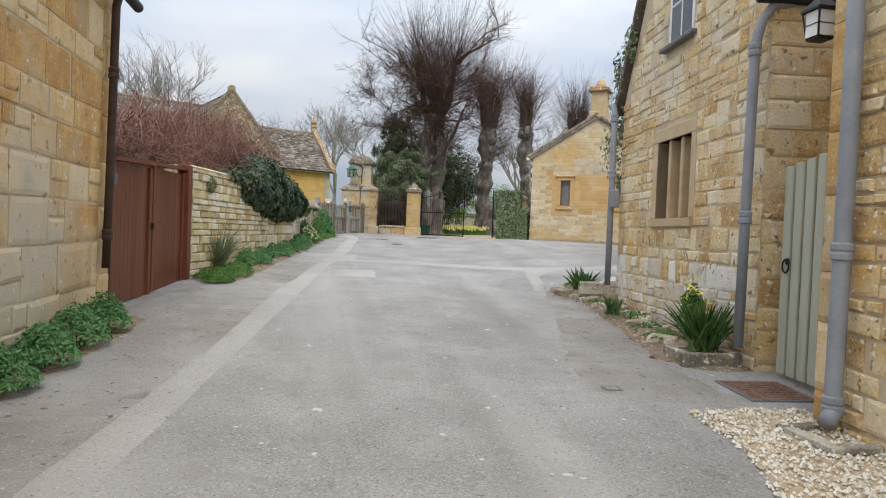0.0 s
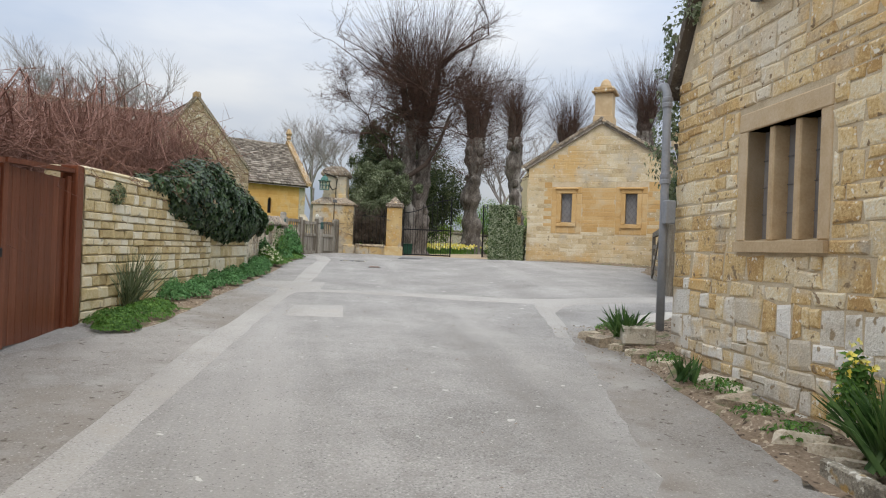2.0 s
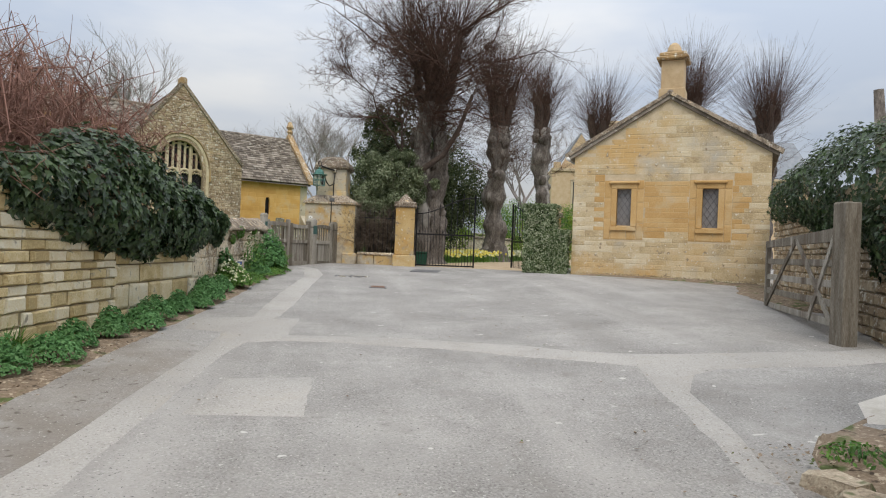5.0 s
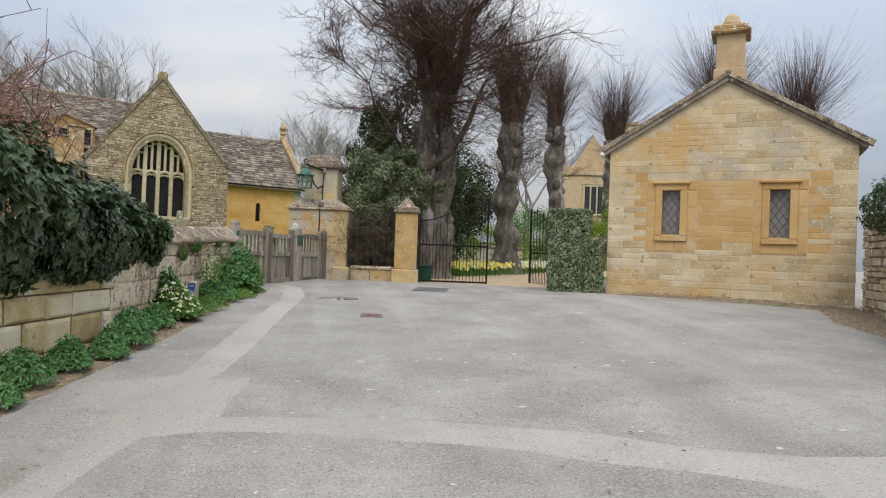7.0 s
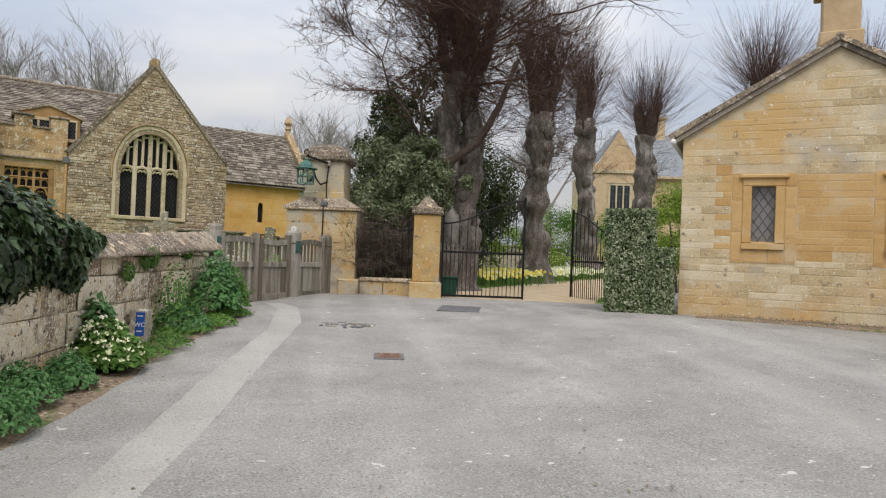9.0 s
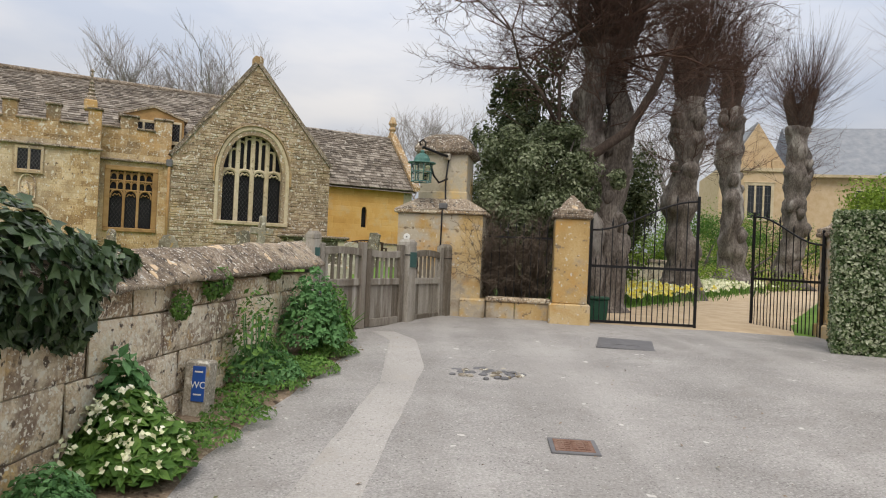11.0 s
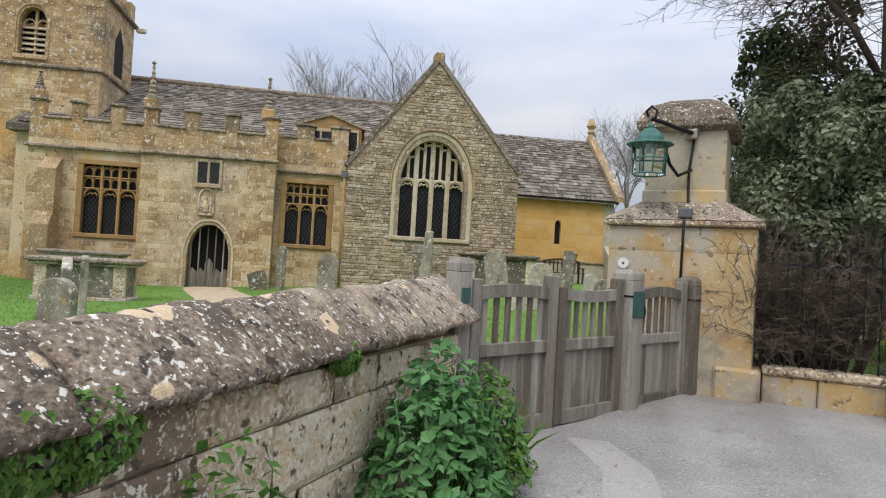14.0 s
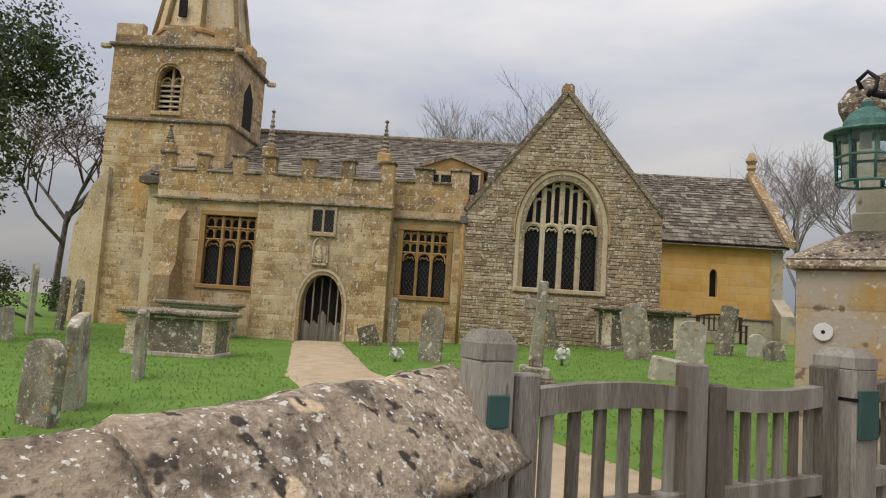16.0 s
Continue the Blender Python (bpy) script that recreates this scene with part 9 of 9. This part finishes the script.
for i in range(9):
    u = -0.66 + i * 0.165
    part("back_slat", box(u - 0.025, u + 0.025, 0.215, 0.235, 0.45, 0.92), M_RUSTPIPE, bench)

# grass blades on the lawn near the camera's end of the walk
rng.seed(161)
lv = Leaves()
for i in range(36000):
    x, y = rng.uniform(-17, 3.0), rng.uniform(22.5, 40)
    q = CHI @ Vector((x, y, 0))
    if q.y > -0.1 and q.x < 3:
        continue
    if x > -0.6 + (y - 22.8) * 0.55 and y < 27:
        continue
    if abs(q.x - (-6.85 + 0.42 * max(0, -q.y - 3))) < 0.75 and q.y > -14:
        continue
    z = lawn_z(x, y)
    lv.blade((x, y, z), (x + rng.gauss(0, 0.02), y + rng.gauss(0, 0.02), z + rng.uniform(0.02, 0.045)), 0.012)
tagged(lv.ob("grass", M_GRASS), "short green grass of the churchyard lawn", "grass", kind="stuff")
# stray leaves and grit on the lane
rng.seed(162)
lv = Leaves()
for i in range(700):
    x, y = rng.uniform(-2, 6), rng.uniform(1, 24)
    if rng.random() < 0.6:
        x = rng.choice((-1.6 + (y - 6) * 0.12, 3.4)) + rng.gauss(0, 0.3)
    lv.leaf((x, y, g(x, y) + 0.012), (rng.gauss(0, 0.2), rng.gauss(0, 0.2), 1), rng.uniform(0.012, 0.04), 0.6)
for i in range(2600):
    k = rng.random()
    if i % 3 == 0:
        y = 10.6 + 11.5 * k
        x = -1.02 + (y - 11) * 0.145 + rng.gauss(-0.12, 0.12)
    elif i % 3 == 1:
        y = 5.9 + 4.6 * k
        x = 3.85 + 0.1 * k + rng.gauss(0, 0.2)
    else:
        x, y = 7.4 + 3.2 * k + rng.gauss(0, 0.12), 21.7 - 2.3 * k - abs(rng.gauss(0, 0.25))
    lv.leaf((x, y, g(x, y) + rng.uniform(0.03, 0.07)), (rng.gauss(0, 0.35), rng.gauss(0, 0.35), 1), rng.uniform(0.015, 0.045), 0.6)
tagged(lv.ob("fallen_leaves", M_SOIL), "scattered brown leaves and grit on the lane", "leaves", kind="stuff")
